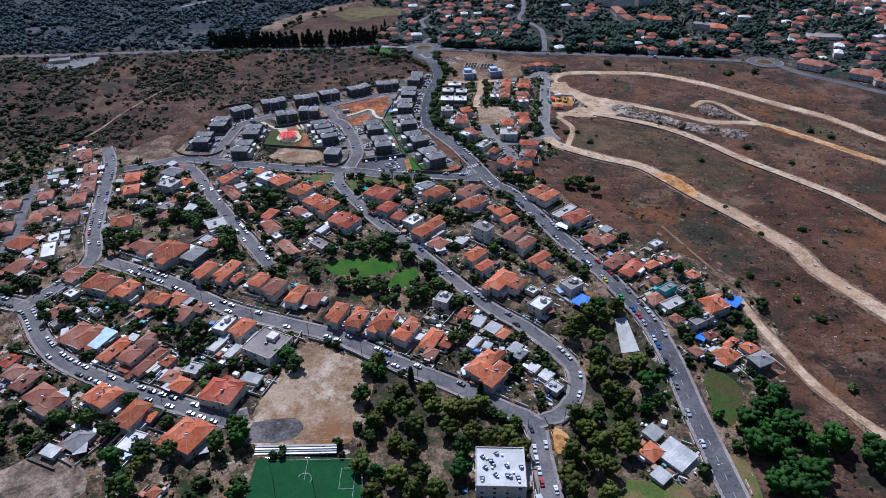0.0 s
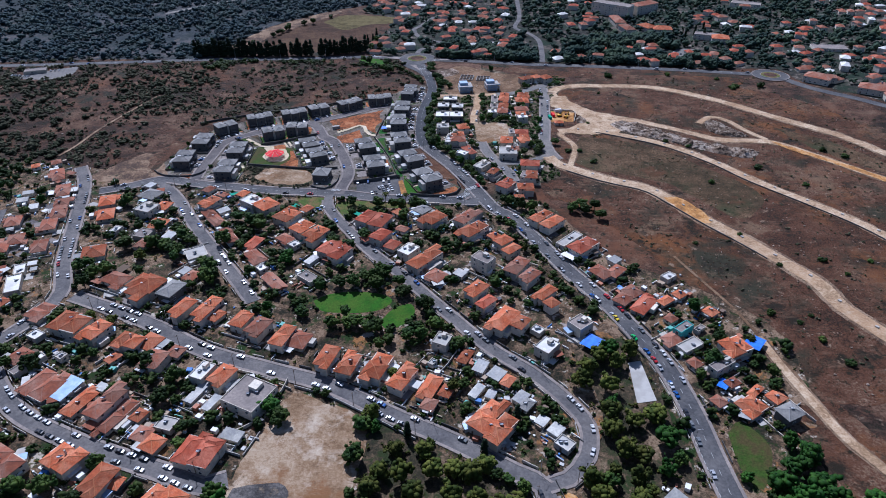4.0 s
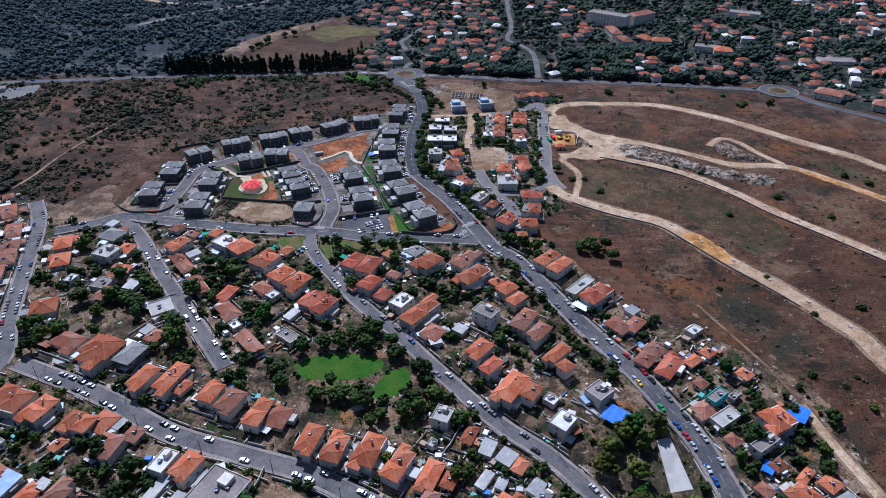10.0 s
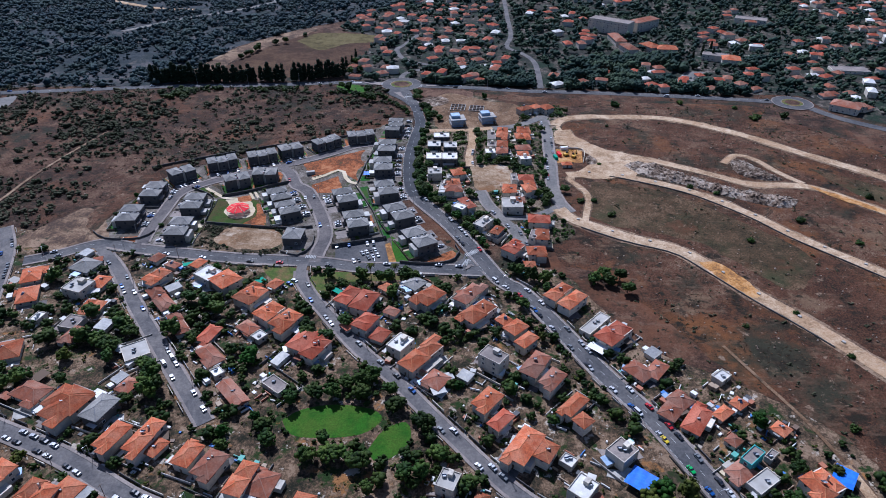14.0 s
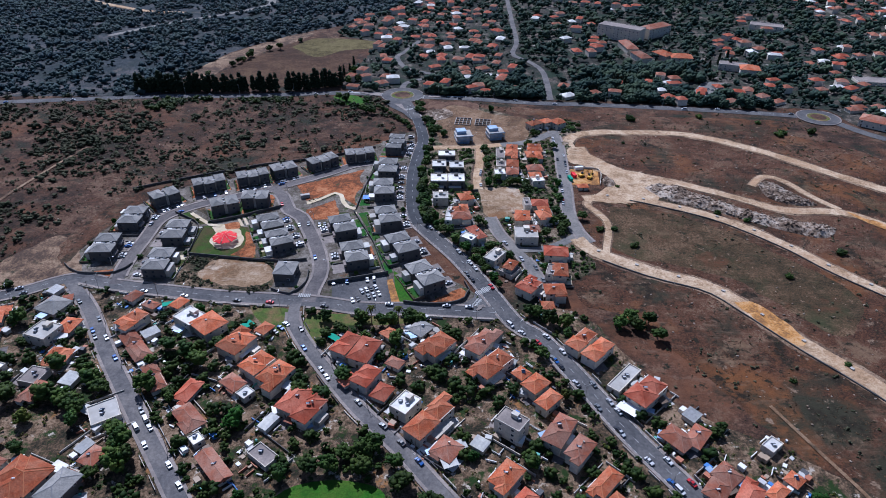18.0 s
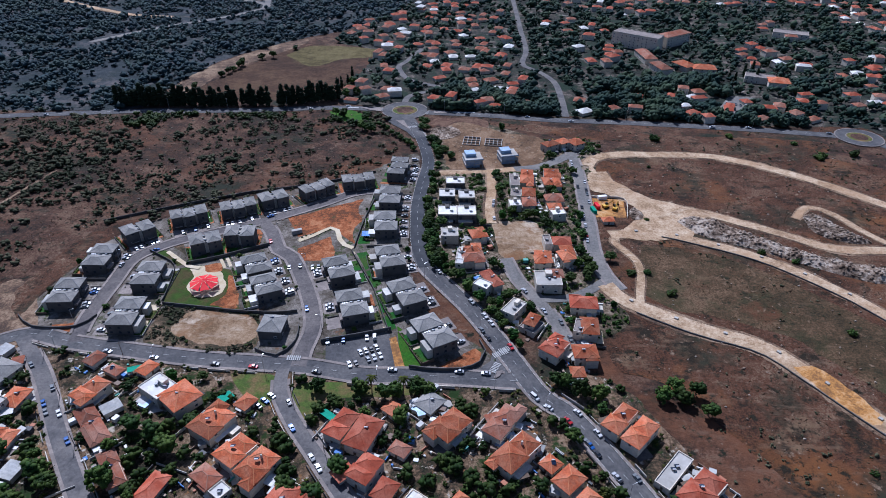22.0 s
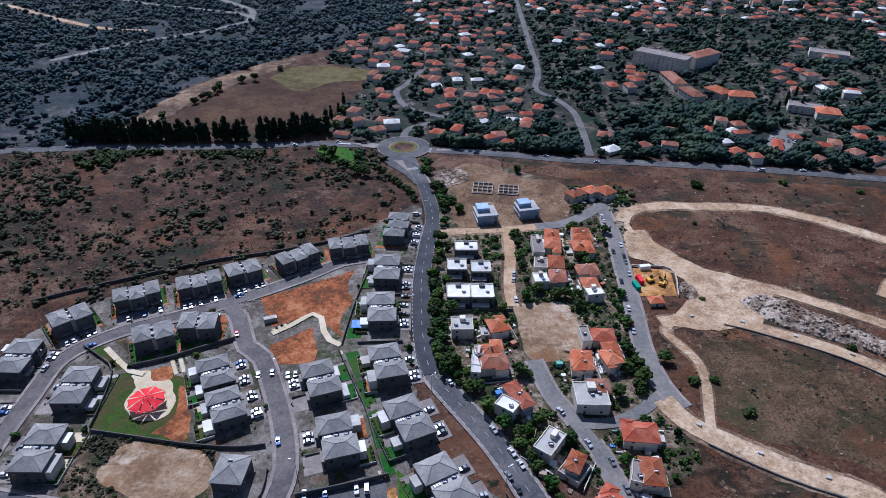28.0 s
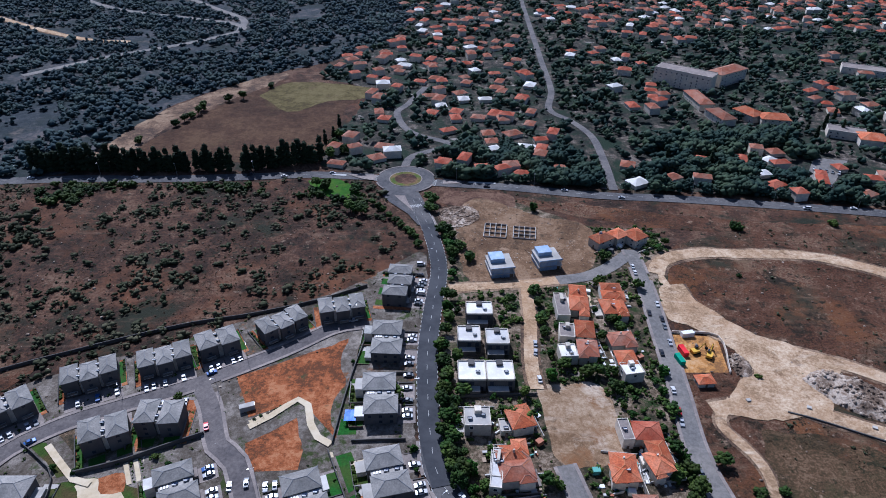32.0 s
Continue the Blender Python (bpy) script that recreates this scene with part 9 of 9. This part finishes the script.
def plots():
    """Walls between the plots, paved strips beside the houses and small annexes in the gaps."""
    g = random.Random(19)
    for x, y, rot, w, d in PLOTS:
        if not (inside(x, y, YARDS) or inside(x, y, EASTSIDE)):
            continue
        a, b = w / 2 + g.uniform(3.0, 5.0), d / 2 + g.uniform(3.0, 5.0)
        m = pose(x, y, 0, 0, 0, rot)
        for px, py, turn, half in ((a, 0, 90, b), (-a, 0, 90, b), (0, b, 0, a), (0, -b, 0, a)):
            q = m @ Vector((px, py, 0))
            if g.random() < 0.62 or road_gap(q.x, q.y) < 2.2 or any(math.hypot(q.x - c[0], q.y - c[1]) < c[2] + 0.6 for c in FOOT):
                continue
            o = new("garden_wall", box_mesh("garden_wall", -half * 0.9, half * 0.9, -0.14, 0.14, -0.5, g.uniform(0.9, 1.6), M[g.choice(("wall", "concrete", "stone", "concrete"))]))
            o.matrix_world = pose(q.x, q.y, ter(q.x, q.y), 0, 0, rot + turn)
            tagged(o, "low rendered wall between two garden plots", "wall", "garden walls")
        side = g.choice((-1, 1))
        q = m @ Vector((side * (w / 2 + 1.4), g.uniform(-2, 2), 0))
        if g.random() < 0.75 and road_gap(q.x, q.y) > 1.8:
            L = d * g.uniform(0.35, 0.6)
            o = new("patio", box_mesh("patio", -1.7, 1.7, -L, L, -0.4, 0.16, M[g.choice(("concrete", "pavement", "sandpath", "roofwhite"))]))
            o.matrix_world = pose(q.x, q.y, ter(q.x, q.y), 0, 0, rot)
            tagged(o, "pale paved strip beside the house", "patio")
    xs, ys, made = [p[0] for p in YARDS], [p[1] for p in YARDS], 0
    for _ in range(5000):
        x, y = g.uniform(min(xs), max(xs)), g.uniform(min(ys), max(ys))
        if made >= 42 or not inside(x, y, YARDS) or in_any(x, y, OPEN) or not 5.5 < road_gap(x, y) < 25:
            continue
        if any(math.hypot(x - c[0], y - c[1]) < c[2] + 4.6 for c in FOOT):
            continue
        near = min(PLOTS, key=lambda p: math.hypot(p[0] - x, p[1] - y))
        if math.hypot(near[0] - x, near[1] - y) > 26:
            continue
        house(g.choice("TTOCCFO"), x, y, near[2] + g.choice((0, 90)), g.uniform(5.5, 8.0), g.uniform(4.5, 6.5), 1)
        made += 1


def junk_material():
    """Plain paints that change from piece to piece: white, grey, tan, timber, blue, rust."""
    m = bpy.data.materials.new("mixed_yard_things")
    m.use_nodes = True
    n, l = m.node_tree.nodes, m.node_tree.links
    geo, cr = n.new("ShaderNodeNewGeometry"), n.new("ShaderNodeValToRGB")
    cr.color_ramp.interpolation = "CONSTANT"
    els = cr.color_ramp.elements
    tones = ((0.0, (0.66, 0.65, 0.62)), (0.26, (0.42, 0.41, 0.39)), (0.44, (0.30, 0.22, 0.15)), (0.58, (0.14, 0.09, 0.06)), (0.7, (0.06, 0.06, 0.065)), (0.8, (0.34, 0.12, 0.06)), (0.89, (0.05, 0.16, 0.42)), (0.95, (0.10, 0.32, 0.27)))
    while len(els) < len(tones):
        els.new(0.5)
    for e, (at, c) in zip(els, tones):
        e.position, e.color = at, (*c, 1)
    l.new(geo.outputs["Random Per Island"], cr.inputs[0])
    l.new(cr.outputs[0], n["Principled BSDF"].inputs["Base Color"])
    n["Principled BSDF"].inputs["Roughness"].default_value = 0.7
    return m


def yard_things():
    """Uncounted small things about the houses: tables, planters, tanks, crates, low kerbs and steps."""
    g = random.Random(77)
    vs, fs = [], []
    for x, y, rot, w, d in PLOTS:
        if not (inside(x, y, YARDS) or inside(x, y, EASTSIDE)):
            continue
        m = pose(x, y, 0, 0, 0, rot)
        for _ in range(g.randint(9, 17)):
            side = g.randrange(4)
            off = g.uniform(0.8, 5.5)
            u = g.uniform(-0.7, 0.7)
            p = m @ Vector(((w * u, -d / 2 - off), (w / 2 + off, d * u), (w * u, d / 2 + off), (-w / 2 - off, d * u))[side] + (0,))
            if road_gap(p.x, p.y) < 1.6 or in_any(p.x, p.y, OPEN) or any(math.hypot(p.x - c[0], p.y - c[1]) < c[2] * 0.9 for c in FOOT):
                continue
            a, b, c = g.choice(((0.5, 0.4, 0.7), (0.9, 0.5, 0.8), (0.4, 0.4, 1.2), (1.3, 0.25, 0.9), (2.2, 0.16, 1.1), (1.0, 0.8, 0.45), (0.16, 2.0, 1.0), (1.4, 1.1, 2.1)))
            k = len(vs)
            box_vf(-a, a, -b, b, -0.2, c, vs, fs)
            q = pose(p.x, p.y, ter(p.x, p.y), 0, 0, rot + g.choice((0, 0, 90, 20)))
            vs[k:] = [tuple(q @ Vector(v)) for v in vs[k:]]
    tagged(new("yard_clutter", mesh_of("yard_clutter", vs, fs, junk_material())), "scattered garden furniture, planters, crates and low walls about the houses", "clutter", "", "stuff")


garden_walls()
yard_clutter()
plots()
yard_things()
fill_trees(YARDS, 105, ("leaf", "leaf", "leaf", "pine", "bright"), 2.8, 5.6, 21)
for x, y, r in ((135.3, -252.2, 3.4), (144.8, -250.3, 2.4), (152.4, -269.5, 3.0), (217.8, -228.2, 2.6), (160.3, -191.5, 1.6), (183.3, -113.2, 1.8), (201.9, -63.8, 4.2), (263.1, -58.4, 3.6), (310.4, -70.5, 3.6), (316.3, -98.1, 5.0), (322.0, -94.0, 4.0),
                (346.4, -92.9, 4.6), (274.9, -276.0, 4.0), (233.9, -237.7, 2.6), (338.5, -245.4, 3.0), (349.4, -256.9, 3.6), (232.5, -300.2, 3.2), (298.7, -304.4, 3.0), (238.9, -406.1, 2.4), (227.5, -372.6, 2.2), (294.7, -402.0, 2.4),
                (196.7, -382.8, 2.0), (217.2, -451.7, 2.6), (229.4, -458.9, 2.2), (266.4, -401.2, 2.8), (240.4, -489.1, 3.4), (234.3, -472.6, 2.6), (236.8, -453.1, 2.0), (232.8, -539.1, 2.6), (274.2, -415.8, 2.0)):
    tree("bush", x, y, r)
for side, off, lo, hi, size in ((-1, 3.4, -322, -60, 3.3), (-1, 6.6, -290, -205, 2.6)):
    for k, (x, y, _) in enumerate(along(0, lambda: plant_rng.uniform(7.0, 12.0), side * (LINES[0][1] + off))):
        if lo < y < hi and road_gap(x, y) > 1.0:
            tree(("leaf", "leaf", "bright")[k % 3], x, y, size * plant_rng.uniform(0.7, 1.15))
fill_trees(EASTSIDE, 70, ("leaf", "leaf", "bright"), 1.5, 3.4, 22)
fill_trees(ESTATE, 22, ("leaf", "bright"), 1.0, 1.9, 23)
BUILT = [YARDS, ESTATE, EASTSIDE, WOODS, TOWN] + OPEN
fill_stuff("shrubs", "dusty grey-green shrubs scattered over dry ground", [(-680, -560), (-680, 5), (0, 5), (0, -560)], 24000, 0.4, 3.6, 6, "bush", 31, 0.65, 1.0, BUILT, 0.3, True)
fill_stuff("shrubs", "clusters of dark tall shrubs and low trees on the slope", [(-680, -500), (-680, 0), (-250, 0), (-190, -110), (-300, -330)], 7000, 1.4, 4.6, 12, "bush", 39, 0.7, 1.5, BUILT, 0.75, True)
fill_stuff("shrubs", "sparse dusty shrubs on the open field", [(70, -680), (70, -12), (680, 36), (680, -680)], 12000, 0.2, 1.5, 5, "bush", 32, 0.6, 1.5, BUILT, 0.5, True)
fill_stuff("shrubs", "garden trees, shrubs and hedges between the houses", YARDS, 7600, 0.9, 3.7, 18, "leaf", 35, 1.1, 1.4, OPEN + [GROVE_EAST, GROVE_WEST], 0.32, True)
fill_stuff("shrubs", "pale green bushes and climbers in the yards", YARDS, 6000, 0.5, 1.6, 5, "pine", 38, 0.9, 1.2, OPEN, 0.1, True)
fill_stuff("shrubs", "garden shrubs between the newer blocks", EASTSIDE, 4500, 0.6, 2.1, 9, "leaf", 36, 0.9, 1.2, OPEN, 0.1, True)
fill_stuff("shrubs", "dry weeds and thorn bushes round the sandy plot", WEEDS, 1600, 0.4, 1.5, 6, "bush", 41, 0.7, 0.5, [OPEN[OPEN_NAMES.index("ground_sandlot", 8)]], -0.2, True)
fill_stuff("shrubs", "clipped hedges and shrubs between the grey houses", ESTATE, 1500, 0.4, 1.1, 5, "leaf", 37, 0.8, 1.2, OPEN, 0.1)


def stones(name, label, poly, n, r0, r1, material, seed):
    g = np.random.RandomState(seed)
    xs, ys = [p[0] for p in poly], [p[1] for p in poly]
    cs, rs = [], []
    for _ in range(n):
        x, y = g.uniform(min(xs), max(xs)), g.uniform(min(ys), max(ys))
        if inside(x, y, poly) and road_gap(x, y) > 0.5:
            r = r0 + (r1 - r0) * g.uniform(0, 1) ** 3
            cs.append((x, y, ter(x, y) + r * 0.3 + (MOUND_AT[poly[0]](x, y) if poly[0] in MOUND_AT else 0.0)))
            rs.append(r)
    v, f = clumps(cs, rs, 0.7, 0.35)
    tagged(new(name, fast_mesh(name, v, f, M[material])), label, name, "", "stuff")


fill_stuff("dry_grass", "tufts of dry brown grass and thistle over the field", FIELD, 26000, 0.25, 0.7, 3, "thatch", 71, 0.5, 0.6, OPEN, 0.2, True)
fill_stuff("dry_grass", "tufts of dry brown grass over the slope", [(-260, -300), (-420, -160), (-420, -20), (0, -20), (-12, -120), (-150, -185), (-200, -280)], 24000, 0.25, 0.7, 3, "thatch", 72, 0.5, 0.6, OPEN + [ESTATE, YARDS], 0.2, True)
stones("field_stones", "pale stones strewn over the open field", FIELD, 2600, 0.15, 0.8, "rock", 51)
stones("scrub_stones", "pale limestone outcrops among the shrubs", [(-620, -500), (-620, 0), (-12, 0), (-12, -180), (-200, -276)], 2600, 0.2, 0.9, "rock", 52)
stones("rubble", "loose stones on the small heap", OPEN[OPEN_NAMES.index("ground_heap")], 260, 0.2, 0.9, "rock", 57)
stones("rubble", "heaps of pale broken limestone", RUBBLE[0], 5200, 0.15, 1.1, "rock", 53)
stones("rubble", "heaps of pale broken limestone", RUBBLE[1], 2000, 0.15, 1.0, "rock", 54)
stones("rubble", "building rubble on the site", SITE, 1500, 0.12, 0.6, "rock", 55)


stones("rubble", "grey rubble heap beside the avenue", MOUND, 1500, 0.2, 1.0, "rock", 56)


def far_town():
    """Red-roofed houses in gardens beyond the highway: the nearest as things, the others joined."""
    g = random.Random(44)
    kept, wv, wf, rv, rf = 0, [], [], [], []
    for row in range(-12, 34):
        for col in range(-7, 44):
            x = -36 + col * 21 + g.uniform(-10, 10) + row * 3.6 + 6 * math.sin(row * 1.7)
            y = 46 + row * 20 + g.uniform(-10, 10) + 7 * math.sin(col * 0.9)
            if not inside(x, y, TOWN) or road_gap(x, y) < 7 or g.random() < 0.24:
                continue
            if 114 < x < 560 and 36 < y < 400 and noise.noise((x * 0.012, y * 0.012, 5)) < 0.2:
                continue
            k = g.choices("OTFG", (9, 6, 4, 1))[0]
            rot, w, d, st = g.choice((8, -15, 98, 28, 70)), g.uniform(9, 14), g.uniform(7, 10), g.choice((1, 1, 2))
            if y < 230 and kept < 70:
                house(k, x, y, rot, w, d, st)
                kept += 1
                continue
            FOOT.append((x, y, w * 0.62))
            m = pose(x, y, ter(x, y), 0, 0, rot)
            top = st * 3.0
            for vs, fs, part_v, part_f in ((wv, wf, [], []), (rv, rf, [], [])):
                if vs is wv:
                    box_vf(-w / 2, w / 2, -d / 2, d / 2, -0.3, top, part_v, part_f)
                else:
                    a, b = w / 2 + 0.4, d / 2 + 0.4
                    part_v += [(-a, -b, top), (a, -b, top), (a, b, top), (-a, b, top), (-a + b, 0, top + b * 0.45), (a - b, 0, top + b * 0.45)]
                    part_f += [(0, 1, 5, 4), (2, 3, 4, 5), (1, 2, 5), (3, 0, 4), (3, 2, 1, 0)]
                n = len(vs)
                vs += [tuple(m @ Vector(p)) for p in part_v]
                fs += [tuple(i + n for i in f) for f in part_f]
    # joined far roofs take duller tile colours to stand for distance haze
    far = M["oldtile"]
    me = mesh_of("far_houses", wv + rv, wf + [tuple(i + len(wv) for i in f) for f in rf], M["wall"])
    me.materials.append(far)
    me.materials.append(M["roofwhite"])
    me.materials.append(M["redtile"])
    for k, p in enumerate(list(me.polygons)[len(wf):]):
        p.material_index = (1, 3, 1, 2, 3, 1, 3)[(k // 5 * 5) % 7]
    tagged(new("far_houses", me), "many distant houses, red tiled roofs dulled for haze", "houses", "", "stuff")


far_town()


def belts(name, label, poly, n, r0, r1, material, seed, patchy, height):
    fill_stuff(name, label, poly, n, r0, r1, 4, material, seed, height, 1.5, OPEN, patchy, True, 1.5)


# both leaf colours below have distance haze mixed in
belts("woods", "dense dark far woodland, leaves tinted blue for haze", WOODS, 46000, 1.5, 4.8, "farleaf", 33, -0.05, 0.9)
belts("town_trees", "dense dark garden trees of the far town, tinted for haze", TOWN, 28000, 2.2, 5.8, "townleaf", 34, -0.2, 1.15)
fill_stuff("highway_trees", "dense dark trees along the highway, tinted bluish for haze", HWBELT_WEST, 1300, 3.0, 6.2, 22, "townleaf", 61, 1.25, 2.0, OPEN, -0.1, True, 1.0)
fill_stuff("highway_trees", "dense dark trees along the highway, tinted bluish for haze", HWBELT_EAST, 2600, 3.0, 6.4, 22, "townleaf", 62, 1.25, 2.0, OPEN, -0.1, True, 1.0)
fill_stuff("highway_trees", "dark bushes and low trees on the highway verge", HWBELT_SOUTH, 900, 1.4, 3.8, 16, "leaf", 63, 0.9, 1.5, OPEN, 0.0, True)
